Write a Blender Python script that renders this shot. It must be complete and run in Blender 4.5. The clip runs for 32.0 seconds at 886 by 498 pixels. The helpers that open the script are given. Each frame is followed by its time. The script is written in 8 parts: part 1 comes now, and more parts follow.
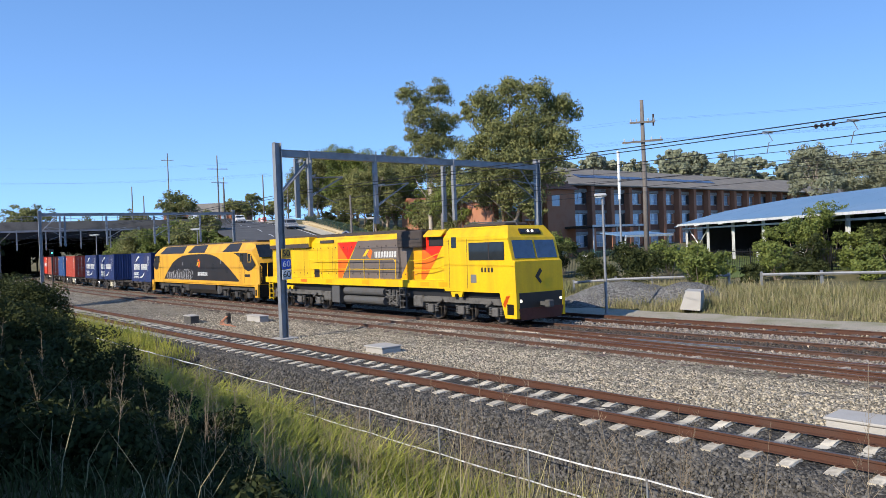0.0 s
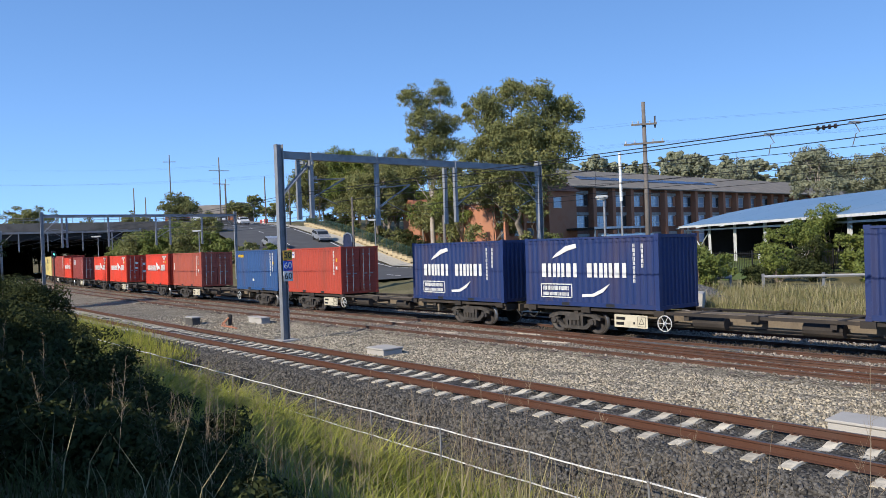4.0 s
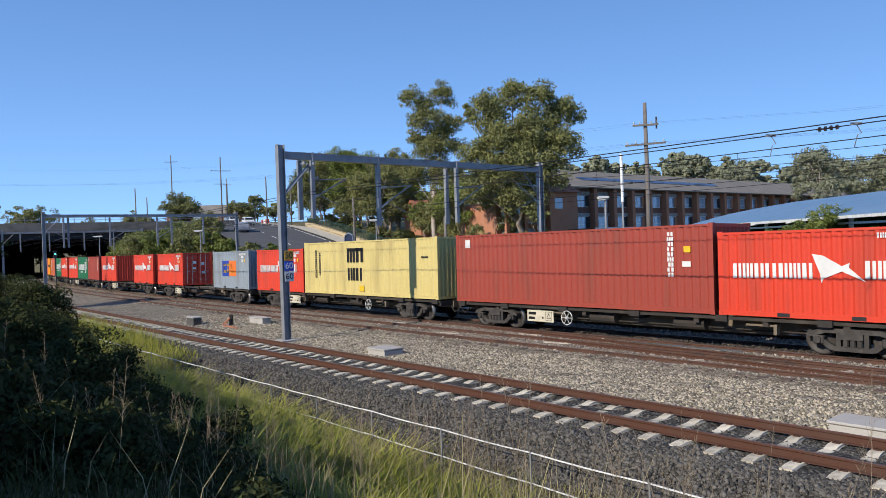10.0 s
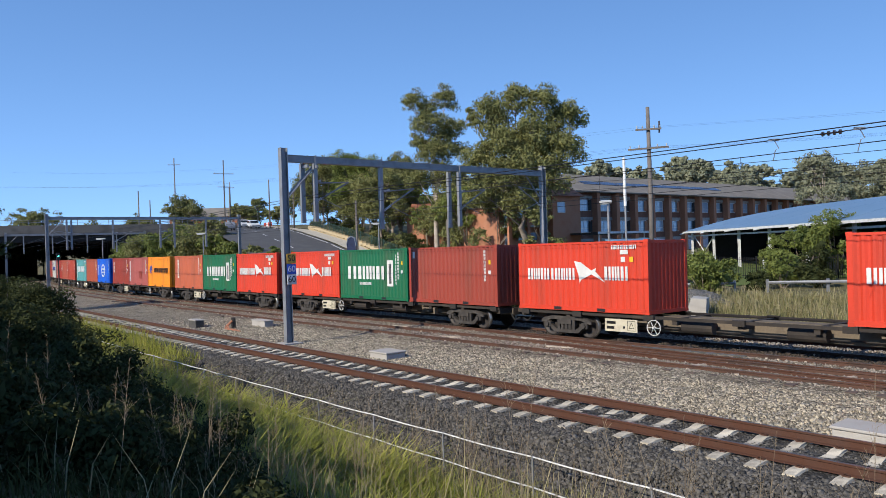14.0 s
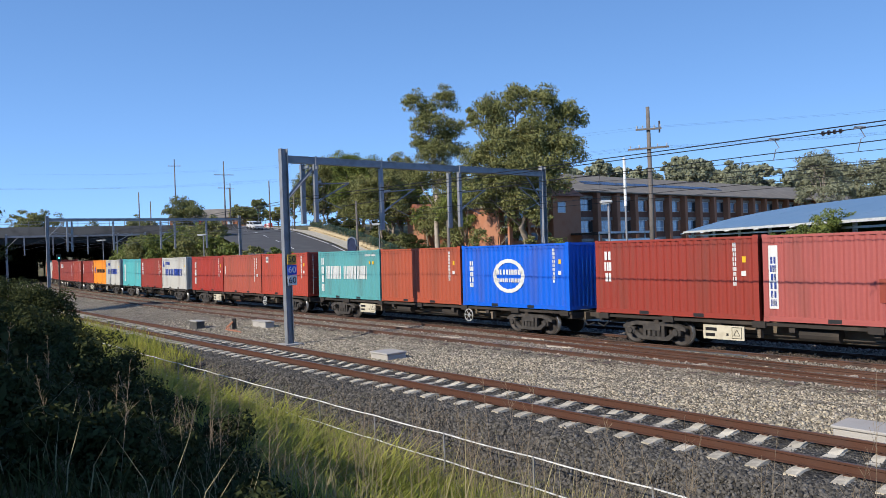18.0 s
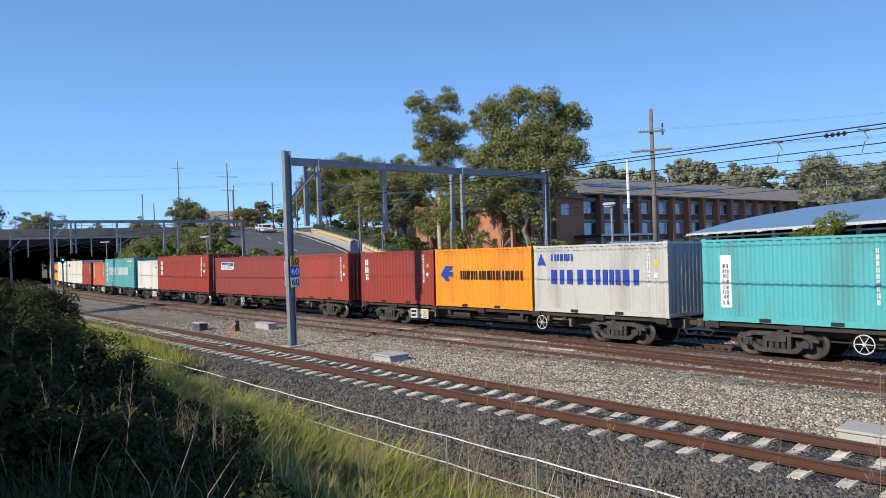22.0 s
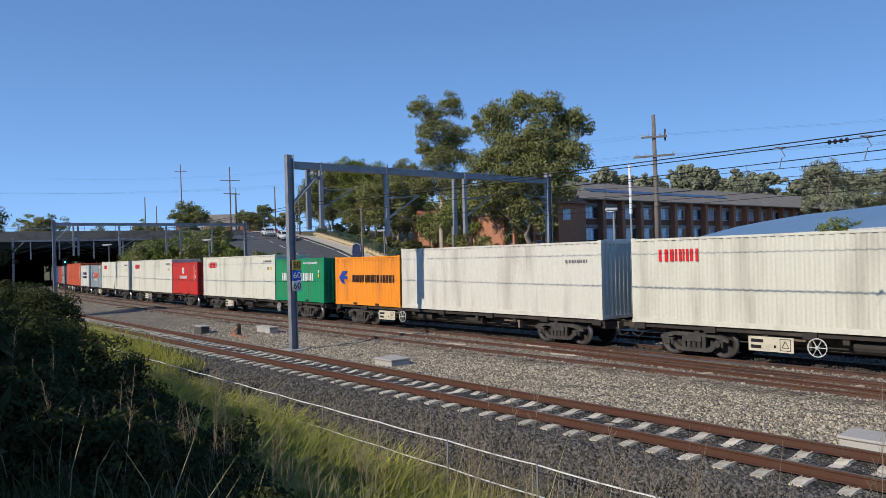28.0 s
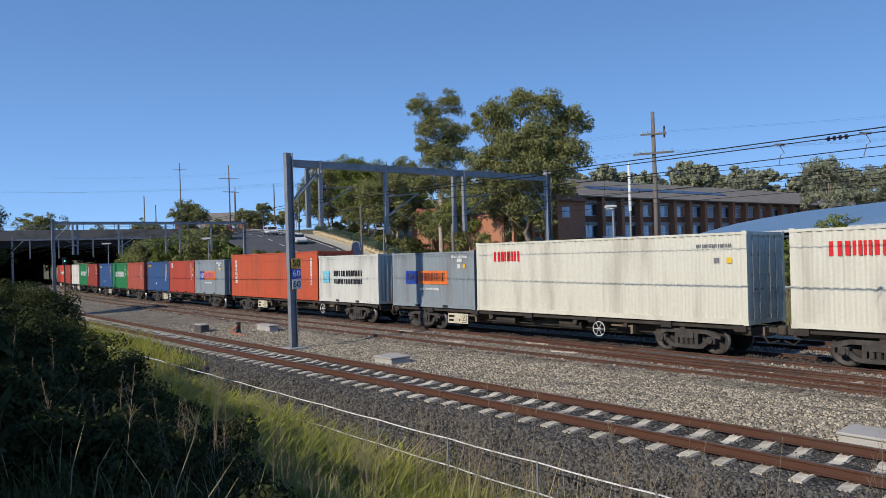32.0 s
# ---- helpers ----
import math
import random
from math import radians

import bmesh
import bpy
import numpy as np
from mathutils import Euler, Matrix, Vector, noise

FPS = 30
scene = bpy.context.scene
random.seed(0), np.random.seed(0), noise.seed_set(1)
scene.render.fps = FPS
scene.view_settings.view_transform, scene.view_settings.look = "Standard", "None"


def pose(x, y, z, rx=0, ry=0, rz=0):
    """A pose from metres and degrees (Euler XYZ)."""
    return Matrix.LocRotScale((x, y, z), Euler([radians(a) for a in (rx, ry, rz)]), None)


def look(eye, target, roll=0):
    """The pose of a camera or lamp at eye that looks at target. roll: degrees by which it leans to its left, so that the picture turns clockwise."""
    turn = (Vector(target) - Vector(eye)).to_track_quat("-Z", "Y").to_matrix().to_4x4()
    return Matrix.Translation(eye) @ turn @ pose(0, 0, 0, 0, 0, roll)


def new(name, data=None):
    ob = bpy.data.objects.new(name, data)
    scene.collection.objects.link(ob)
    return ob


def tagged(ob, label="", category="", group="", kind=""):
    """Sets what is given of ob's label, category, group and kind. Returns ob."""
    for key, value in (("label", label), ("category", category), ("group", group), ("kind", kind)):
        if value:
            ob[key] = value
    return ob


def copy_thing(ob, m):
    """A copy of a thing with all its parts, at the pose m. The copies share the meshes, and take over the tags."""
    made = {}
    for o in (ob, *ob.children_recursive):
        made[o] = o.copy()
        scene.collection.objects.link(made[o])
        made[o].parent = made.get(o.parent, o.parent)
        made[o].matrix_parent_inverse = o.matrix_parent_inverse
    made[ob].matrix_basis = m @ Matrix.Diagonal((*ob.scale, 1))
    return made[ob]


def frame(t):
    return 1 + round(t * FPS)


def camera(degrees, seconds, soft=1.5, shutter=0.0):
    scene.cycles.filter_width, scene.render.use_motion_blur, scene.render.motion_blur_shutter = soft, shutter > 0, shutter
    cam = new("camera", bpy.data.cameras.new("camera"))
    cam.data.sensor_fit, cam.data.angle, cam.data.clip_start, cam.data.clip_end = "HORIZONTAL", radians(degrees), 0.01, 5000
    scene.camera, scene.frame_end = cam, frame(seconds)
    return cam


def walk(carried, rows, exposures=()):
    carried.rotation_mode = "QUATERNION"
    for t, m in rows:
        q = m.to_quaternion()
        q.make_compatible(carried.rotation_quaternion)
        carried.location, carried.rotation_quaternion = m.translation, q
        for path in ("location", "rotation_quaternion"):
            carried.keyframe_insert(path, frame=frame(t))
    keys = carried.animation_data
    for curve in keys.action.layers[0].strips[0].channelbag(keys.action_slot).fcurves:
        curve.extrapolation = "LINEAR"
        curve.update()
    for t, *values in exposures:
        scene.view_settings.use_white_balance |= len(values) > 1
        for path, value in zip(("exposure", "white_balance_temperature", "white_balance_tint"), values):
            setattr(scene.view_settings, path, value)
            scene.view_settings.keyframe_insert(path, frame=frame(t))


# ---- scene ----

# ---------- camera: stands still on the bank, drifting a little in its aim ----------
CAM_Z = 3.533
cam = camera(62.47, 32.0, 0.85)


def aim(yaw, pitch, roll):
    return pose(0, 0, CAM_Z, 90 + pitch, 0, yaw) @ pose(0, 0, 0, 0, 0, -roll)


walk(cam, [
    (0.0, aim(-0.330, -0.514, 2.197)),
    (0.5, aim(-0.330, -0.476, 2.249)),
    (1.0, aim(-0.320, -0.446, 2.247)),
    (1.5, aim(-0.298, -0.426, 2.253)),
    (2.0, aim(-0.278, -0.406, 2.246)),
    (2.5, aim(-0.272, -0.385, 2.202)),
    (3.0, aim(-0.265, -0.374, 2.177)),
    (3.5, aim(-0.239, -0.372, 2.186)),
    (5.5, aim(-0.170, -0.345, 2.028)),
    (6.0, aim(-0.166, -0.363, 2.079)),
    (6.5, aim(-0.158, -0.383, 2.135)),
    (7.0, aim(-0.158, -0.410, 2.151)),
    (7.5, aim(-0.166, -0.430, 2.115)),
    (8.0, aim(-0.174, -0.429, 2.065)),
    (8.5, aim(-0.174, -0.412, 2.045)),
    (9.0, aim(-0.163, -0.388, 2.080)),
    (9.5, aim(-0.146, -0.359, 2.105)),
    (10.0, aim(-0.131, -0.325, 2.047)),
    (10.5, aim(-0.114, -0.284, 1.933)),
    (11.0, aim(-0.093, -0.233, 1.846)),
    (11.5, aim(-0.069, -0.181, 1.844)),
    (12.0, aim(-0.046, -0.137, 1.874)),
    (12.5, aim(-0.026, -0.101, 1.889)),
    (13.0, aim(-0.000, -0.077, 1.888)),
    (13.5, aim(0.029, -0.059, 1.865)),
    (14.0, aim(0.052, -0.041, 1.861)),
    (14.5, aim(0.074, -0.025, 1.905)),
    (16.5, aim(0.109, 0.011, 1.856)),
    (17.0, aim(0.104, 0.008, 1.948)),
    (17.5, aim(0.094, 0.001, 2.014)),
    (18.0, aim(0.086, -0.006, 2.023)),
    (18.5, aim(0.093, -0.001, 1.996)),
    (19.0, aim(0.110, 0.011, 1.975)),
    (19.5, aim(0.127, 0.022, 1.972)),
    (20.0, aim(0.147, 0.033, 1.986)),
    (20.5, aim(0.179, 0.055, 1.995)),
    (21.0, aim(0.223, 0.090, 1.994)),
    (21.5, aim(0.268, 0.129, 1.988)),
    (22.0, aim(0.308, 0.173, 1.967)),
    (22.5, aim(0.339, 0.221, 1.935)),
    (23.0, aim(0.355, 0.269, 1.879)),
    (23.5, aim(0.365, 0.313, 1.806)),
    (24.0, aim(0.377, 0.351, 1.742)),
    (24.5, aim(0.390, 0.388, 1.668)),
    (25.0, aim(0.404, 0.435, 1.594)),
    (25.5, aim(0.414, 0.492, 1.559)),
    (27.5, aim(0.442, 0.520, 1.677)),
    (28.0, aim(0.449, 0.527, 1.661)),
    (28.5, aim(0.451, 0.533, 1.653)),
    (29.0, aim(0.456, 0.528, 1.670)),
    (29.5, aim(0.459, 0.507, 1.693)),
    (30.0, aim(0.456, 0.475, 1.698)),
    (30.5, aim(0.447, 0.448, 1.708)),
    (31.0, aim(0.430, 0.418, 1.744)),
    (31.5, aim(0.416, 0.378, 1.792)),
    (32.0, aim(0.413, 0.350, 1.829)),
], [(0.0, 0.52), (1.0, 0.32), (2.0, 0.26), (3.0, 0.31), (6.0, 0.52), (9.0, 0.34), (11.0, 0.27), (13.0, 0.28), (17.0, 0.30), (19.0, 0.34), (22.0, 0.38), (25.0, 0.36), (28.0, 0.04), (32.0, 0.02)])

# ---------- world and sun ----------
SUN_EL = radians(31)
SUN_DX, SUN_DY = 0.745, 0.667
world = bpy.data.worlds.new("world")
scene.world = world
world.use_nodes = True
wn = world.node_tree
wn.nodes.clear()
sky = wn.nodes.new("ShaderNodeTexSky")
sky.sky_type = "NISHITA"
sky.sun_disc = False
sky.sun_elevation = SUN_EL
sky.sun_rotation = math.radians(228.2)
sky.altitude = 50
sky.air_density = 1.0
sky.dust_density = 0.0
sky.ozone_density = 2.0
back = wn.nodes.new("ShaderNodeBackground")
back.inputs["Strength"].default_value = 0.205
wout = wn.nodes.new("ShaderNodeOutputWorld")
deep = wn.nodes.new("ShaderNodeHueSaturation")
deep.inputs["Saturation"].default_value = 1.17
deep.inputs["Hue"].default_value = 0.505
way = wn.nodes.new("ShaderNodeTexCoord")
lift = wn.nodes.new("ShaderNodeVectorMath")
lift.operation = "MULTIPLY_ADD"
lift.inputs[1].default_value = (0.12, 1, 1)
lift.inputs[2].default_value = (-0.10, 0, 0.20)
wn.links.new(way.outputs["Generated"], lift.inputs[0])
wn.links.new(lift.outputs[0], sky.inputs["Vector"])
wn.links.new(sky.outputs[0], deep.inputs["Color"])
wn.links.new(deep.outputs[0], back.inputs[0])
wn.links.new(back.outputs[0], wout.inputs[0])
sun_data = bpy.data.lights.new("sun", "SUN")
sun_data.energy = 5.0
sun_data.angle = radians(0.5)
sun_data.color = (1.0, 0.91, 0.77)
sun = new("sun", sun_data)
sun.matrix_world = look((-30, -45, 45), (-30 + SUN_DX * math.cos(SUN_EL), -45 + SUN_DY * math.cos(SUN_EL), 45 - math.sin(SUN_EL)))
scene.view_settings.exposure = 0.0

# ---------- materials ----------
def srgb(r, g, b):
    f = lambda c: (c / 255 / 12.92) if c <= 10 else ((c / 255 + 0.055) / 1.055) ** 2.4
    return (f(r), f(g), f(b))


MATS = {}
SHADE_SCALE = 0.79     # lowers base colours against the strong sun, so that shade comes out deeper


def mat(name, col, rough=0.7, metal=0.0, var=0.25, scale=3.0, fine=40.0, bump=0.15, dist=0.01, second=None, mix_scale=0.8,
        island=0.0, rand=0.0, stain=0.0, spec=0.3, coord="Object", streak=False):
    """A surface with a broad stain layer and a fine grain layer. second: colour of broad patches; rand, island: brightness spread
    from piece to piece."""
    if name in MATS:
        return MATS[name]
    m = bpy.data.materials.new(name)
    m.use_nodes = True
    nt = m.node_tree
    bs = nt.nodes["Principled BSDF"]
    bs.inputs["Roughness"].default_value = rough
    bs.inputs["Metallic"].default_value = metal
    bs.inputs["Specular IOR Level"].default_value = spec
    tc = nt.nodes.new("ShaderNodeTexCoord")
    src = tc.outputs[coord]
    if streak:
        mp = nt.nodes.new("ShaderNodeMapping")
        mp.inputs["Scale"].default_value = (1, 1, 0.15)
        nt.links.new(src, mp.inputs[0])
        bsrc = mp.outputs[0]
    else:
        bsrc = src
    broad = nt.nodes.new("ShaderNodeTexNoise")
    broad.inputs["Scale"].default_value = scale
    broad.inputs["Detail"].default_value = 4
    grain = nt.nodes.new("ShaderNodeTexNoise")
    grain.inputs["Scale"].default_value = fine
    grain.inputs["Detail"].default_value = 3
    nt.links.new(bsrc, broad.inputs["Vector"])
    nt.links.new(src, grain.inputs["Vector"])

    def mth(op, a, b):
        n = nt.nodes.new("ShaderNodeMath")
        n.operation = op
        for i, v in enumerate((a, b)):
            if isinstance(v, (int, float)):
                n.inputs[i].default_value = v
            else:
                nt.links.new(v, n.inputs[i])
        return n.outputs[0]

    base = nt.nodes.new("ShaderNodeMix")
    base.data_type = "RGBA"
    base.inputs[6].default_value = (*[c * SHADE_SCALE for c in col], 1)
    base.inputs[7].default_value = (*[c * SHADE_SCALE for c in (second or [c * 0.7 for c in col])], 1)
    ramp = nt.nodes.new("ShaderNodeMapRange")
    ramp.inputs["From Min"].default_value = 0.48
    ramp.inputs["From Max"].default_value = 0.68
    nt.links.new(broad.outputs["Fac"], ramp.inputs["Value"])
    nt.links.new(mth("MULTIPLY", ramp.outputs[0], mix_scale), base.inputs[0])
    v = mth("ADD", mth("MULTIPLY", mth("SUBTRACT", grain.outputs["Fac"], 0.5), var * 2), 1.0)
    if rand:
        oi = nt.nodes.new("ShaderNodeObjectInfo")
        v = mth("MULTIPLY", v, mth("ADD", mth("MULTIPLY", mth("SUBTRACT", oi.outputs["Random"], 0.5), rand), 1.0))
    if island:
        ge = nt.nodes.new("ShaderNodeNewGeometry")
        v = mth("MULTIPLY", v, mth("ADD", mth("MULTIPLY", mth("SUBTRACT", ge.outputs["Random Per Island"], 0.5), island), 1.0))
    mul = nt.nodes.new("ShaderNodeVectorMath")
    mul.operation = "SCALE"
    nt.links.new(base.outputs[2], mul.inputs[0])
    nt.links.new(v, mul.inputs["Scale"])
    nt.links.new(mul.outputs[0], bs.inputs["Base Color"])
    if bump:
        bp = nt.nodes.new("ShaderNodeBump")
        bp.inputs["Strength"].default_value = bump
        bp.inputs["Distance"].default_value = dist
        nt.links.new(grain.outputs["Fac"], bp.inputs["Height"])
        nt.links.new(bp.outputs[0], bs.inputs["Normal"])
    MATS[name] = m
    return m


def paint(name, rgb, k=1.0, rough=0.5, **kw):
    """Vehicle and container paint with faint vertical weather streaks."""
    c = [v * k for v in srgb(*rgb)]
    dirt = [v * 0.66 + r_ for v, r_ in zip(c, (0.034, 0.02, 0.013))]
    return mat(name, c, rough, var=kw.pop("var", 0.10), scale=kw.pop("scale", 1.3), fine=11, bump=0.04, second=dirt, mix_scale=kw.pop("mix_scale", 0.45), streak=True, **kw)


def glass(name, tint=(0.02, 0.025, 0.03), rough=0.05):
    m = mat(name, tint, rough, var=0.05, bump=0.0, spec=0.4)
    return m


M_STEEL = mat("galvanised_steel", (0.27, 0.28, 0.30), 0.55, 0.3, var=0.12, scale=2, fine=30, bump=0.05)
M_DARKSTEEL = mat("dark_steel", (0.05, 0.045, 0.042), 0.7, 0.2, var=0.3, scale=3, fine=30, second=(0.09, 0.07, 0.055))
M_RUST = mat("rail_rust", (0.085, 0.036, 0.022), 0.85, 0.0, var=0.35, scale=1.5, fine=60, second=(0.085, 0.045, 0.033))
M_RUSTDK = mat("worn_rail_rust", (0.10, 0.050, 0.034), 0.8, 0.0, var=0.4, scale=1.2, fine=60, second=(0.045, 0.030, 0.025))
M_RAILTOP = mat("rail_head", (0.20, 0.16, 0.14), 0.45, 0.6, var=0.2, scale=2, fine=50, second=(0.14, 0.09, 0.07))
M_SLEEPER = mat("concrete_sleeper_grey", (0.62, 0.555, 0.44), 0.9, var=0.25, scale=4, fine=60, second=(0.24, 0.215, 0.18), rand=0.35)
M_TIMBER = mat("weathered_sleeper", (0.13, 0.10, 0.085), 0.9, var=0.3, scale=4, fine=40, rand=0.3)
M_CONC = mat("concrete", (0.43, 0.41, 0.38), 0.85, var=0.12, scale=1.2, fine=40, second=(0.38, 0.36, 0.33))
M_WHITE = mat("white_paint", (0.78, 0.78, 0.76), 0.5, var=0.06, scale=3, bump=0.02)
M_BLACK = mat("black_paint", (0.02, 0.02, 0.022), 0.5, var=0.2, scale=3, bump=0.03)
M_TYRE = mat("black_rubber", (0.025, 0.025, 0.025), 0.8, var=0.2)
M_GLASS = glass("dark_glass")
M_BARK = mat("bark", (0.20, 0.16, 0.12), 0.9, var=0.35, scale=2, fine=14, bump=0.4, dist=0.03, second=(0.36, 0.31, 0.26))
M_POLE = mat("weathered_timber_pole", (0.17, 0.15, 0.135), 0.9, var=0.25, scale=2, fine=30, bump=0.2)
M_WIRE = mat("wire_dark", (0.03, 0.03, 0.033), 0.6, 0.5, var=0.1, bump=0)
M_WIREW = mat("white_coated_wire", (0.75, 0.75, 0.74), 0.5, var=0.06, bump=0)

# ---------- modelling tools ----------
def box(bm, x0, x1, y0, y1, z0, z1, m=None):
    vs = [bm.verts.new(p) for p in ((x0, y0, z0), (x1, y0, z0), (x1, y1, z0), (x0, y1, z0), (x0, y0, z1), (x1, y0, z1), (x1, y1, z1), (x0, y1, z1))]
    for f in ((3, 2, 1, 0), (4, 5, 6, 7), (0, 1, 5, 4), (1, 2, 6, 5), (2, 3, 7, 6), (3, 0, 4, 7)):
        bm.faces.new([vs[i] for i in f])
    if m is not None:
        for v in vs:
            v.co = m @ v.co
    return vs


def soft_box(bm, x0, x1, y0, y1, z0, z1, r=0.02):
    """A box whose twelve edges are chamfered by r."""
    t = bmesh.new()
    box(t, x0, x1, y0, y1, z0, z1)
    bmesh.ops.bevel(t, geom=t.edges[:], offset=r, segments=1, affect="EDGES")
    merge(bm, t)


def merge(bm, t, m=None):
    t.verts.index_update()
    vs = [bm.verts.new(m @ v.co if m else v.co) for v in t.verts]
    for f in t.faces:
        bm.faces.new([vs[v.index] for v in f.verts])
    t.free()


def tube(bm, pts, r, n=6, r2=None, cap=True):
    """A round bar through pts, tapering from r to r2."""
    pts = [Vector(p) for p in pts]
    rings = []
    for i, p in enumerate(pts):
        d = (pts[min(i + 1, len(pts) - 1)] - pts[max(i - 1, 0)]).normalized()
        a = d.cross(Vector((0, 0, 1)) if abs(d.z) < 0.95 else Vector((1, 0, 0))).normalized()
        b = d.cross(a)
        rr = r + ((r2 if r2 is not None else r) - r) * i / max(1, len(pts) - 1)
        rings.append([bm.verts.new(p + (a * math.cos(k * math.tau / n) + b * math.sin(k * math.tau / n)) * rr) for k in range(n)])
    for u, v in zip(rings[:-1], rings[1:]):
        for k in range(n):
            bm.faces.new((u[k], u[(k + 1) % n], v[(k + 1) % n], v[k]))
    if cap:
        bm.faces.new(rings[0][::-1])
        bm.faces.new(rings[-1])


def prism(bm, poly, a, b, axis="y"):
    """Extrudes a 2D outline (u, w) from a to b along an axis; u, w are the two other axes in order."""
    def at(u, w, c):
        return {"x": (c, u, w), "y": (u, c, w), "z": (u, w, c)}[axis]
    lo = [bm.verts.new(at(u, w, a)) for u, w in poly]
    hi = [bm.verts.new(at(u, w, b)) for u, w in poly]
    n = len(poly)
    bm.faces.new(lo)
    bm.faces.new(hi[::-1])
    for i in range(n):
        bm.faces.new((lo[i], lo[(i + 1) % n], hi[(i + 1) % n], hi[i]))


def lathe(bm, prof, n=20, m=None):
    """Turns (radius, height) pairs round the y axis."""
    rings = []
    for r, h in prof:
        rings.append([bm.verts.new(Vector((r * math.cos(k * math.tau / n), h, r * math.sin(k * math.tau / n)))) for k in range(n)])
    for u, v in zip(rings[:-1], rings[1:]):
        for k in range(n):
            bm.faces.new((u[k], u[(k + 1) % n], v[(k + 1) % n], v[k]))
    bm.faces.new(rings[0][::-1])
    bm.faces.new(rings[-1])
    if m is not None:
        for ring in rings:
            for v in ring:
                v.co = m @ v.co


def mesh_of(bm, name, smooth=False):
    bmesh.ops.recalc_face_normals(bm, faces=bm.faces[:])
    me = bpy.data.meshes.new(name)
    bm.to_mesh(me)
    bm.free()
    if smooth:
        me.shade_smooth()
    return me


def part(name, bm, material, parent=None, label="", smooth=False, m=None):
    """One mesh object under a thing or a part; bm may be a mesh that alike pieces share."""
    me = bm if isinstance(bm, bpy.types.Mesh) else mesh_of(bm, name, smooth)
    if not me.materials:
        me.materials.append(material)
    ob = new(name, me)
    if me.materials[0] is not material:
        ob.material_slots[0].link = "OBJECT"
        ob.material_slots[0].material = material
    if parent:
        ob.parent = parent
    if m is not None:
        ob.matrix_basis = m
    if label:
        ob["label"] = label
    return ob


def thing(name, label, category, m=None, group="", kind=""):
    ob = new(name)
    ob.empty_display_size = 0.3
    if m is not None:
        ob.matrix_basis = m
    return tagged(ob, label, category, group, kind)


def B():
    return bmesh.new()


def quick(name, verts, faces, material, parent=None, label="", smooth=False):
    me = bpy.data.meshes.new(name)
    me.from_pydata(verts, [], faces)
    me.update()
    if smooth:
        me.shade_smooth()
    return part(name, me, material, parent, label)


def boxes_mesh(name, *bs):
    bm = B()
    for b in bs:
        box(bm, *b)
    return mesh_of(bm, name)


_mesh = {}


def cached(key, fn):
    if key not in _mesh:
        _mesh[key] = fn()
    return _mesh[key]


# ---------- the line of the tracks ----------
_S = np.arange(-620, 760, 0.5)
_C = np.clip(_S, -12, 142)
_A = 0.70432 - (0.000236 * _C + 0.001502 * _C ** 2 / 200 + 0.000522 * _C ** 3 / 60000)
_DX, _DY = -np.sin(_A), np.cos(_A)
_X = np.concatenate([[0], np.cumsum((_DX[1:] + _DX[:-1]) * 0.25)])
_Y = np.concatenate([[0], np.cumsum((_DY[1:] + _DY[:-1]) * 0.25)])
_X += 9.9981 - np.interp(0, _S, _X)
_Y += 22.9805 - np.interp(0, _S, _Y)


def at(s, lat=0.0, z=0.0):
    """The point s metres along the train's track (away from the camera) and lat metres towards the camera's side."""
    dx, dy = np.interp(s, _S, _DX), np.interp(s, _S, _DY)
    return Vector((np.interp(s, _S, _X) - dy * lat, np.interp(s, _S, _Y) + dx * lat, z))


def heading(s):
    """Turn about z, in degrees, of a thing whose x axis points along the train's way."""
    return math.degrees(math.atan2(-np.interp(s, _S, _DY), -np.interp(s, _S, _DX)))


def place(s, lat=0.0, z=0.0, turn=0.0):
    p = at(s, lat, z)
    return pose(p.x, p.y, p.z, 0, 0, heading(s) + turn)


def s_lat(px, py):
    """Arrays of points into arrays of s and lat."""
    px, py = np.asarray(px, float).ravel(), np.asarray(py, float).ravel()
    s_out, l_out = np.empty_like(px), np.empty_like(px)
    sub = slice(None, None, 4)
    X, Y, DX, DY, SS = _X[sub], _Y[sub], _DX[sub], _DY[sub], _S[sub]
    for i in range(0, len(px), 4000):
        a, b = px[i:i + 4000], py[i:i + 4000]
        j = np.argmin((a[:, None] - X) ** 2 + (b[:, None] - Y) ** 2, 1)
        along = (a - X[j]) * DX[j] + (b - Y[j]) * DY[j]
        s_out[i:i + 4000] = SS[j] + along
        l_out[i:i + 4000] = -(a - X[j]) * DY[j] + (b - Y[j]) * DX[j]
    return s_out, l_out

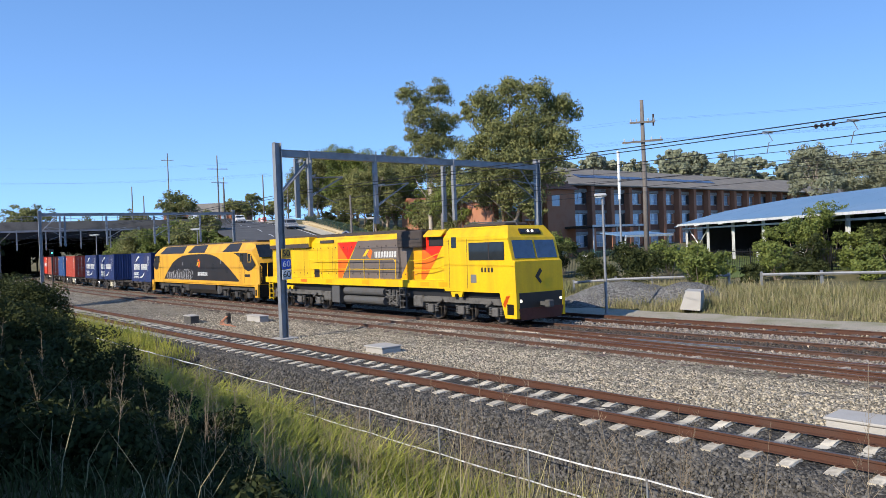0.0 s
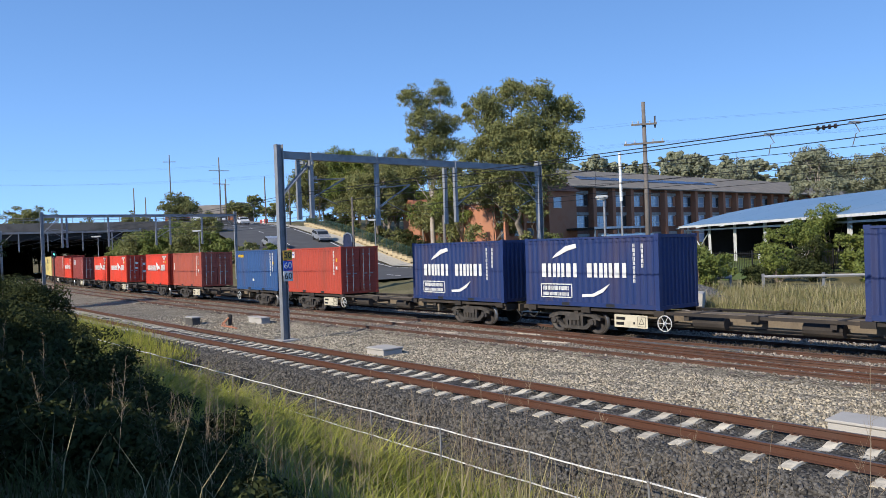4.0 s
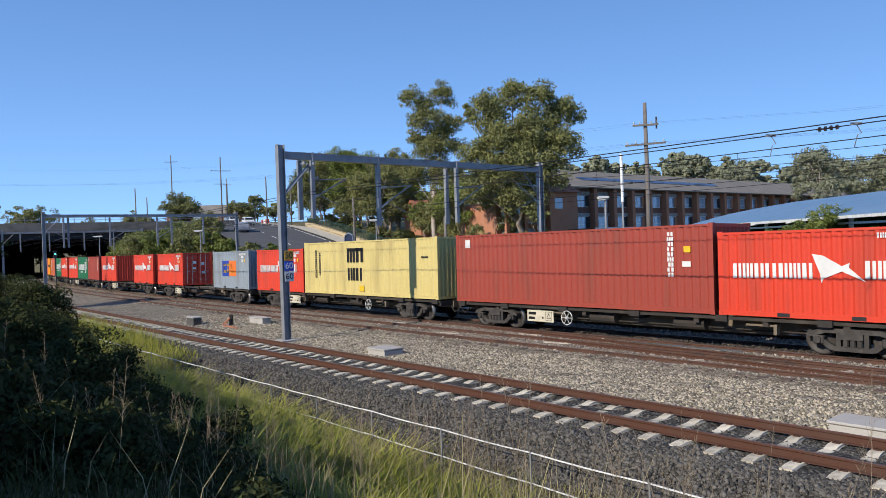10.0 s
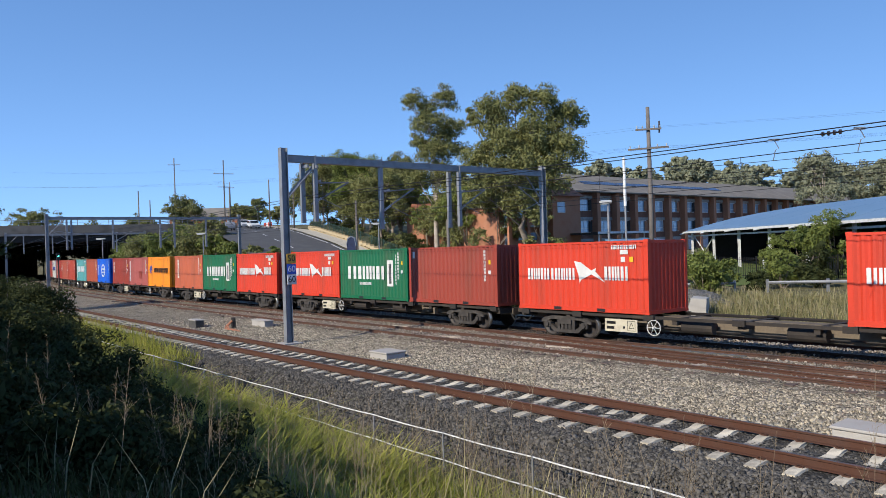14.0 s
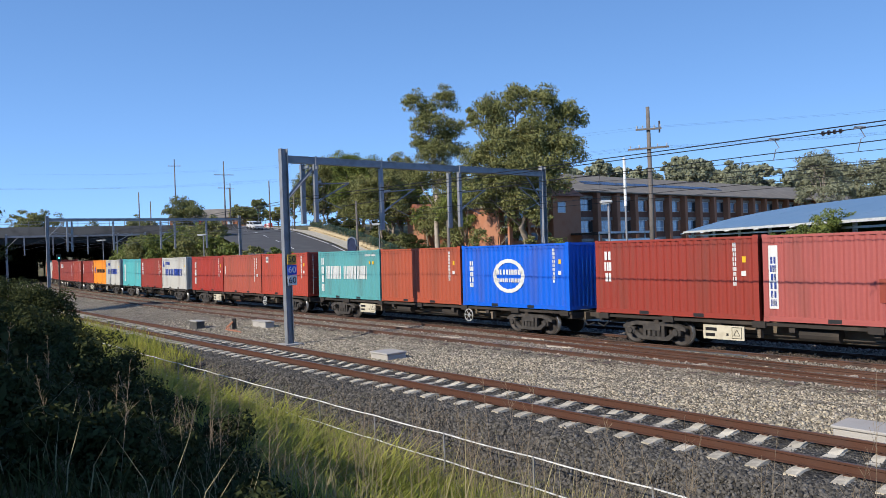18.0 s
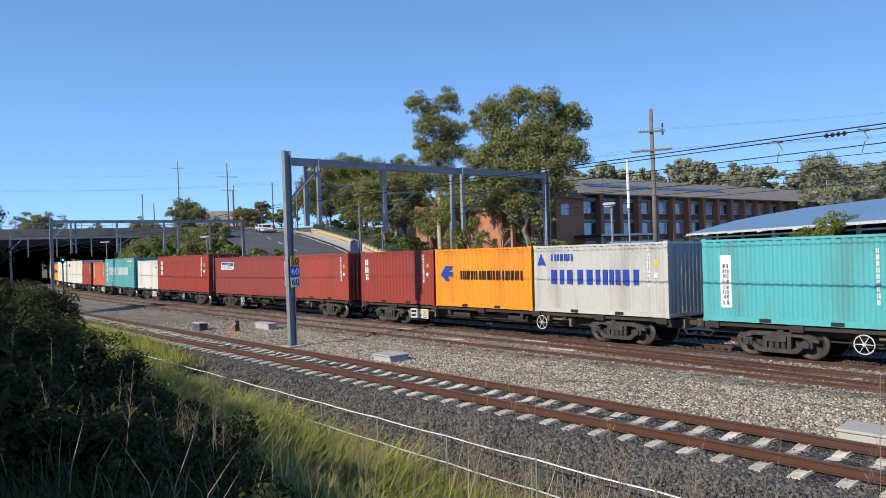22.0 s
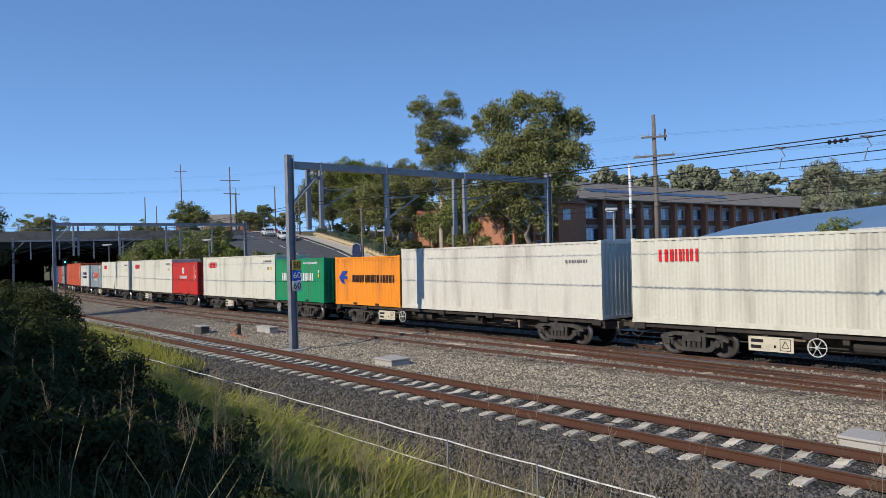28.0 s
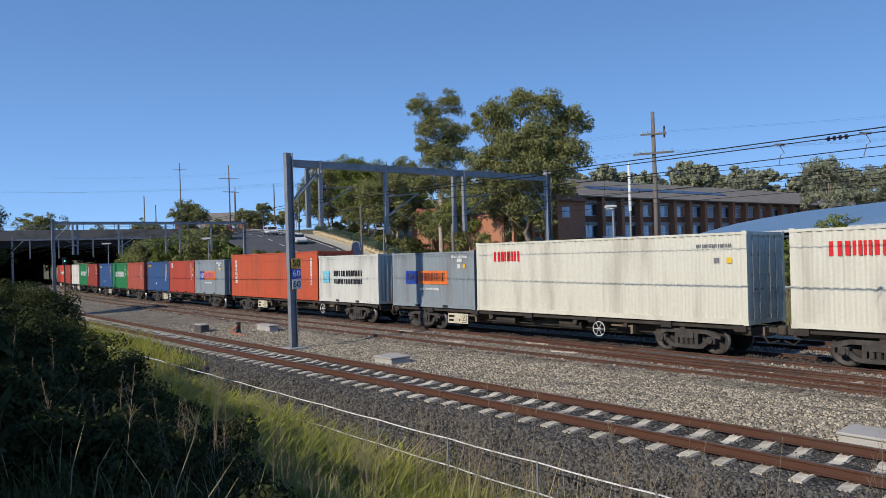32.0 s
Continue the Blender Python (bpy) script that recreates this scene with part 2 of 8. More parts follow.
# ---------- plants ----------
def leaf_mat(name, a, b, rough=0.6, each=0.6, thru=0.25):
    """Leaves: colour varies leaf by leaf and in broad drifts; a little light comes through."""
    m = bpy.data.materials.new(name)
    m.use_nodes = True
    nt = m.node_tree
    bs = nt.nodes["Principled BSDF"]
    bs.inputs["Roughness"].default_value = rough
    bs.inputs["Specular IOR Level"].default_value = 0.2
    ge = nt.nodes.new("ShaderNodeNewGeometry")
    tc = nt.nodes.new("ShaderNodeTexCoord")
    no = nt.nodes.new("ShaderNodeTexNoise")
    no.inputs["Scale"].default_value = 0.45
    nt.links.new(tc.outputs["Object"], no.inputs["Vector"])
    ad = nt.nodes.new("ShaderNodeMath")
    ad.operation = "MULTIPLY_ADD"
    ad.inputs[1].default_value = each
    nt.links.new(ge.outputs["Random Per Island"], ad.inputs[0])
    sb = nt.nodes.new("ShaderNodeMath")
    sb.operation = "MULTIPLY_ADD"
    sb.inputs[1].default_value = 1.4
    sb.inputs[2].default_value = -0.5
    nt.links.new(no.outputs["Fac"], sb.inputs[0])
    nt.links.new(sb.outputs[0], ad.inputs[2])
    mx = nt.nodes.new("ShaderNodeMix")
    mx.data_type = "RGBA"
    mx.inputs[6].default_value = (*a, 1)
    mx.inputs[7].default_value = (*b, 1)
    nt.links.new(ad.outputs[0], mx.inputs[0])
    nt.links.new(mx.outputs[2], bs.inputs["Base Color"])
    tr = nt.nodes.new("ShaderNodeBsdfTranslucent")
    nt.links.new(mx.outputs[2], tr.inputs["Color"])
    ms = nt.nodes.new("ShaderNodeMixShader")
    ms.inputs[0].default_value = thru
    nt.links.new(bs.outputs[0], ms.inputs[1])
    nt.links.new(tr.outputs[0], ms.inputs[2])
    nt.links.new(ms.outputs[0], nt.nodes["Material Output"].inputs["Surface"])
    return m


M_GUM = leaf_mat("gum_leaves", (0.088, 0.10, 0.035), (0.265, 0.255, 0.09), each=0.4, thru=0.15)
M_GUMPALE = leaf_mat("pale_gum_leaves", (0.13, 0.145, 0.095), (0.27, 0.275, 0.18), each=0.4, thru=0.15)
M_GREEN = leaf_mat("fresh_leaves", (0.07, 0.095, 0.022), (0.215, 0.24, 0.058), each=0.4, thru=0.2)
# lowered to near black: part of the bank's shade is in this leaf colour
M_SHRUB = leaf_mat("shade_dark_shrub_leaves", (0.016, 0.024, 0.008), (0.07, 0.08, 0.025), 0.85)
M_GRASS = leaf_mat("green_grass", (0.12, 0.15, 0.018), (0.46, 0.44, 0.10), 0.8, thru=0.35)
M_FARGRASS = leaf_mat("rough_grass", (0.12, 0.125, 0.05), (0.30, 0.28, 0.13), 0.8)
M_DRY = leaf_mat("dry_grass", (0.20, 0.17, 0.085), (0.38, 0.33, 0.19), 0.6)
M_STALK = leaf_mat("dry_stalks", (0.17, 0.125, 0.085), (0.36, 0.29, 0.20), 0.8)
M_TUSSOCK = leaf_mat("olive_tussock", (0.13, 0.13, 0.04), (0.32, 0.29, 0.10), 0.5)


def leaf_arrays(c, out, length, width, droop, rg):
    """Diamond leaves, one at each centre c, lying across the way that their clump faces there (out); droop pulls their tips down."""
    n = len(c)
    nrm = out + rg.normal(0, 0.42, (n, 3))
    nrm /= np.linalg.norm(nrm, axis=1)[:, None] + 1e-9
    d = rg.normal(0, 1, (n, 3))
    d[:, 2] -= droop
    d -= nrm * np.sum(d * nrm, 1)[:, None]
    d /= np.linalg.norm(d, axis=1)[:, None] + 1e-9
    e = np.cross(nrm, d)
    L = length * rg.uniform(0.6, 1.3, (n, 1))
    W = width * rg.uniform(0.7, 1.3, (n, 1))
    v = np.stack([c - d * L / 2, c + e * W / 2, c + d * L / 2, c - e * W / 2], 1).reshape(-1, 3)
    f = np.arange(n * 4).reshape(n, 4)
    return v, f


def mesh_arrays(name, v, f):
    """A mesh of equal faces from arrays."""
    me = bpy.data.meshes.new(name)
    k = f.shape[1]
    me.vertices.add(len(v))
    me.vertices.foreach_set("co", np.asarray(v, np.float32).ravel())
    me.loops.add(f.size)
    me.loops.foreach_set("vertex_index", f.ravel().astype(np.int32))
    me.polygons.add(len(f))
    me.polygons.foreach_set("loop_start", (np.arange(len(f)) * k).astype(np.int32))
    me.update()
    me.validate()
    return me


def crown_points(lobes, density, rg, leaf=0.045):
    """Points on ragged clumps that sit over the lobes (x, y, z, r), and the way out of its clump at each."""
    pts, outs = [], []
    for (x, y, z, r) in lobes:
        nclump = max(9, int(density * r * r * 0.75))
        d = rg.normal(0, 1, (nclump, 3))
        d /= np.linalg.norm(d, axis=1)[:, None]
        d[:, 2] = np.where(d[:, 2] < -0.7, -d[:, 2] * 0.5, d[:, 2])
        cen = np.array((x, y, z)) + d * r * rg.uniform(0.40, 0.95, (nclump, 1))
        for c in cen:
            cr = rg.uniform(0.20, 0.36) * min(r, 2.6) + 0.10
            k = int(np.clip(cr * cr * 5.5 / leaf, 40, 120))
            u = rg.normal(0, 1, (k, 3))
            u[:, 2] += 0.25
            u /= np.linalg.norm(u, axis=1)[:, None]
            rad = cr * (1 - 0.55 * rg.uniform(0, 1, (k, 1)) ** 2.2) * (1 + rg.normal(0, 0.1, (k, 1)))
            pts.append(c + u * rad * np.array((1.1, 1.1, 0.75)))
            outs.append(u)
    return np.concatenate(pts), np.concatenate(outs)


def tree(name, x, y, height, lobes, seed, leaves, label, category="tree", leaf=(0.34, 0.13), density=9.0, droop=0.5, trunk=0.28, z0=None, bark=None, group=""):
    """A trunk with limbs that reach into the lobes of its crown; lobes are (dx, dy, z, r) from the foot."""
    rg = np.random.default_rng(seed)
    z0 = gz(x, y) - 0.15 if z0 is None else z0
    t = thing(name, label, category, pose(x, y, z0), group=group)
    bm = B()
    top = max(l[2] for l in lobes)
    low = min(l[2] - l[3] for l in lobes)
    fork = max(0.12 * height, min(low, 0.45 * height))
    lean = rg.uniform(-0.04, 0.04, 2) * height
    pts = [(lean[0] * k * k + rg.normal(0, 0.012) * height * k, lean[1] * k * k, fork * 1.25 * k) for k in np.linspace(0, 1, 5)]
    tube(bm, pts, trunk, 9, trunk * 0.7)
    for (dx, dy, z, r) in lobes:
        st = Vector(pts[3]) if z - r < fork * 1.4 else Vector(pts[4])
        en = Vector((dx, dy, z))
        md = st.lerp(en, 0.55) + Vector((rg.normal(0, 0.3), rg.normal(0, 0.3), 0.1 * (z - st.z)))
        tr = trunk * min(0.6, 0.16 + 0.12 * r / max(1.0, height / 8))
        tube(bm, [st, md, en], tr, 6, tr * 0.35)
        for _ in range(4):
            o = Vector(rg.normal(0, 1, 3)).normalized() * r * 0.85
            o.z = abs(o.z) * 0.7
            tube(bm, [md.lerp(en, 0.6), en + o], tr * 0.4, 5, tr * 0.12, cap=False)
    part("trunk", bm, bark or M_BARK, t, smooth=True)
    c, out = crown_points(lobes, density, rg, leaf[0] * leaf[1])
    v, f = leaf_arrays(c, out, leaf[0], leaf[1], droop, rg)
    part("crown", mesh_arrays("crown", v, f), leaves, t)
    return t


def round_lobes(h, w, n, seed, base=0.35):
    """Lobes of an ordinary crown, h high and w wide."""
    rg = np.random.default_rng(seed)
    out = []
    for i in range(n):
        a = rg.uniform(0, math.tau)
        k = rg.uniform(0.1, 1)
        z = h * (base + (0.86 - base) * rg.uniform(0.1, 1))
        rad = w / 2 * (1.0 - 0.55 * max(0, (z / h - 0.55) / 0.45)) * math.sqrt(k) * 0.75
        out.append((rad * math.cos(a), rad * math.sin(a), z, w * rg.uniform(0.17, 0.27)))
    out.append((0, 0, h * 0.84, w * 0.2))
    return out


def shrub(name, x, y, h, w, seed, leaves, label, leaf=(0.11, 0.05), density=60, z0=None, n=7):
    rg = np.random.default_rng(seed)
    z0 = gz(x, y) - 0.05 if z0 is None else z0
    t = thing(name, label, "shrub", pose(x, y, z0))
    lobes = []
    for i in range(n):
        a, k = rg.uniform(0, math.tau), math.sqrt(rg.uniform(0, 1))
        lobes.append((w / 2 * 0.7 * k * math.cos(a), w / 2 * 0.7 * k * math.sin(a), h * rg.uniform(0.16, 0.80), w * rg.uniform(0.18, 0.28)))
    bm = B()
    for l in lobes:
        tube(bm, [(l[0] * 0.15, l[1] * 0.15, 0), (l[0] * 0.6, l[1] * 0.6, l[2] * 0.55), (l[0], l[1], l[2])], 0.03, 5, 0.01)
    part("stem", bm, M_BARK, t)
    c, out = crown_points(lobes, density, rg, leaf[0] * leaf[1])
    up = c[:, 2] > 0.02
    v, f = leaf_arrays(c[up], out[up], leaf[0], leaf[1], 0.1, rg)
    part("foliage", mesh_arrays("foliage", v, f), leaves, t)
    return t


def blades(name, px, py, pz, hgt, wid, bend, rg, material, label, category, parent=None):
    """Grass: each blade is two tapering quads that lean and curl over."""
    n = len(px)
    a = rg.uniform(0, math.tau, n)
    d = np.stack([np.cos(a), np.sin(a)], 1)
    s = np.stack([-np.sin(a), np.cos(a)], 1) * (wid * rg.uniform(0.6, 1.3, n))[:, None] / 2
    h = hgt
    b = bend * rg.uniform(0.2, 1.2, n) * h
    base = np.stack([px, py, pz], 1)

    def lvl(k, w):
        c = base.copy()
        c[:, :2] += d * (b * k ** 2)[:, None]
        c[:, 2] += h * (k - 0.25 * k * k * bend)
        l, r = c.copy(), c.copy()
        l[:, :2] -= s * w
        r[:, :2] += s * w
        return l, r
    rows = [lvl(0, 1.0), lvl(0.5, 0.85), lvl(1.0, 0.08)]
    v = np.stack([rows[0][0], rows[0][1], rows[1][0], rows[1][1], rows[2][0], rows[2][1]], 1).reshape(-1, 3)
    i = np.arange(n)[:, None] * 6
    f = np.concatenate([i + np.array([0, 1, 3, 2]), i + np.array([2, 3, 5, 4])], 0)
    ob = part(name, mesh_arrays(name, v, f), material, parent)
    return tagged(ob, label, category, kind="stuff")

# ---------- ground ----------
LAT = [-900, -260, -120, -60, -25, -13, -9.5, -7.5, -6.3, 11.6, 12.6, 14.0, 16.0, 18.5, 21.0, 24.0, 40, 200, 900]
HGT = [8, 5, 2.6, 1.3, 0.9, 0.45, 0.0, -0.25, -1.3, -1.3, -1.2, -1.15, -0.8, 0.3, 1.55, 1.9, 2.6, 4, 6]
ROAD_P0, ROAD_D = np.array((8.0, 78.0)), np.array((-0.44, 0.898))
RW = [-40, 0, 13.7, 24, 40, 60, 80, 112, 160, 260, 500]
RZ = [0.6, 0.6, 0.7, 2.2, 4.8, 7.3, 8.7, 10.6, 11.4, 11.0, 10.0]


def hill(x, y):
    w = (x - ROAD_P0[0]) * ROAD_D[0] + (y - ROAD_P0[1]) * ROAD_D[1]
    return np.interp(w, RW, RZ)


def ground_z(x, y):
    x, y = np.asarray(x, float), np.asarray(y, float)
    s, lat = s_lat(x, y)
    s, lat = s.reshape(x.shape), lat.reshape(x.shape)
    z = np.interp(lat, LAT, HGT)
    # the camera's bank rises to the side where the shrubs stand
    bank = np.clip((lat - 13.5) / 4, 0, 1) * np.clip((s - 2) / 14, 0, 1) * 0.9
    z = z + np.where(lat > 0, bank, 0)
    k = np.clip((-lat - 14) / 22, 0, 1)
    k = k * k * (3 - 2 * k) * np.clip((s - 10) / 30, 0, 1)
    z = z * (1 - k) + np.maximum(z, hill(x, y)) * k
    return z


def gz(x, y):
    return float(ground_z(np.array([x]), np.array([y]))[0])


def ticks(knots):
    """Grid lines: (from, to, step) runs, joined."""
    out = []
    for a, b, st in knots:
        out += list(np.arange(a, b, st))
    return np.array(out + [knots[-1][1]], float)


gx = ticks([(-2600, -600, 250), (-600, -150, 30), (-150, -60, 5), (-60, -16, 1.2), (-16, 18, 0.45), (18, 60, 1.5), (60, 150, 6), (150, 600, 30), (600, 2600, 250)])
gy = ticks([(-1500, -300, 200), (-300, -40, 20), (-40, 0, 2), (0, 26, 0.45), (26, 60, 1.2), (60, 220, 4), (220, 600, 25), (600, 3400, 250)])
GX, GY = np.meshgrid(gx, gy)
GZ = ground_z(GX, GY)
rng = np.random.default_rng(3)
_lat = s_lat(GX, GY)[1].reshape(GX.shape)
GZ += np.where((_lat > 12.4) | (_lat < -8), rng.normal(0, 0.035, GX.shape), 0)
nx, ny = len(gx), len(gy)
idx = np.arange(nx * ny).reshape(ny, nx)
gfaces = np.stack([idx[:-1, :-1], idx[:-1, 1:], idx[1:, 1:], idx[1:, :-1]], -1).reshape(-1, 4)
M_GROUND = mat("dry_grass_soil", (0.13, 0.115, 0.05), 0.95, var=0.5, scale=0.25, fine=9, bump=0.6, dist=0.05, second=(0.21, 0.18, 0.10))
ground = quick("ground", np.stack([GX, GY, GZ], -1).reshape(-1, 3).tolist(), gfaces.tolist(), M_GROUND, smooth=True)
tagged(ground, "grassy ground with dry and green patches", "ground", kind="structure")


def strip(name, prof, s0, s1, step, material, label, category, jitter=0.0, seed=1, parent=None):
    """A long sheet whose cross-section is (lat, z) pairs, laid along the tracks."""
    r = np.random.default_rng(seed)
    ss = np.arange(s0, s1 + step, step)
    lats = np.array([p[0] for p in prof])
    zs = np.array([p[1] for p in prof])
    dx, dy = np.interp(ss, _S, _DX), np.interp(ss, _S, _DY)
    X = np.interp(ss, _S, _X)[:, None] - dy[:, None] * lats
    Y = np.interp(ss, _S, _Y)[:, None] + dx[:, None] * lats
    Z = zs[None, :] + r.normal(0, 1, X.shape) * jitter
    n, m = X.shape
    ii = np.arange(n * m).reshape(n, m)
    f = np.stack([ii[:-1, :-1], ii[:-1, 1:], ii[1:, 1:], ii[1:, :-1]], -1).reshape(-1, 4)
    ob = quick(name, np.stack([X, Y, Z], -1).reshape(-1, 3).tolist(), f.tolist(), material, parent, smooth=True)
    return tagged(ob, label, category, kind="structure")


def fine_prof(pts, step):
    a = np.array(pts, float)
    l = np.arange(a[0, 0], a[-1, 0] + step / 2, step)
    return list(zip(l, np.interp(l, a[:, 0], a[:, 1])))


def ballast_mat(name, a, b, c):
    """Crushed stone: cells of several greys, with relief between them."""
    m = bpy.data.materials.new(name)
    m.use_nodes = True
    nt = m.node_tree
    bs = nt.nodes["Principled BSDF"]
    bs.inputs["Roughness"].default_value = 0.95
    bs.inputs["Specular IOR Level"].default_value = 0.2
    tc = nt.nodes.new("ShaderNodeTexCoord")
    vo = nt.nodes.new("ShaderNodeTexVoronoi")
    vo.inputs["Scale"].default_value = 17
    nt.links.new(tc.outputs["Object"], vo.inputs["Vector"])
    cr = nt.nodes.new("ShaderNodeValToRGB")
    cr.color_ramp.elements[0].color = (*a, 1)
    cr.color_ramp.elements[1].color = (*c, 1)
    e = cr.color_ramp.elements.new(0.5)
    e.color = (*b, 1)
    sep = nt.nodes.new("ShaderNodeSeparateColor")
    nt.links.new(vo.outputs["Color"], sep.inputs[0])
    nt.links.new(sep.outputs[0], cr.inputs[0])
    no = nt.nodes.new("ShaderNodeTexNoise")
    no.inputs["Scale"].default_value = 0.6
    no.inputs["Detail"].default_value = 5
    nt.links.new(tc.outputs["Object"], no.inputs["Vector"])
    mr = nt.nodes.new("ShaderNodeMapRange")
    mr.inputs["From Min"].default_value = 0.3
    mr.inputs["From Max"].default_value = 0.7
    mr.inputs["To Min"].default_value = 0.75
    mr.inputs["To Max"].default_value = 1.2
    nt.links.new(no.outputs["Fac"], mr.inputs["Value"])
    sc = nt.nodes.new("ShaderNodeVectorMath")
    sc.operation = "SCALE"
    nt.links.new(cr.outputs[0], sc.inputs[0])
    nt.links.new(mr.outputs[0], sc.inputs["Scale"])
    nt.links.new(sc.outputs[0], bs.inputs["Base Color"])
    bp = nt.nodes.new("ShaderNodeBump")
    bp.invert = True
    bp.inputs["Strength"].default_value = 1.0
    bp.inputs["Distance"].default_value = 0.04
    nt.links.new(vo.outputs["Distance"], bp.inputs["Height"])
    nt.links.new(bp.outputs[0], bs.inputs["Normal"])
    return m


M_BALLAST = ballast_mat("tan_ballast", (0.07, 0.059, 0.043), (0.165, 0.142, 0.106), (0.30, 0.266, 0.208))
M_BALLAST_DARK = ballast_mat("grey_ballast", (0.023, 0.021, 0.019), (0.045, 0.042, 0.038), (0.082, 0.077, 0.07))
strip("ballast_bed", fine_prof([(-7.6, -0.5), (-6.2, -0.24), (-5.2, -0.19), (-2.2, -0.17), (-1.2, -0.13), (4.0, -0.13), (4.6, -0.2), (8.2, -0.22), (8.75, -0.26)], 0.2), -60, 220, 0.8, M_BALLAST, "tan crushed-stone ballast between the tracks", "ballast", 0.018)
strip("ballast_bed", fine_prof([(8.5, -0.235), (11.15, -0.225), (11.5, -0.30), (13.0, -1.18)], 0.2), -40, 120, 0.5, M_BALLAST_DARK, "dark grey ballast under the near track", "ballast", 0.016, 2)

M_PATH = mat("pale_dusty_gravel", (0.36, 0.32, 0.25), 0.95, var=0.4, scale=0.7, fine=22, second=(0.24, 0.23, 0.13), bump=0.4, dist=0.02)
strip("service_path", fine_prof([(-8.0, -0.2), (-7.7, -0.13), (-6.3, -0.15), (-5.6, -0.2)], 0.3), -60, 60, 0.8, M_PATH, "pale dusty gravel path beyond the far track", "path", 0.02, 5)

# ---------- tracks ----------
RAIL_PROF = [(-0.073, -0.172), (0.073, -0.172), (0.073, -0.160), (0.012, -0.145), (0.010, -0.048), (0.034, -0.036), (0.036, -0.006), (0.028, 0.0),
             (-0.028, 0.0), (-0.036, -0.006), (-0.034, -0.036), (-0.010, -0.048), (-0.012, -0.145), (-0.073, -0.160)]


def rail(lat_fn, s0, s1, parent, step=1.5, rust=None):
    ss = np.arange(s0, s1 + 0.01, step)
    verts, faces, n = [], [], len(RAIL_PROF)
    for s in ss:
        c = lat_fn(s)
        for u, w in RAIL_PROF:
            verts.append(tuple(at(s, c + u, w)))
    for i in range(len(ss) - 1):
        for k in range(n):
            a, b = i * n + k, i * n + (k + 1) % n
            faces.append((a, b, b + n, a + n))
    faces.append(tuple(range(n)))
    me = bpy.data.meshes.new("rail")
    me.from_pydata(verts, [], faces)
    me.materials.append(rust or M_RUST)
    me.materials.append(M_RAILTOP)
    me.update()
    for p in me.polygons:
        if p.normal.z > 0.9 and me.vertices[p.vertices[0]].co.z > -0.004:
            p.material_index = 1
    return part("rail", me, rust or M_RUST, parent)


def track(centre_fn, s0, s1, label, rust=None):
    t = thing("railway_track", label, "railway track", kind="structure")
    for g in (-0.7525, 0.7525):
        rail(lambda s, g=g: centre_fn(s) + g, s0, s1, t, rust=rust)
    return t


NEAR_LAT = 9.75
TRACK_N = track(lambda s: NEAR_LAT, -30, 130, "rusty rails on pale concrete sleepers in dark ballast")
TRACK_M = track(lambda s: 3.05, -40, 200, "worn dark rust-brown rails of the middle track", M_RUSTDK)
TRACK_T = track(lambda s: 0.0, -60, 220, "worn dark rust-brown rails under the freight train", M_RUSTDK)
TRACK_F = track(lambda s: -3.55, -60, 200, "rust-brown rails of the far track")

# ---------- sleepers, clips, loose stones ----------
def sleeper_mesh():
    bm = B()
    prof = [(-1.25, -0.33), (1.25, -0.33), (1.25, -0.19), (1.02, -0.165), (0.55, -0.172), (0.35, -0.215), (-0.35, -0.215), (-0.55, -0.172), (-1.02, -0.165), (-1.25, -0.19)]
    lo = [bm.verts.new((-0.135 if w < -0.3 else -0.10, u, w)) for u, w in prof]
    hi = [bm.verts.new((0.135 if w < -0.3 else 0.10, u, w)) for u, w in prof]
    bm.faces.new(lo)
    bm.faces.new(hi[::-1])
    n = len(prof)
    for i in range(n):
        bm.faces.new((lo[i], lo[(i + 1) % n], hi[(i + 1) % n], hi[i]))
    return mesh_of(bm, "sleeper")


def clip_mesh():
    bm = B()
    tube(bm, [(-0.05, 0, -0.15), (0.0, 0.045, -0.12), (0.05, 0, -0.15), (0.03, 0.07, -0.15)], 0.011, 5)
    box(bm, -0.06, 0.06, -0.03, 0.05, -0.172, -0.152)
    return mesh_of(bm, "rail_clip")


SLEEPER, CLIP = sleeper_mesh(), clip_mesh()
rs = random.Random(4)
for i in range(150):
    s = -13.0 + 0.662 * i
    sl = part("sleeper", SLEEPER, M_SLEEPER, TRACK_N, m=place(s, NEAR_LAT + rs.uniform(-0.04, 0.04), rs.uniform(-0.012, 0.006), rs.uniform(-1.2, 1.2)))
    if i < 60:
        for g in (-0.7525, 0.7525):
            for e in (-1, 1):
                part("rail_clip", CLIP, M_RUST, sl, m=pose(0, -g + e * 0.075, 0.004, 0, 0, 0 if e > 0 else 180))
FLUSH = boxes_mesh("sleeper", (-0.12, 0.12, -1.25, 1.25, -0.35, -0.125))
for tr, lat in ((TRACK_M, 3.05), (TRACK_T, 0.0), (TRACK_F, -3.55)):
    for i in range(95):
        part("sleeper", FLUSH, M_TIMBER, tr, m=place(-9 + 0.7 * i, lat + rs.uniform(-0.06, 0.06), rs.uniform(-0.02, 0.0), rs.uniform(-1.5, 1.5)))
M_PALECLIP = mat("chalky_clip", (0.62, 0.52, 0.42), 0.9, var=0.3)
ANCHOR = boxes_mesh("rail_anchor", (-0.03, 0.03, -0.028, 0.028, -0.19, -0.085))
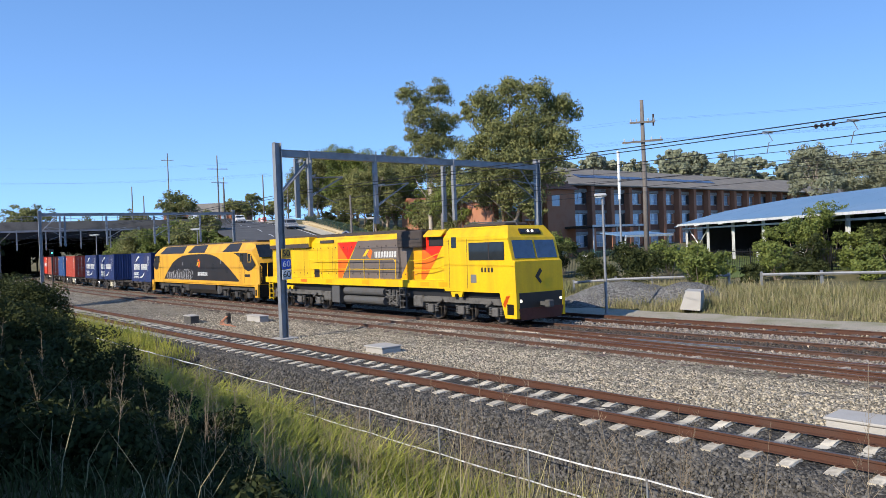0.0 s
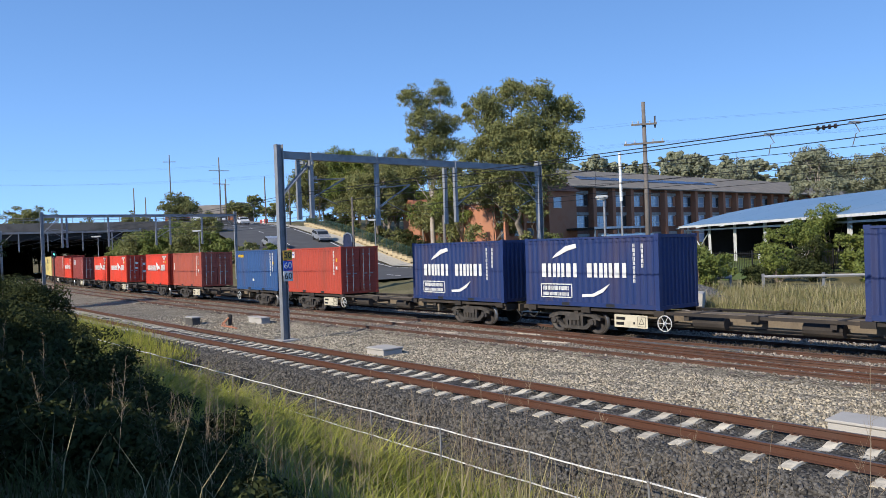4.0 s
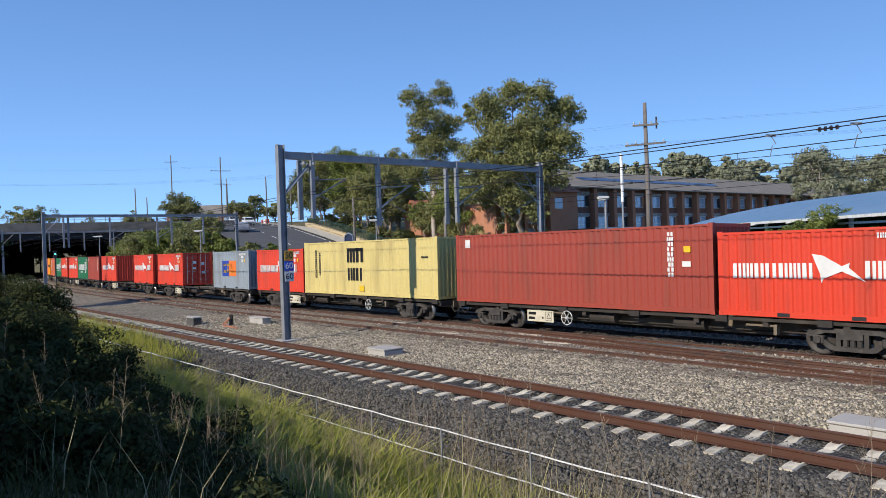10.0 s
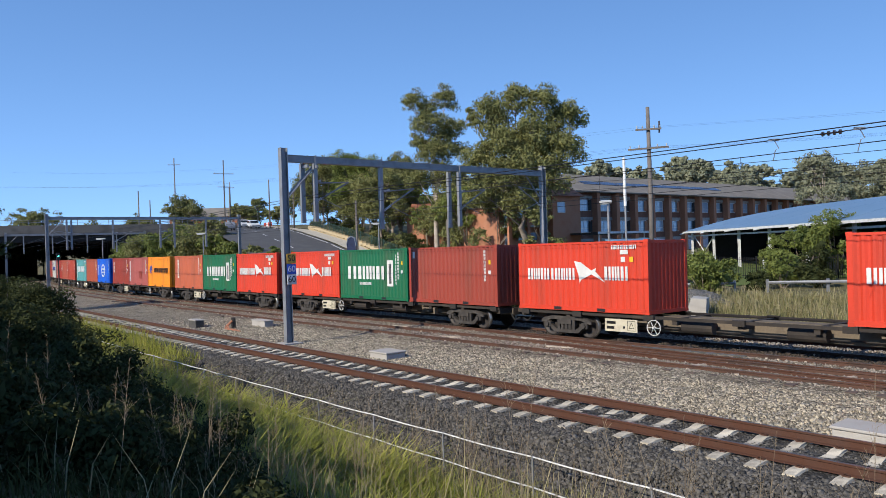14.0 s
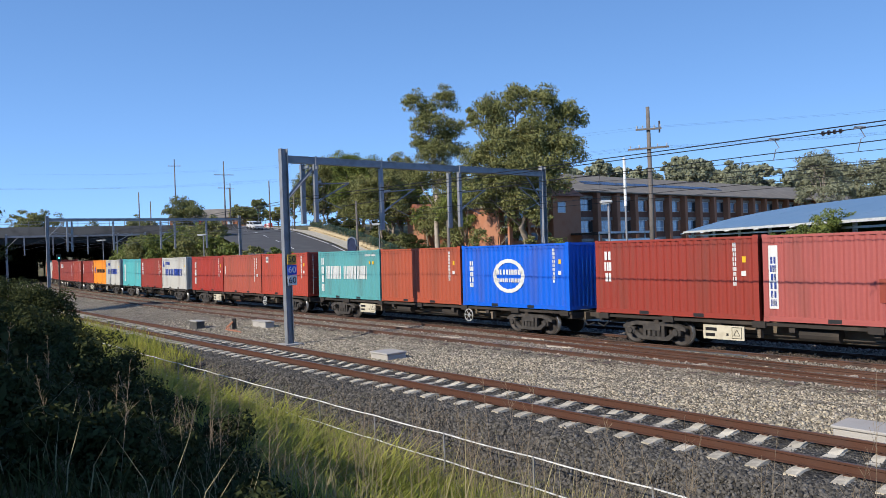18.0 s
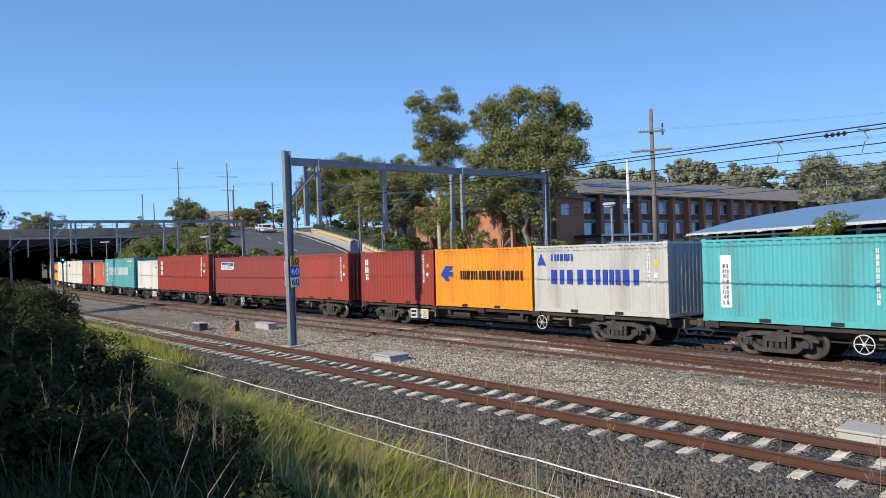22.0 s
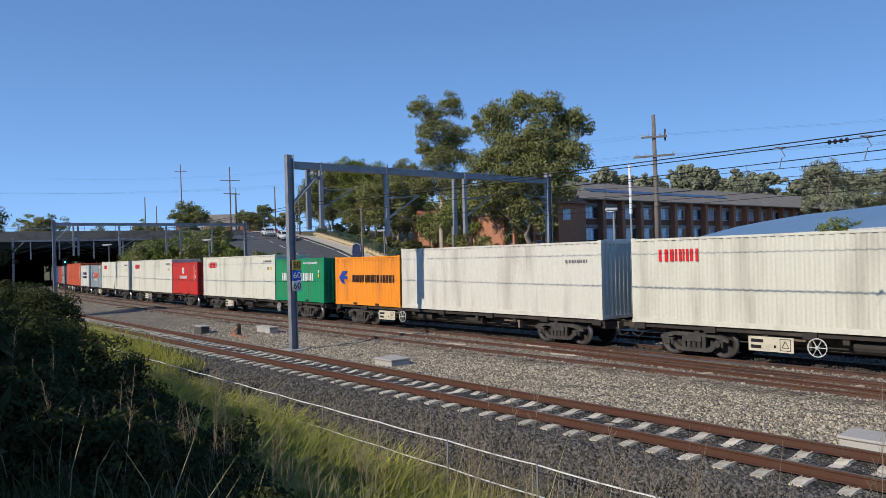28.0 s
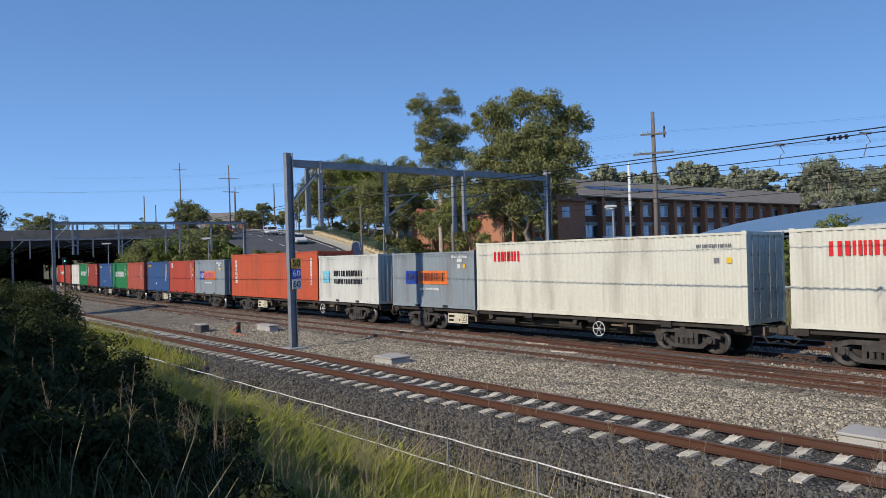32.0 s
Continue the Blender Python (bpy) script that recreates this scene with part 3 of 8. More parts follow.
for i in range(76):
    for tr, lat in ((TRACK_M, 3.05 + 0.83), (TRACK_M, 3.05 - 0.67), (TRACK_T, 0.83), (TRACK_T, -0.67)):
        if rs.random() < 0.45:
            part("rail_anchor", ANCHOR, M_PALECLIP, tr, m=place(-9 + 0.8 * i + rs.uniform(-0.3, 0.3), lat, 0, rs.uniform(-20, 20)))
# the blades and closure rails of the points between the middle track and the train's track
pts_thing = thing("railway_points", "worn switch blades of a set of points, one blade polished", "railway points", kind="structure")
for lat0, lat1, s0, s1 in ((2.30, 0.90, -10.0, 12.0), (3.62, 2.2, -14.0, 8.0)):
    ob = rail(lambda s, a=lat0, b=lat1, p=s0, q_=s1: a + (b - a) * ((s - p) / (q_ - p)) ** 1.5, s0, s1, pts_thing, 1.0)
    ob.name = "switch_rail"
M_SHINY = mat("polished_rail", (0.55, 0.57, 0.6), 0.28, 0.9, var=0.08, bump=0.02)
sw = B()
box(sw, -2.0, 2.0, -0.03, 0.03, -0.03, 0.006)
part("switch_blade", sw, M_SHINY, pts_thing, "polished steel blade", m=place(1.9, 1.42, 0, 1.5))
PALEBAR = boxes_mesh("stretcher_bar", (-0.55, 0.55, -0.05, 0.05, -0.16, -0.09))
for s, lat, a in ((6.2, 2.6, 8), (11.8, 2.9, 10), (2.3, 2.2, 0), (-2.0, 1.7, 4), (-4.5, 1.2, 60), (17.0, 1.6, 4), (-5.6, 1.0, 3), (8.6, 1.4, 5), (0.4, 2.9, 70), (-3.4, 2.6, 75)):
    part("stretcher_bar", PALEBAR, mat("pale_bar", (0.55, 0.48, 0.40), 0.85), pts_thing, m=place(s, lat, 0, a))


def stones(name, count, region, zfn, size, material, label, seed, avoid=()):
    """Loose angular stones lying in a stretch (s0, s1, lat0, lat1), thicker towards the near end."""
    rg = np.random.default_rng(seed)
    s0, s1, l0, l1 = region
    ss = s0 + (s1 - s0) * rg.beta(1.0, 1.9, count)
    ll = rg.uniform(l0, l1, count)
    for a, b in avoid:
        k = (ll > a) & (ll < b)
        ss, ll = ss[~k], ll[~k]
    n = len(ss)
    dx, dy = np.interp(ss, _S, _DX), np.interp(ss, _S, _DY)
    c = np.stack([np.interp(ss, _S, _X) - dy * ll, np.interp(ss, _S, _Y) + dx * ll, zfn(ll)], 1)
    r = size * rg.uniform(0.55, 1.25, n)
    octa = np.array([(1, 0, 0), (-1, 0, 0), (0, 1, 0), (0, -1, 0), (0, 0, 1), (0, 0, -1)], float) * 0.72
    v = octa[None] * rg.uniform(0.6, 1.25, (n, 1, 3)) + rg.normal(0, 0.17, (n, 6, 3))
    q4 = rg.normal(0, 1, (n, 4))
    q4 /= np.linalg.norm(q4, axis=1)[:, None]
    w_, x_, y_, z_ = q4.T
    R = np.stack([1 - 2 * (y_ * y_ + z_ * z_), 2 * (x_ * y_ - z_ * w_), 2 * (x_ * z_ + y_ * w_), 2 * (x_ * y_ + z_ * w_), 1 - 2 * (x_ * x_ + z_ * z_), 2 * (y_ * z_ - x_ * w_),
                  2 * (x_ * z_ - y_ * w_), 2 * (y_ * z_ + x_ * w_), 1 - 2 * (x_ * x_ + y_ * y_)], 1).reshape(n, 3, 3)
    v = np.einsum("nij,nkj->nki", R, v) * r[:, None, None] + c[:, None, :]
    f0 = np.array([(0, 2, 4), (2, 1, 4), (1, 3, 4), (3, 0, 4), (2, 0, 5), (1, 2, 5), (3, 1, 5), (0, 3, 5)])
    f = (np.arange(n)[:, None, None] * 6 + f0[None]).reshape(-1, 3)
    ob = part(name, mesh_arrays(name, v.reshape(-1, 3), f), material)
    return tagged(ob, label, "gravel", kind="stuff")


M_STONE_T = mat("tan_stones", (0.345, 0.30, 0.225), 0.95, var=0.2, scale=8, fine=60, second=(0.26, 0.235, 0.20), island=1.4, bump=0)
M_STONE_D = mat("grey_stones", (0.105, 0.098, 0.09), 0.95, var=0.2, scale=8, fine=60, second=(0.07, 0.066, 0.06), island=1.2, bump=0)
M_STONE_P = mat("rusty_stones", (0.27, 0.235, 0.20), 0.95, var=0.2, scale=8, fine=60, second=(0.26, 0.22, 0.19), island=1.0, bump=0)
stones("ballast_stones", 46000, (-10, 34, 4.1, 8.75), lambda l: np.full_like(l, -0.215), 0.062, M_STONE_T, "loose tan ballast stones", 11)
stones("ballast_stones", 34000, (-9, 24, 10.45, 12.95), lambda l: np.interp(l, [10.4, 11.05, 11.5, 13.0], [-0.25, -0.235, -0.29, -1.17]), 0.062, M_STONE_D, "loose dark grey ballast stones", 12)
stones("ballast_stones", 10000, (-9, 26, 8.7, 10.5), lambda l: np.full_like(l, -0.25), 0.055, M_STONE_D, "dark ballast stones between the sleepers", 13)
stones("ballast_stones", 26000, (-9, 40, -2.7, 4.1), lambda l: np.full_like(l, -0.125), 0.055, M_STONE_P, "rust-stained ballast stones among the rails", 14, avoid=((-0.82, 0.82), (2.24, 2.36), (3.74, 3.86)))
# oil stain, darkened further to paint in the shade below the wagons
M_STONE_O = mat("oily_shade_dark_stones", (0.075, 0.058, 0.048), 0.9, var=0.2, scale=8, fine=60, second=(0.04, 0.034, 0.03), island=1.0, bump=0)
stones("ballast_stones", 9000, (-9, 60, -0.68, 0.68), lambda l: np.full_like(l, -0.105), 0.06, M_STONE_O, "oil-stained ballast stones between the rails, darkened for the shade under the train", 16)
stones("ballast_stones", 7000, (-9, 40, -6.6, -2.9), lambda l: np.interp(l, [-7.6, -6.2, -5.2, -2.2, -1.2], [-0.5, -0.22, -0.18, -0.165, -0.125]), 0.06, M_STONE_T, "loose tan ballast stones by the far track", 15)

# ---------- the freight train ----------
PITCH, BED = 19.651, 1.02
RIDES = []            # (thing, metres behind the head of the first wagon, offset in the vehicle, half distance between bogies)
CW = 2.438


def head_s(t):
    return 52.893 - 15.6911 * t - 0.0067151 * (t - 16) ** 2 - 0.00039375 * (t - 16) ** 3


def vehicle_pose(s, half):
    a, b = at(s - half), at(s + half)
    d = a - b
    c = (a + b) / 2
    return pose(c.x, c.y, 0, 0, 0, math.degrees(math.atan2(d.y, d.x))) @ pose(0, 0, 0, -0.93)


def corrugated(L, H, sign, pitch=0.278, depth=0.036):
    """A pressed wall in the x-z plane, L long, H high; its crests lie at y = 0 and its valleys inside."""
    n = max(4, round(L / pitch))
    p = L / n
    xs, ys = [], []
    for i in range(n):
        a = -L / 2 + i * p
        for u, v in ((0.0, 0), (0.13, 0), (0.38, 1), (0.63, 1), (0.88, 0)):
            xs.append(a + u * p)
            ys.append(v * depth * sign)
    xs.append(L / 2)
    ys.append(0)
    verts = [(x_, y_, 0) for x_, y_ in zip(xs, ys)] + [(x_, y_, H) for x_, y_ in zip(xs, ys)]
    m = len(xs)
    faces = [(i, i + 1, m + i + 1, m + i) if sign > 0 else (i + 1, i, m + i, m + i + 1) for i in range(m - 1)]
    me = bpy.data.meshes.new("corrugated_wall")
    me.from_pydata(verts, [], faces)
    me.update()
    return me


def container(kind, length, high, doors, label):
    """A shipping container, its origin in the middle of its floor."""
    L = {20: 6.058, 40: 12.192}[length]
    H = 2.896 if high else 2.591
    col = PAINTS[kind]
    box_thing = thing("shipping_container", label, "shipping container", group="containers on the train")
    W2, P = CW / 2, 0.15
    for sg in (-1, 1):
        part("side_wall", cached(("side", L, H, sg), lambda: corrugated(L - 2 * P, H - 0.27, -sg)), col, box_thing, m=pose(0, sg * (W2 - 0.012), 0.17))
        part("bottom_rail", cached(("br", L, sg), lambda: boxes_mesh("bottom_rail", (-L / 2 + P, L / 2 - P, min(sg * W2, sg * (W2 - 0.07)), max(sg * W2, sg * (W2 - 0.07)), 0.015, 0.172))), col, box_thing)
        part("top_rail", cached(("tr", L, H, sg), lambda: boxes_mesh("top_rail", (-L / 2 + P, L / 2 - P, min(sg * (W2 - 0.002), sg * (W2 - 0.06)), max(sg * (W2 - 0.002), sg * (W2 - 0.06)), H - 0.105, H - 0.035))), col, box_thing)
        for ex in (-1, 1):
            part("corner_post", cached(("cp", H), lambda: boxes_mesh("corner_post", (-0.075, 0.075, -0.075, 0.075, 0.12, H - 0.12), (-0.089, 0.083, -0.081, 0.081, 0, 0.118), (-0.089, 0.083, -0.081, 0.081, H - 0.118, H))), col, box_thing,
                 m=pose(ex * (L / 2 - 0.083), sg * (W2 - 0.081), 0, 0, 0, 0 if ex < 0 else 180))
    part("roof", cached(("roof", L, H), lambda: boxes_mesh("roof", (-L / 2 + 0.09, L / 2 - 0.09, -W2 + 0.06, W2 - 0.06, H - 0.075, H - 0.03))), col, box_thing)
    part("floor", cached(("floor", L), lambda: boxes_mesh("floor", (-L / 2 + 0.08, L / 2 - 0.08, -W2 + 0.07, W2 - 0.07, 0.06, 0.16))), M_DARKSTEEL, box_thing)
    ends = [-1, 1]
    if doors:
        ends.remove(doors)
        for sg in (-1, 1):
            d = part("door", cached(("door", H), lambda: door_mesh(H)), col, box_thing, m=pose(doors * (L / 2 - 0.06), sg * 0.54, 0.12, 0, 0, 90 if doors > 0 else -90))
            if kind == "bright_red":
                part("placard", cached(("plc", sg), lambda: boxes_mesh("placard", (-0.24, 0.0, -0.05, -0.036, 1.5, 1.7) if sg > 0 else (0.14, 0.4, -0.05, -0.036, 1.15, 1.3), (-0.2, 0.04, -0.05, -0.036, 0.8, 1.0) if sg > 0 else (0.16, 0.42, -0.05, -0.036, 1.6, 1.8))), C_WHITE, d, "small white placards")
            for rx in (-0.3, 0.1):
                part("lock_rod", cached(("rod", H), lambda: rod_mesh(H)), M_STEEL, d, m=pose(rx, -0.045, 0))
    for ex in ends:
        part("end_wall", cached(("end", H), lambda: corrugated(CW - 2 * P, H - 0.24, 1, 0.25, 0.045)), col, box_thing, m=pose(ex * (L / 2 - 0.02), 0, 0.12, 0, 0, 90 * ex))
    for ex in (-1, 1):
        part("end_sill", cached(("sill",), lambda: boxes_mesh("end_sill", (-0.05, 0.05, -W2 + P, W2 - P, 0.012, 0.14))), col, box_thing, m=pose(ex * (L / 2 - 0.052), 0, 0))
        part("end_header", cached(("header", H), lambda: boxes_mesh("end_header", (-0.05, 0.05, -W2 + P, W2 - P, H - 0.13, H - 0.02))), col, box_thing, m=pose(ex * (L / 2 - 0.052), 0, 0))
    if length == 20:
        for x in (-1.02, 1.02):
            part("fork_pocket", cached(("fork",), lambda: boxes_mesh("fork_pocket", (-0.18, 0.18, -0.004, 0.004, 0.03, 0.145))), M_BLACK, box_thing, m=pose(x, -W2 - 0.001, 0))
    mark(box_thing, kind, L, H)
    return box_thing


def door_mesh(H):
    bm = B()
    h = H - 0.25
    poly = [(0.02, 0), (-0.02, 0)]
    for z in (0.02, 0.27, 0.52, 0.77):
        a, b = h * z + 0.05, h * (z + 0.2)
        poly += [(-0.02, a), (-0.036, a + 0.03), (-0.036, b - 0.03), (-0.02, b)]
    prism(bm, poly + [(-0.02, h), (0.02, h)], -0.52, 0.52, "x")
    return mesh_of(bm, "door")


def rod_mesh(H):
    bm = B()
    tube(bm, [(0, 0, 0.0), (0, 0, H - 0.25)], 0.017, 6)
    box(bm, -0.03, 0.22, -0.02, 0.005, 0.95, 1.0)
    for z in (0.3, 0.8, 1.4, 2.0):
        box(bm, -0.05, 0.05, -0.005, 0.03, z, z + 0.07)
    return mesh_of(bm, "lock_rod")


PAINTS = {}
for key, rgb in dict(bright_red=(216, 66, 42), navy=(34, 53, 102), brick_red=(176, 70, 52), mid_blue=(46, 82, 132), brown=(170, 84, 66), dull_maroon=(142, 62, 54), maroon=(158, 68, 54),
                     pale_yellow=(212, 193, 124), blue_grey=(142, 152, 160), dark_green=(24, 106, 70), orange_brown=(192, 100, 70), amber=(246, 148, 36), faded_maroon=(172, 90, 84), dark_red=(150, 58, 46),
                     vivid_blue=(8, 98, 216), orange=(172, 82, 56), sea_green=(88, 160, 162), off_white=(192, 190, 182), turquoise=(86, 176, 178), white=(216, 212, 200), mid_green=(20, 142, 94),
                     cream=(215, 212, 196), signal_red=(198, 48, 40), plain_grey=(138, 148, 154), light_grey=(208, 208, 200), deep_red=(162, 54, 42), orange_red=(190, 86, 54), green=(30, 120, 70)).items():
    PAINTS[key] = paint("container_" + key, rgb, 0.92, mix_scale=0.85)


C_WHITE = paint("mark_white", (226, 226, 222), 0.9)
C_BLUE = paint("mark_blue", (40, 70, 160), 0.9)
C_BLACK = paint("mark_black", (28, 26, 26), 0.9)
C_RED = paint("mark_red", (220, 30, 40), 0.9)
C_YEL = paint("mark_yellow", (235, 190, 40), 0.9)
C_ORA = paint("mark_orange", (235, 120, 50), 0.9)
C_SKY = paint("mark_sky", (120, 200, 225), 0.9)
C_BROWN = paint("mark_brown", (150, 66, 50), 0.9)
C_GREY = paint("mark_grey", (120, 120, 122), 0.9)
C_GRAF = paint("graffiti_silver", (168, 168, 170), 0.9)


def strokes(i, n):
    """The plain bars that stand for the i-th of n letters: left, right, bottom and top as shares of its field."""
    return (((0.0, 0.30, 0, 1), (0.60, 0.90, 0, 1)), ((0.05, 0.38, 0, 1), (0.58, 0.84, 0, 1)), ((0.0, 0.24, 0, 1), (0.35, 0.56, 0, 1), (0.67, 0.90, 0, 1)), ((0.12, 0.46, 0, 1), (0.62, 0.86, 0, 1)))[(i * 3 + n) % 4]


def row(col, x0, x1, z0, z1, n):
    """A line of writing as plain upright bars, a few for each letter."""
    w, h, out = (x1 - x0) / n, z1 - z0, []
    for i in range(n):
        a = x0 + w * i
        out += [(a + p * w, a + q_ * w, z0 + c * h, z0 + d * h) for p, q_, c, d in strokes(i, n)]
    return [(col, out)]


def column(col, x0, x1, z0, z1, n):
    """A column of writing as plain bars, a few for each letter."""
    h, w, out = (z1 - z0) / n, x1 - x0, []
    for i in range(n):
        a = z0 + h * (i + 0.1)
        out += [(x0 + p * w, x0 + min(1.0, q_ * 1.08) * w, a + c * h * 0.8, a + d * h * 0.8) for p, q_, c, d in strokes(i, n)]
    return [(col, out)]


def patch(col, *rects):
    return [(col, list(rects))]


def shape(col, pts):
    return [(col, [pts])]


def ring_pts(cx, cz, rx, rz, k=0.78, n=18):
    o = [(cx + rx * math.cos(i * math.tau / n), cz + rz * math.sin(i * math.tau / n)) for i in range(n + 1)]
    q = [(cx + k * rx * math.cos(i * math.tau / n), cz + k * rz * math.sin(i * math.tau / n)) for i in range(n, -1, -1)]
    return [[o[i], o[i + 1], q[n - i - 1], q[n - i]] for i in range(n)]


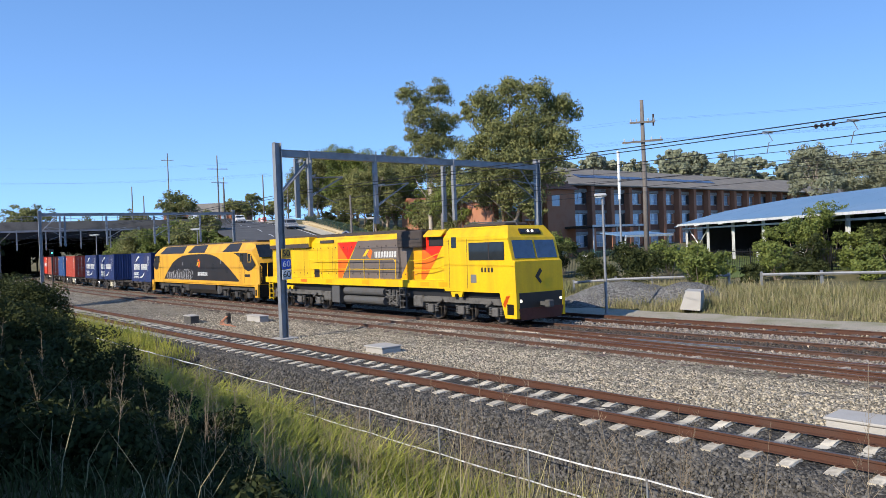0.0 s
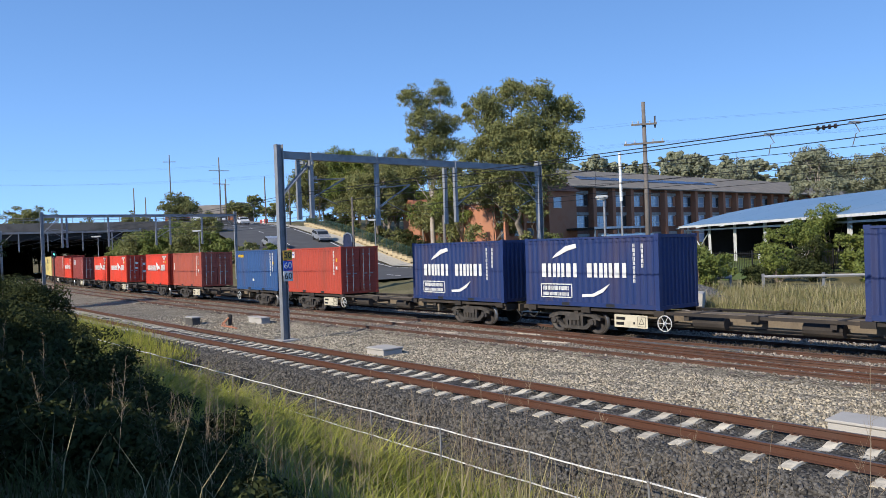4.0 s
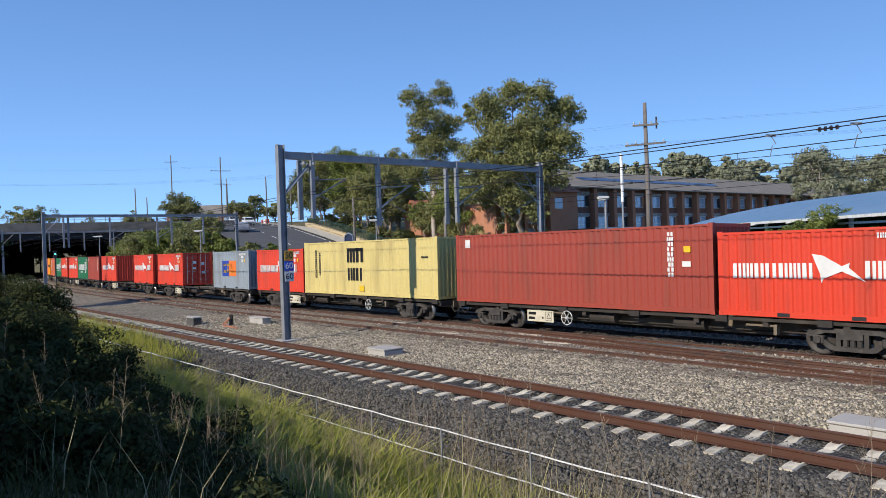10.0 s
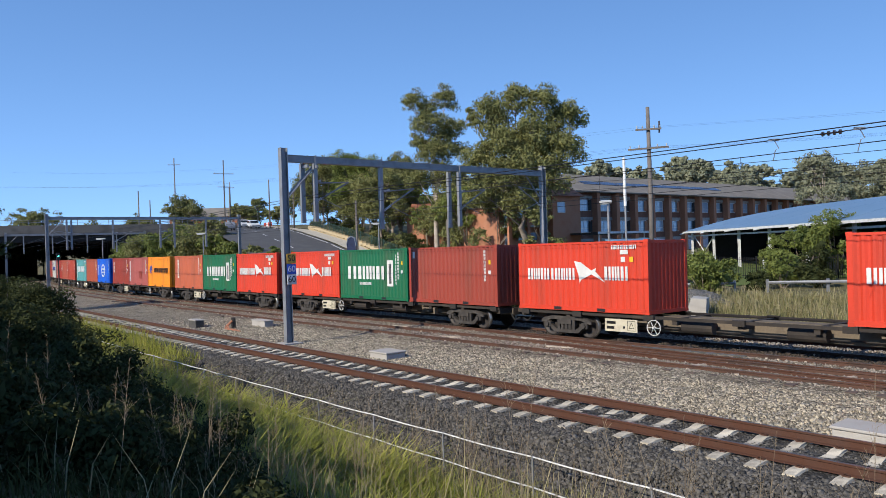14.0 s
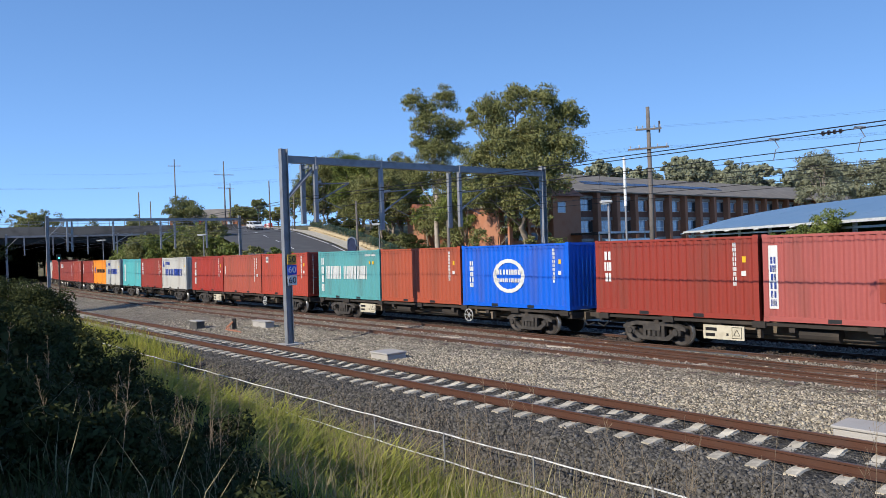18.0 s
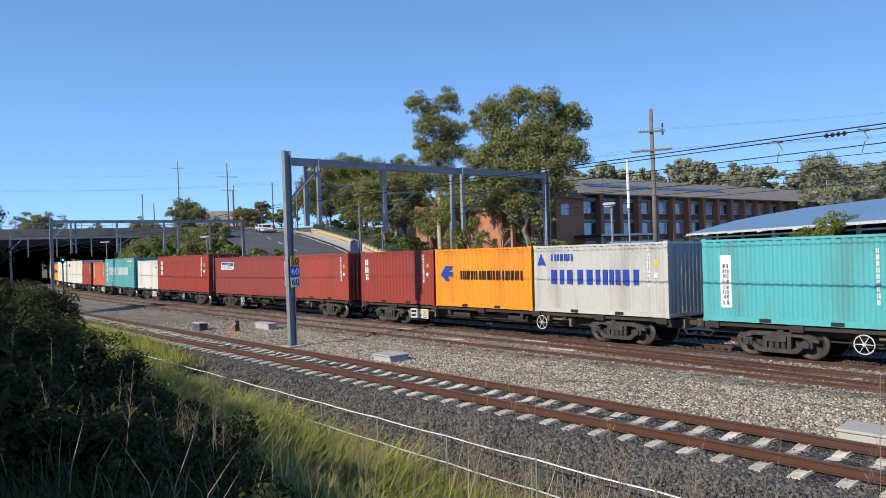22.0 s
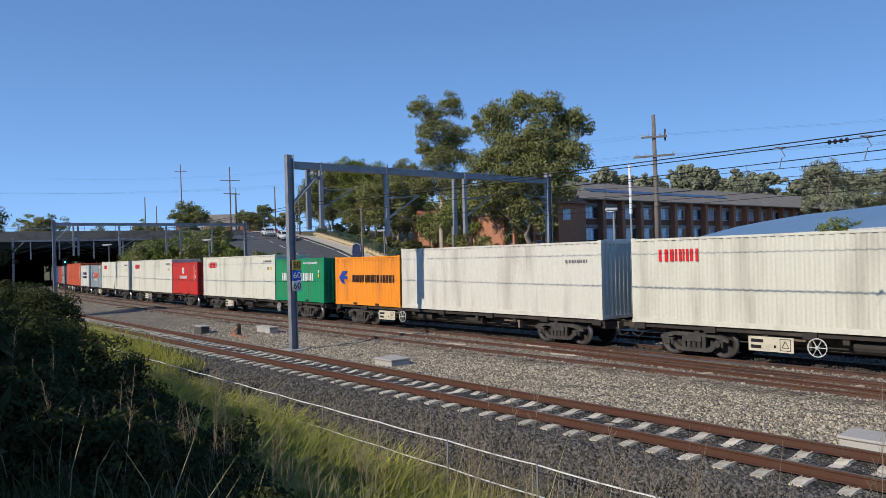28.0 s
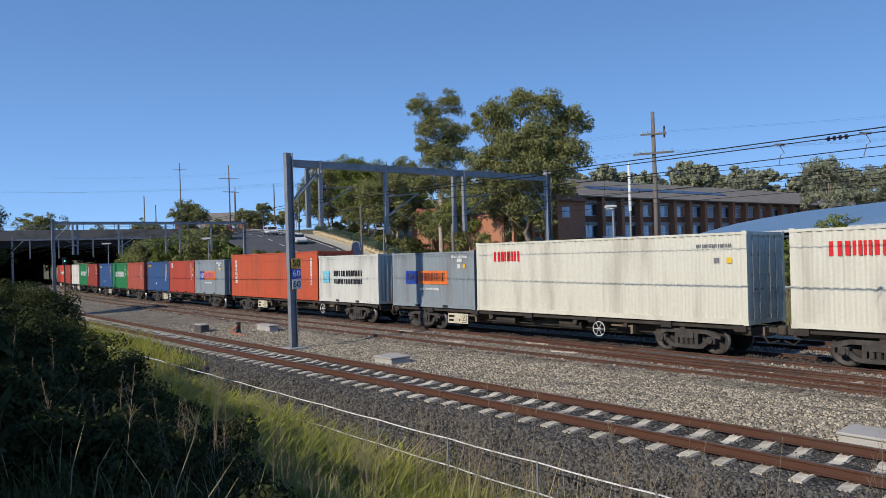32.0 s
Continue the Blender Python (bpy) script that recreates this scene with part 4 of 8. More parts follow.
CODE = column(C_WHITE, 0.865, 0.885, 0.40, 0.92, 9) + patch(C_YEL, (0.915, 0.935, 0.68, 0.75)) + patch(C_WHITE, (0.91, 0.935, 0.52, 0.58))
TOPCODE = row(C_WHITE, 0.745, 0.925, 0.875, 0.93, 7) + patch(C_WHITE, (0.81, 0.865, 0.805, 0.865), (0.815, 0.845, 0.70, 0.77)) + patch(C_YEL, (0.875, 0.90, 0.70, 0.77))
MARKS = dict(
    bright_red=row(C_WHITE, 0.075, 0.48, 0.45, 0.62, 7) + [(C_WHITE, [[(0.47, 0.72), (0.52, 0.70), (0.60, 0.585), (0.635, 0.62), (0.63, 0.57), (0.70, 0.42), (0.60, 0.53), (0.52, 0.45), (0.51, 0.40), (0.505, 0.50)]])] + row(C_WHITE, 0.69, 0.87, 0.45, 0.64, 3) + TOPCODE,
    navy=row(C_WHITE, 0.13, 0.44, 0.42, 0.62, 3) + row(C_WHITE, 0.49, 0.80, 0.42, 0.62, 3) + patch(C_WHITE, (0.13, 0.385, 0.12, 0.135), (0.13, 0.385, 0.31, 0.325), (0.13, 0.137, 0.12, 0.32), (0.378, 0.385, 0.12, 0.32)) + row(C_WHITE, 0.15, 0.36, 0.23, 0.29, 9) + row(C_WHITE, 0.15, 0.36, 0.15, 0.20, 10)
        + [(C_WHITE, [[(0.225, 0.69), (0.26, 0.76), (0.34, 0.87), (0.42, 0.90), (0.425, 0.84), (0.35, 0.80), (0.28, 0.73)], [(0.46, 0.14), (0.55, 0.15), (0.62, 0.22), (0.67, 0.34), (0.60, 0.25), (0.54, 0.19), (0.46, 0.18)]])] + column(C_WHITE, 0.83, 0.845, 0.35, 0.88, 9) + column(C_WHITE, 0.885, 0.9, 0.55, 0.88, 5),
    brick_red=patch(C_WHITE, (0.10, 0.155, 0.78, 0.92)) + patch(C_BLUE, (0.112, 0.143, 0.82, 0.88)) + CODE,
    mid_blue=row(C_YEL, 0.055, 0.195, 0.82, 0.89, 5) + column(C_WHITE, 0.83, 0.85, 0.35, 0.92, 9) + column(C_WHITE, 0.885, 0.9, 0.45, 0.92, 7) + patch(C_YEL, (0.885, 0.91, 0.64, 0.70)) + shape(C_WHITE, [(0.41, 0.24), (0.44, 0.21), (0.455, 0.24), (0.44, 0.28), (0.41, 0.28)]),
    brown=column(C_WHITE, 0.83, 0.845, 0.30, 0.90, 10) + column(C_WHITE, 0.885, 0.9, 0.62, 0.9, 4) + patch(C_WHITE, (0.885, 0.915, 0.42, 0.50), (0.04, 0.055, 0.48, 0.70)),
    dull_maroon=patch(C_WHITE, (0.09, 0.27, 0.66, 0.86)) + patch(C_BLUE, (0.095, 0.265, 0.76, 0.85)) + row(C_BLUE, 0.11, 0.25, 0.68, 0.75, 6) + column(C_WHITE, 0.90, 0.915, 0.25, 0.85, 9),
    maroon=patch(C_WHITE, (0.05, 0.075, 0.80, 0.92)) + CODE,
    pale_yellow=row(C_BLACK, 0.375, 0.51, 0.60, 0.86, 2) + patch(C_BLACK, (0.385, 0.50, 0.80, 0.86)) + row(C_BLACK, 0.38, 0.50, 0.27, 0.50, 2) + column(C_BLACK, 0.10, 0.115, 0.30, 0.85, 13) + column(C_BLACK, 0.135, 0.15, 0.35, 0.80, 11) + patch(C_YEL, (0.47, 0.505, 0.08, 0.18)) + row(C_BLACK, 0.90, 0.945, 0.66, 0.69, 3),
    blue_grey=patch(C_BLUE, (0.27, 0.46, 0.33, 0.74)) + patch(C_ORA, (0.46, 0.66, 0.33, 0.74)) + [(C_YEL, [(0.30, 0.39, 0.42, 0.48), (0.30, 0.39, 0.60, 0.66), (0.30, 0.33, 0.42, 0.66), (0.41, 0.50, 0.42, 0.48), (0.41, 0.50, 0.60, 0.66), (0.41, 0.44, 0.42, 0.66), (0.53, 0.56, 0.42, 0.66), (0.53, 0.62, 0.42, 0.48)])] + TOPCODE,
    dark_green=row(C_WHITE, 0.13, 0.70, 0.40, 0.66, 4) + patch(C_WHITE, (0.72, 0.805, 0.27, 0.77)) + patch(C_GREY, (0.745, 0.78, 0.32, 0.70)) + row(C_WHITE, 0.31, 0.49, 0.285, 0.34, 10) + column(C_WHITE, 0.835, 0.85, 0.3, 0.88, 9) + CODE,
    orange_brown=column(C_WHITE, 0.11, 0.165, 0.30, 0.88, 6) + CODE,
    amber=[(C_BLUE, [[(0.065, 0.56), (0.12, 0.44), (0.17, 0.44), (0.13, 0.53), (0.205, 0.53), (0.205, 0.60), (0.16, 0.60), (0.21, 0.70), (0.12, 0.70)]])] + row(C_BLACK, 0.28, 0.92, 0.47, 0.62, 11),
    faded_maroon=patch(C_WHITE, (0.03, 0.075, 0.15, 0.87)) + column(C_BLUE, 0.037, 0.068, 0.17, 0.75, 6) + patch(C_BROWN, (0.52, 0.68, 0.25, 0.50)) + CODE,
    dark_red=column(C_WHITE, 0.065, 0.115, 0.42, 0.86, 3) + CODE,
    vivid_blue=[(C_WHITE, ring_pts(0.47, 0.5, 0.15, 0.27))] + row(C_WHITE, 0.33, 0.61, 0.52, 0.60, 5) + row(C_WHITE, 0.33, 0.61, 0.40, 0.46, 7) + column(C_WHITE, 0.08, 0.12, 0.3, 0.75, 5) + CODE,
    orange=CODE,
    sea_green=row(C_WHITE, 0.14, 0.40, 0.41, 0.68, 5) + row(C_WHITE, 0.44, 0.81, 0.41, 0.68, 8) + column(C_WHITE, 0.055, 0.10, 0.12, 0.88, 4) + row(C_WHITE, 0.78, 0.94, 0.87, 0.91, 8) + patch(C_YEL, (0.84, 0.86, 0.71, 0.77), (0.89, 0.91, 0.71, 0.77)),
    off_white=row(C_BLUE, 0.14, 0.83, 0.42, 0.63, 5) + row(C_BLUE, 0.15, 0.33, 0.76, 0.86, 4) + [(C_BLUE, [[(0.03, 0.70), (0.10, 0.70), (0.065, 0.88)]])] + CODE,
    turquoise=patch(C_WHITE, (0.10, 0.16, 0.17, 0.80)) + column(C_GREY, 0.112, 0.148, 0.20, 0.70, 8) + column(C_WHITE, 0.835, 0.85, 0.25, 0.85, 9),
    white=row(C_GREY, 0.86, 0.95, 0.72, 0.76, 4),
    mid_green=row(C_WHITE, 0.14, 0.80, 0.48, 0.66, 9) + row(C_WHITE, 0.60, 0.88, 0.86, 0.91, 9) + patch(C_YEL, (0.885, 0.91, 0.56, 0.64)) + patch(C_WHITE, (0.885, 0.91, 0.66, 0.72)),
    cream=row(C_RED, 0.09, 0.215, 0.72, 0.86, 4) + patch(C_GREY, (0.91, 0.925, 0.66, 0.72)) + patch(C_YEL, (0.945, 0.96, 0.66, 0.72)) + row(C_GREY, 0.86, 0.96, 0.83, 0.87, 9),
    signal_red=[(C_WHITE, ring_pts(0.45, 0.73, 0.045, 0.10, 0.0)), (C_BLACK, [[(0.43, 0.68), (0.47, 0.68), (0.45, 0.80)]])] + row(C_WHITE, 0.31, 0.60, 0.48, 0.57, 8) + CODE,
    plain_grey=patch(C_BLUE, (0.18, 0.34, 0.42, 0.66)) + patch(C_ORA, (0.34, 0.70, 0.42, 0.66)) + row(C_WHITE, 0.20, 0.325, 0.47, 0.61, 3) + row(C_BLUE, 0.37, 0.67, 0.47, 0.62, 8) + row(C_WHITE, 0.36, 0.60, 0.31, 0.35, 10) + TOPCODE,
    light_grey=patch(C_SKY, (0.075, 0.185, 0.41, 0.66)) + [(C_WHITE, [[(0.13, 0.64), (0.14, 0.55), (0.175, 0.53), (0.14, 0.51), (0.13, 0.43), (0.12, 0.51), (0.085, 0.53), (0.12, 0.55)]])] + row(C_BLACK, 0.27, 0.76, 0.55, 0.67, 6) + row(C_BLACK, 0.27, 0.76, 0.39, 0.49, 7),
    deep_red=column(C_WHITE, 0.10, 0.15, 0.17, 0.86, 3) + CODE,
    orange_red=column(C_WHITE, 0.055, 0.08, 0.30, 0.86, 6) + column(C_WHITE, 0.93, 0.945, 0.30, 0.86, 9),
    green=row(C_WHITE, 0.2, 0.8, 0.45, 0.65, 5) + CODE)


def marks_mesh(pieces, L, H):
    bm = B()
    y0, y1 = -CW / 2 + 0.0115, -CW / 2 + 0.004
    for pc in pieces:
        if isinstance(pc, tuple):
            a, b, c, d = pc
            box(bm, (a - 0.5) * L, (b - 0.5) * L, y1, y0, c * H, d * H)
        else:
            prism(bm, [((u - 0.5) * L, w * H) for u, w in pc], y1, y0)
    return mesh_of(bm, "marking")


def mark(c, kind, L, H):
    for i, (col, pieces) in enumerate(MARKS.get(kind, CODE)):
        o = part("marking", cached(("mk", kind, L, i), lambda: marks_mesh(pieces, L, H)), col, c)
        o["kind"] = "stuff"


CARGO = [
    [("navy", 20, 1), ("navy", 20, -1)],
    [("navy", 20, 1), ("brick_red", 20, -1)],
    [("mid_blue", 20, 1), ("brown", 20, -1)],
    [("bright_red", 20, 1), ("bright_red", 20, -1)],
    [("bright_red", 20, 1), ("dull_maroon", 20, -1)],
    [("bright_red", 20, 1), ("maroon", 40, -0.5)],
    [("pale_yellow", 40, 0.5), ("bright_red", 20, -1)],
    [("blue_grey", 20, 1), ("bright_red", 20, -1)],
    [("bright_red", 20, 1), ("bright_red", 20, -1)],
    [("maroon", 20, 1), ("dark_green", 20, 0), ("bright_red", 20, -1)],
    [("bright_red", 20, 1), ("dark_green", 20, 0), ("orange_brown", 20, -1)],
    [("amber", 20, 1), ("faded_maroon", 20, 0), ("dark_red", 20, -1)],
    [("vivid_blue", 20, 1), ("orange", 20, 0), ("sea_green", 20, -1)],
    [("brick_red", 20, 1), ("brown", 20, 0), ("deep_red", 20, -1)],
    [("off_white", 20, 1), ("dark_red", 20, 0), ("turquoise", 20, -1)],
    [("off_white", 20, 1), ("amber", 20, 0), ("dark_red", 20, -1)],
    [("maroon", 20, 1), ("dull_maroon", 40, -0.5)],
    [("dark_red", 40, 0.5), ("white", 20, -1)],
    [("sea_green", 40, 0.5), ("orange_brown", 20, -1)],
    [("maroon", 20, 1), ("cream", 40, -0.5)],
    [("white", 40, 0.5), ("amber", 20, -1)],
    [("mid_green", 20, 1), ("cream", 40, -0.5)],
    [("signal_red", 20, 1), ("cream", 40, -0.5)],
    [("cream", 40, 0.5), ("plain_grey", 20, -1)],
    [("light_grey", 20, 1), ("orange_red", 40, -0.5)],
    [("plain_grey", 20, 1), ("brick_red", 20, 0), ("mid_blue", 20, -1)],
    [("brown", 20, 1), ("green", 20, 0), ("mid_blue", 20, -1)],
    [("dark_red", 20, 1), ("green", 20, 0), ("white", 20, -1)],
    [("maroon", 20, 1), ("bright_red", 20, 0), ("dark_red", 20, -1)],
]
HAS_DOORS = {("dull_maroon", 20), ("brown", 20), ("brick_red", 20), ("mid_blue", 20), ("cream", 40), ("dark_red", 40), ("plain_grey", 20)}
SHADES = dict(bright_red="bright red", navy="navy blue", brick_red="brick red", mid_blue="mid blue", brown="red-brown", dull_maroon="dull maroon", maroon="maroon red", pale_yellow="pale yellow", blue_grey="blue-grey",
              dark_green="dark green", orange_brown="orange-brown", amber="orange", faded_maroon="faded maroon", dark_red="dark red", vivid_blue="vivid blue", orange="rusty orange", sea_green="sea green", off_white="off-white",
              turquoise="turquoise", white="dirty white", mid_green="green", cream="cream-white", signal_red="red", plain_grey="grey", light_grey="light grey", deep_red="dark red", orange_red="orange-red", green="green")


# dusty paint, its colour lowered to carry the deep shade under the containers
M_WAGON = mat("dusty_shade_dark_wagon_paint", (0.036, 0.03, 0.026), 0.85, var=0.25, scale=1.5, fine=20, second=(0.075, 0.06, 0.047))
M_WAGONTAN = mat("tan_dusted_steel", (0.17, 0.135, 0.095), 0.85, var=0.2, scale=2.0, fine=20, second=(0.10, 0.078, 0.058))
M_BOGIE = mat("grey_bogie_steel", (0.045, 0.04, 0.036), 0.75, var=0.25, scale=4, fine=25, second=(0.09, 0.078, 0.068))
M_WHEEL = mat("wheel_steel", (0.06, 0.052, 0.048), 0.6, 0.3, var=0.2)
M_TREAD = mat("bright_tread", (0.42, 0.41, 0.40), 0.35, 0.8, var=0.1, bump=0.02)
M_CREAMPL = mat("cream_plate", (0.58, 0.53, 0.40), 0.7, var=0.1, scale=4, second=(0.45, 0.40, 0.30))


def wagon(kind):
    w = thing("flat_wagon", "dusty brown-grey container flat wagon on two bogies", "railway wagon", group="wagons of the freight train")
    bm = B()
    prism(bm, [(-9.25, 0.93), (9.25, 0.93), (9.25, 0.62), (5.3, 0.62), (4.7, 0.40), (-4.7, 0.40), (-5.3, 0.62), (-9.25, 0.62)], -0.36, 0.36)
    part("centre_sill", bm, M_WAGONTAN, w, "tan-dusted deep centre sill")
    for sg in (-1, 1):
        part("side_sill", cached(("ss",), lambda: boxes_mesh("side_sill", (-9.2, 9.2, -0.05, 0.05, 0.88, 0.98))), M_WAGON, w, m=pose(0, sg * 1.08, 0))
        for x in (-8.9, -6.3, -3.2, 0, 3.2, 6.3, 8.9):
            part("lock_pedestal", cached(("lp",), lambda: boxes_mesh("lock_pedestal", (-0.2, 0.2, -0.09, 0.03, 0.82, 1.012))), M_WAGON, w, m=pose(x, sg * 1.12, 0))
    for i in range(9):
        part("cross_bearer", cached(("cb",), lambda: boxes_mesh("cross_bearer", (-0.09, 0.09, -1.08, 1.08, 0.72, 0.94))), M_WAGON, w, m=pose(-9.1 + 2.275 * i, 0, 0))
    for ex in (-1, 1):
        bo = part("bogie", cached(("bolster",), lambda: boxes_mesh("bolster", (-0.2, 0.2, -0.9, 0.9, 0.46, 0.70))), M_BOGIE, w, m=pose(ex * 6.95, 0, 0))
        for sg in (-1, 1):
            part("side_frame", cached(("sf",), side_frame), M_BOGIE, bo, m=pose(0, sg * 0.99, 0, 0, 0, 0 if sg < 0 else 180))
            for wx in (-0.89, 0.89):
                part("wheel", cached(("wheel",), wheel_mesh), M_WHEEL, bo, m=pose(wx, sg * 0.76, 0.46, 0, 0, 0 if sg < 0 else 180))
        part("coupler", cached(("cpl",), coupler_mesh), M_DARKSTEEL, w, m=pose(ex * 9.25, 0, 0.82, 0, 0, 0 if ex > 0 else 180))
        bm = B()
        tube(bm, [(ex * 9.2, -0.45, 0.7), (ex * 9.45, -0.48, 0.45), (ex * 9.75, -0.45, 0.55)], 0.03, 6)
        part("brake_hose", bm, M_TYRE, w)
    hx = {1: -3.0, 2: 3.5, 3: -4.5}.get(kind)
    if hx is not None:
        part("handbrake_wheel", cached(("hb",), handwheel), mat("scuffed_white", (0.58, 0.57, 0.54), 0.7, var=0.2), w, "scuffed white spoked handbrake wheel", m=pose(hx, -1.2, 0.60))
        bm = B()
        tube(bm, [(hx, -1.16, 0.6), (hx, -0.4, 0.6)], 0.03, 6)
        part("handbrake_shaft", bm, M_DARKSTEEL, w)
    if kind != 3:
        pl = part("data_plate", cached(("dp",), lambda: boxes_mesh("data_plate", (-0.68, 0.68, -0.012, 0.012, -0.24, 0.2))), M_CREAMPL, w, "cream data plate", m=pose(-4.35, -1.17, 0.62))
        part("writing", cached(("dpw",), plate_marks), C_BLACK, pl)["kind"] = "stuff"
    for x in (-1.6, 1.9):
        bm = B()
        tube(bm, [(x - 0.55, -0.72, 0.66), (x + 0.55, -0.72, 0.66)], 0.21, 12)
        part("air_reservoir", bm, M_WAGON, w, "dusty air reservoir, darkened for the shade under the load")
    part("pipe", (lambda bm: (tube(bm, [(-6, -0.62, 0.55), (6, -0.62, 0.55)], 0.025, 5), bm)[-1])(B()), M_WAGON, w)
    for x in (-3.7, 4.4):
        part("brake_lever", boxes_mesh("brake_lever", (x - 0.5, x + 0.5, -1.0, -0.93, 0.72, 0.78), (x + 0.4, x + 0.5, -1.1, -0.9, 0.5, 0.8)), M_WAGONTAN, w)
    return w


def plate_marks():
    bm = B()
    for x0, x1, z0, z1 in ((-0.6, -0.22, 0.02, 0.12), (-0.6, -0.28, -0.16, -0.06), (0.1, 0.17, -0.12, -0.04), (0.28, 0.60, -0.19, -0.175), (0.28, 0.60, 0.145, 0.16), (0.28, 0.295, -0.19, 0.16), (0.585, 0.60, -0.19, 0.16)):
        box(bm, x0, x1, -0.018, -0.0125, z0, z1)
    for a, b in (((0.34, -0.1), (0.54, -0.1)), ((0.54, -0.1), (0.44, 0.09)), ((0.44, 0.09), (0.34, -0.1))):
        tube(bm, [(a[0], -0.016, a[1]), (b[0], -0.016, b[1])], 0.009, 4)
    return mesh_of(bm, "writing")


def handwheel():
    bm = B()
    n = 20
    tube(bm, [(0.26 * math.cos(i * math.tau / n), 0, 0.26 * math.sin(i * math.tau / n)) for i in range(n + 1)], 0.018, 6)
    for i in range(6):
        a = i * math.tau / 6
        tube(bm, [(0, 0, 0), (0.25 * math.cos(a), 0, 0.25 * math.sin(a))], 0.013, 5)
    tube(bm, [(0, -0.04, 0), (0, 0.06, 0)], 0.05, 8)
    return mesh_of(bm, "handbrake_wheel")


def coupler_mesh():
    bm = B()
    box(bm, -0.1, 0.35, -0.07, 0.07, -0.08, 0.08)
    soft_box(bm, 0.28, 0.56, -0.16, 0.16, -0.15, 0.15, 0.04)
    return mesh_of(bm, "coupler")


def side_frame():
    """A cast three-piece bogie side: arched top chord, dropped bottom chord, two windows, springs and axle boxes."""
    bm = B()
    d = 0.085
    prism(bm, [(-1.22, 0.62), (-1.1, 0.70), (-0.72, 0.79), (0.72, 0.79), (1.1, 0.70), (1.22, 0.62), (1.22, 0.52), (1.02, 0.56), (0.7, 0.66), (-0.7, 0.66), (-1.02, 0.56), (-1.22, 0.52)], -d, d)
    prism(bm, [(-1.02, 0.56), (-0.86, 0.54), (-0.46, 0.30), (0.46, 0.30), (0.86, 0.54), (1.02, 0.56), (0.62, 0.2), (0.44, 0.17), (-0.44, 0.17), (-0.62, 0.2)], -d * 0.9, d * 0.9)
    for e in (-1, 1):
        prism(bm, [(e * 0.30, 0.30), (e * 0.42, 0.30), (e * 0.42, 0.66), (e * 0.30, 0.66)], -d * 0.8, d * 0.8)
        soft_box(bm, e * 0.89 - 0.15, e * 0.89 + 0.15, -0.13, 0.1, 0.34, 0.58, 0.035)
        tube(bm, [(e * 0.89, -0.19, 0.46), (e * 0.89, 0.0, 0.46)], 0.10, 10)
    for x in (-0.18, 0.0, 0.18):
        tube(bm, [(x, -0.03, 0.30), (x, -0.03, 0.50)], 0.075, 8)
    box(bm, -0.29, 0.29, -0.12, 0.08, 0.50, 0.66)
    return mesh_of(bm, "side_frame")


def wheel_mesh():
    bm = B()
    lathe(bm, [(0.08, -0.12), (0.1, -0.06), (0.36, -0.03), (0.385, -0.07), (0.45, -0.07), (0.462, 0.04), (0.485, 0.06), (0.475, 0.075), (0.1, 0.075)], 22)
    me = mesh_of(bm, "wheel", True)
    me.materials.append(M_WHEEL)
    me.materials.append(M_TREAD)
    for p in me.polygons:
        r = math.hypot(p.center.x, p.center.z)
        if 0.445 < r:
            p.material_index = 1
    return me


LAYOUT = {2: (2, 6, 11, 12, 13, 15, 17, 18, 21, 23, 24, 26), 3: (14, 16), 4: (7,)}
protos = {k: wagon(k) for k in (1, 2, 3, 4)}
wagons, taken = [], set()
for i in range(len(CARGO)):
    k = next((k for k, members in LAYOUT.items() if i in members), 1)
    wagons.append(copy_thing(protos[k], pose(0, 0, 0)) if k in taken else protos[k])
    taken.add(k)
for i, (w, load) in enumerate(zip(wagons, CARGO)):
    mid = PITCH * (i + 0.5)
    RIDES.append((w, mid, 0.0, 0.0, 6.9))
    for kind, size, slot in load:
        high = size == 40 and kind not in ("dull_maroon",)
        c = container(kind, size, high, 1 if (kind, size) in HAS_DOORS or (i, slot) in ((3, -1), (7, -1)) else -1, "%s corrugated %d-foot shipping container on a flat wagon" % (SHADES[kind], size))
        RIDES.append((c, mid, slot * 6.18, BED, 6.9))



# ---------- locomotives ----------
Y_PAINT = paint("loco_yellow", (240, 194, 18), 0.88, 0.45, mix_scale=0.7)
Y_WARM = paint("loco_amber", (238, 178, 54), 0.82, 0.45, mix_scale=0.7)
L_BLACK = paint("loco_black", (44, 42, 42), 0.9, 0.45)
L_GREY = paint("loco_grey", (112, 102, 96), 0.9, 0.5)
L_RED = paint("loco_red", (224, 44, 24), 0.95, 0.4)
L_ORANGE = paint("loco_orange", (246, 110, 30), 0.95, 0.4)
M_BOG = mat("grimy_bogie", (0.115, 0.11, 0.105), 0.8, var=0.3, scale=3, fine=25, second=(0.05, 0.045, 0.04))
M_BOGB = mat("black_bogie", (0.045, 0.043, 0.042), 0.7, var=0.3, scale=3, fine=25, second=(0.09, 0.08, 0.07))
L_AMBER = paint("loco_deep_amber", (246, 168, 8), 0.9, 0.45)
M_UNDER = mat("underframe_grey", (0.085, 0.085, 0.087), 0.75, var=0.25, scale=3, fine=25, second=(0.08, 0.072, 0.065))
M_GRIMY = mat("grimy_brown_roof", (0.06, 0.048, 0.043), 0.85, var=0.25)


def panel(name, pts, y, col, parent, th=0.006, label="", far=True):
    """A flat painted field on both sides of a body, standing a little proud at |y|."""
    for sg in ((-1, 1) if far else (-1,)):
        bm = B()
        prism(bm, pts, sg * y, sg * (y + th))
        part(name, bm, col, parent, label if sg < 0 else "")


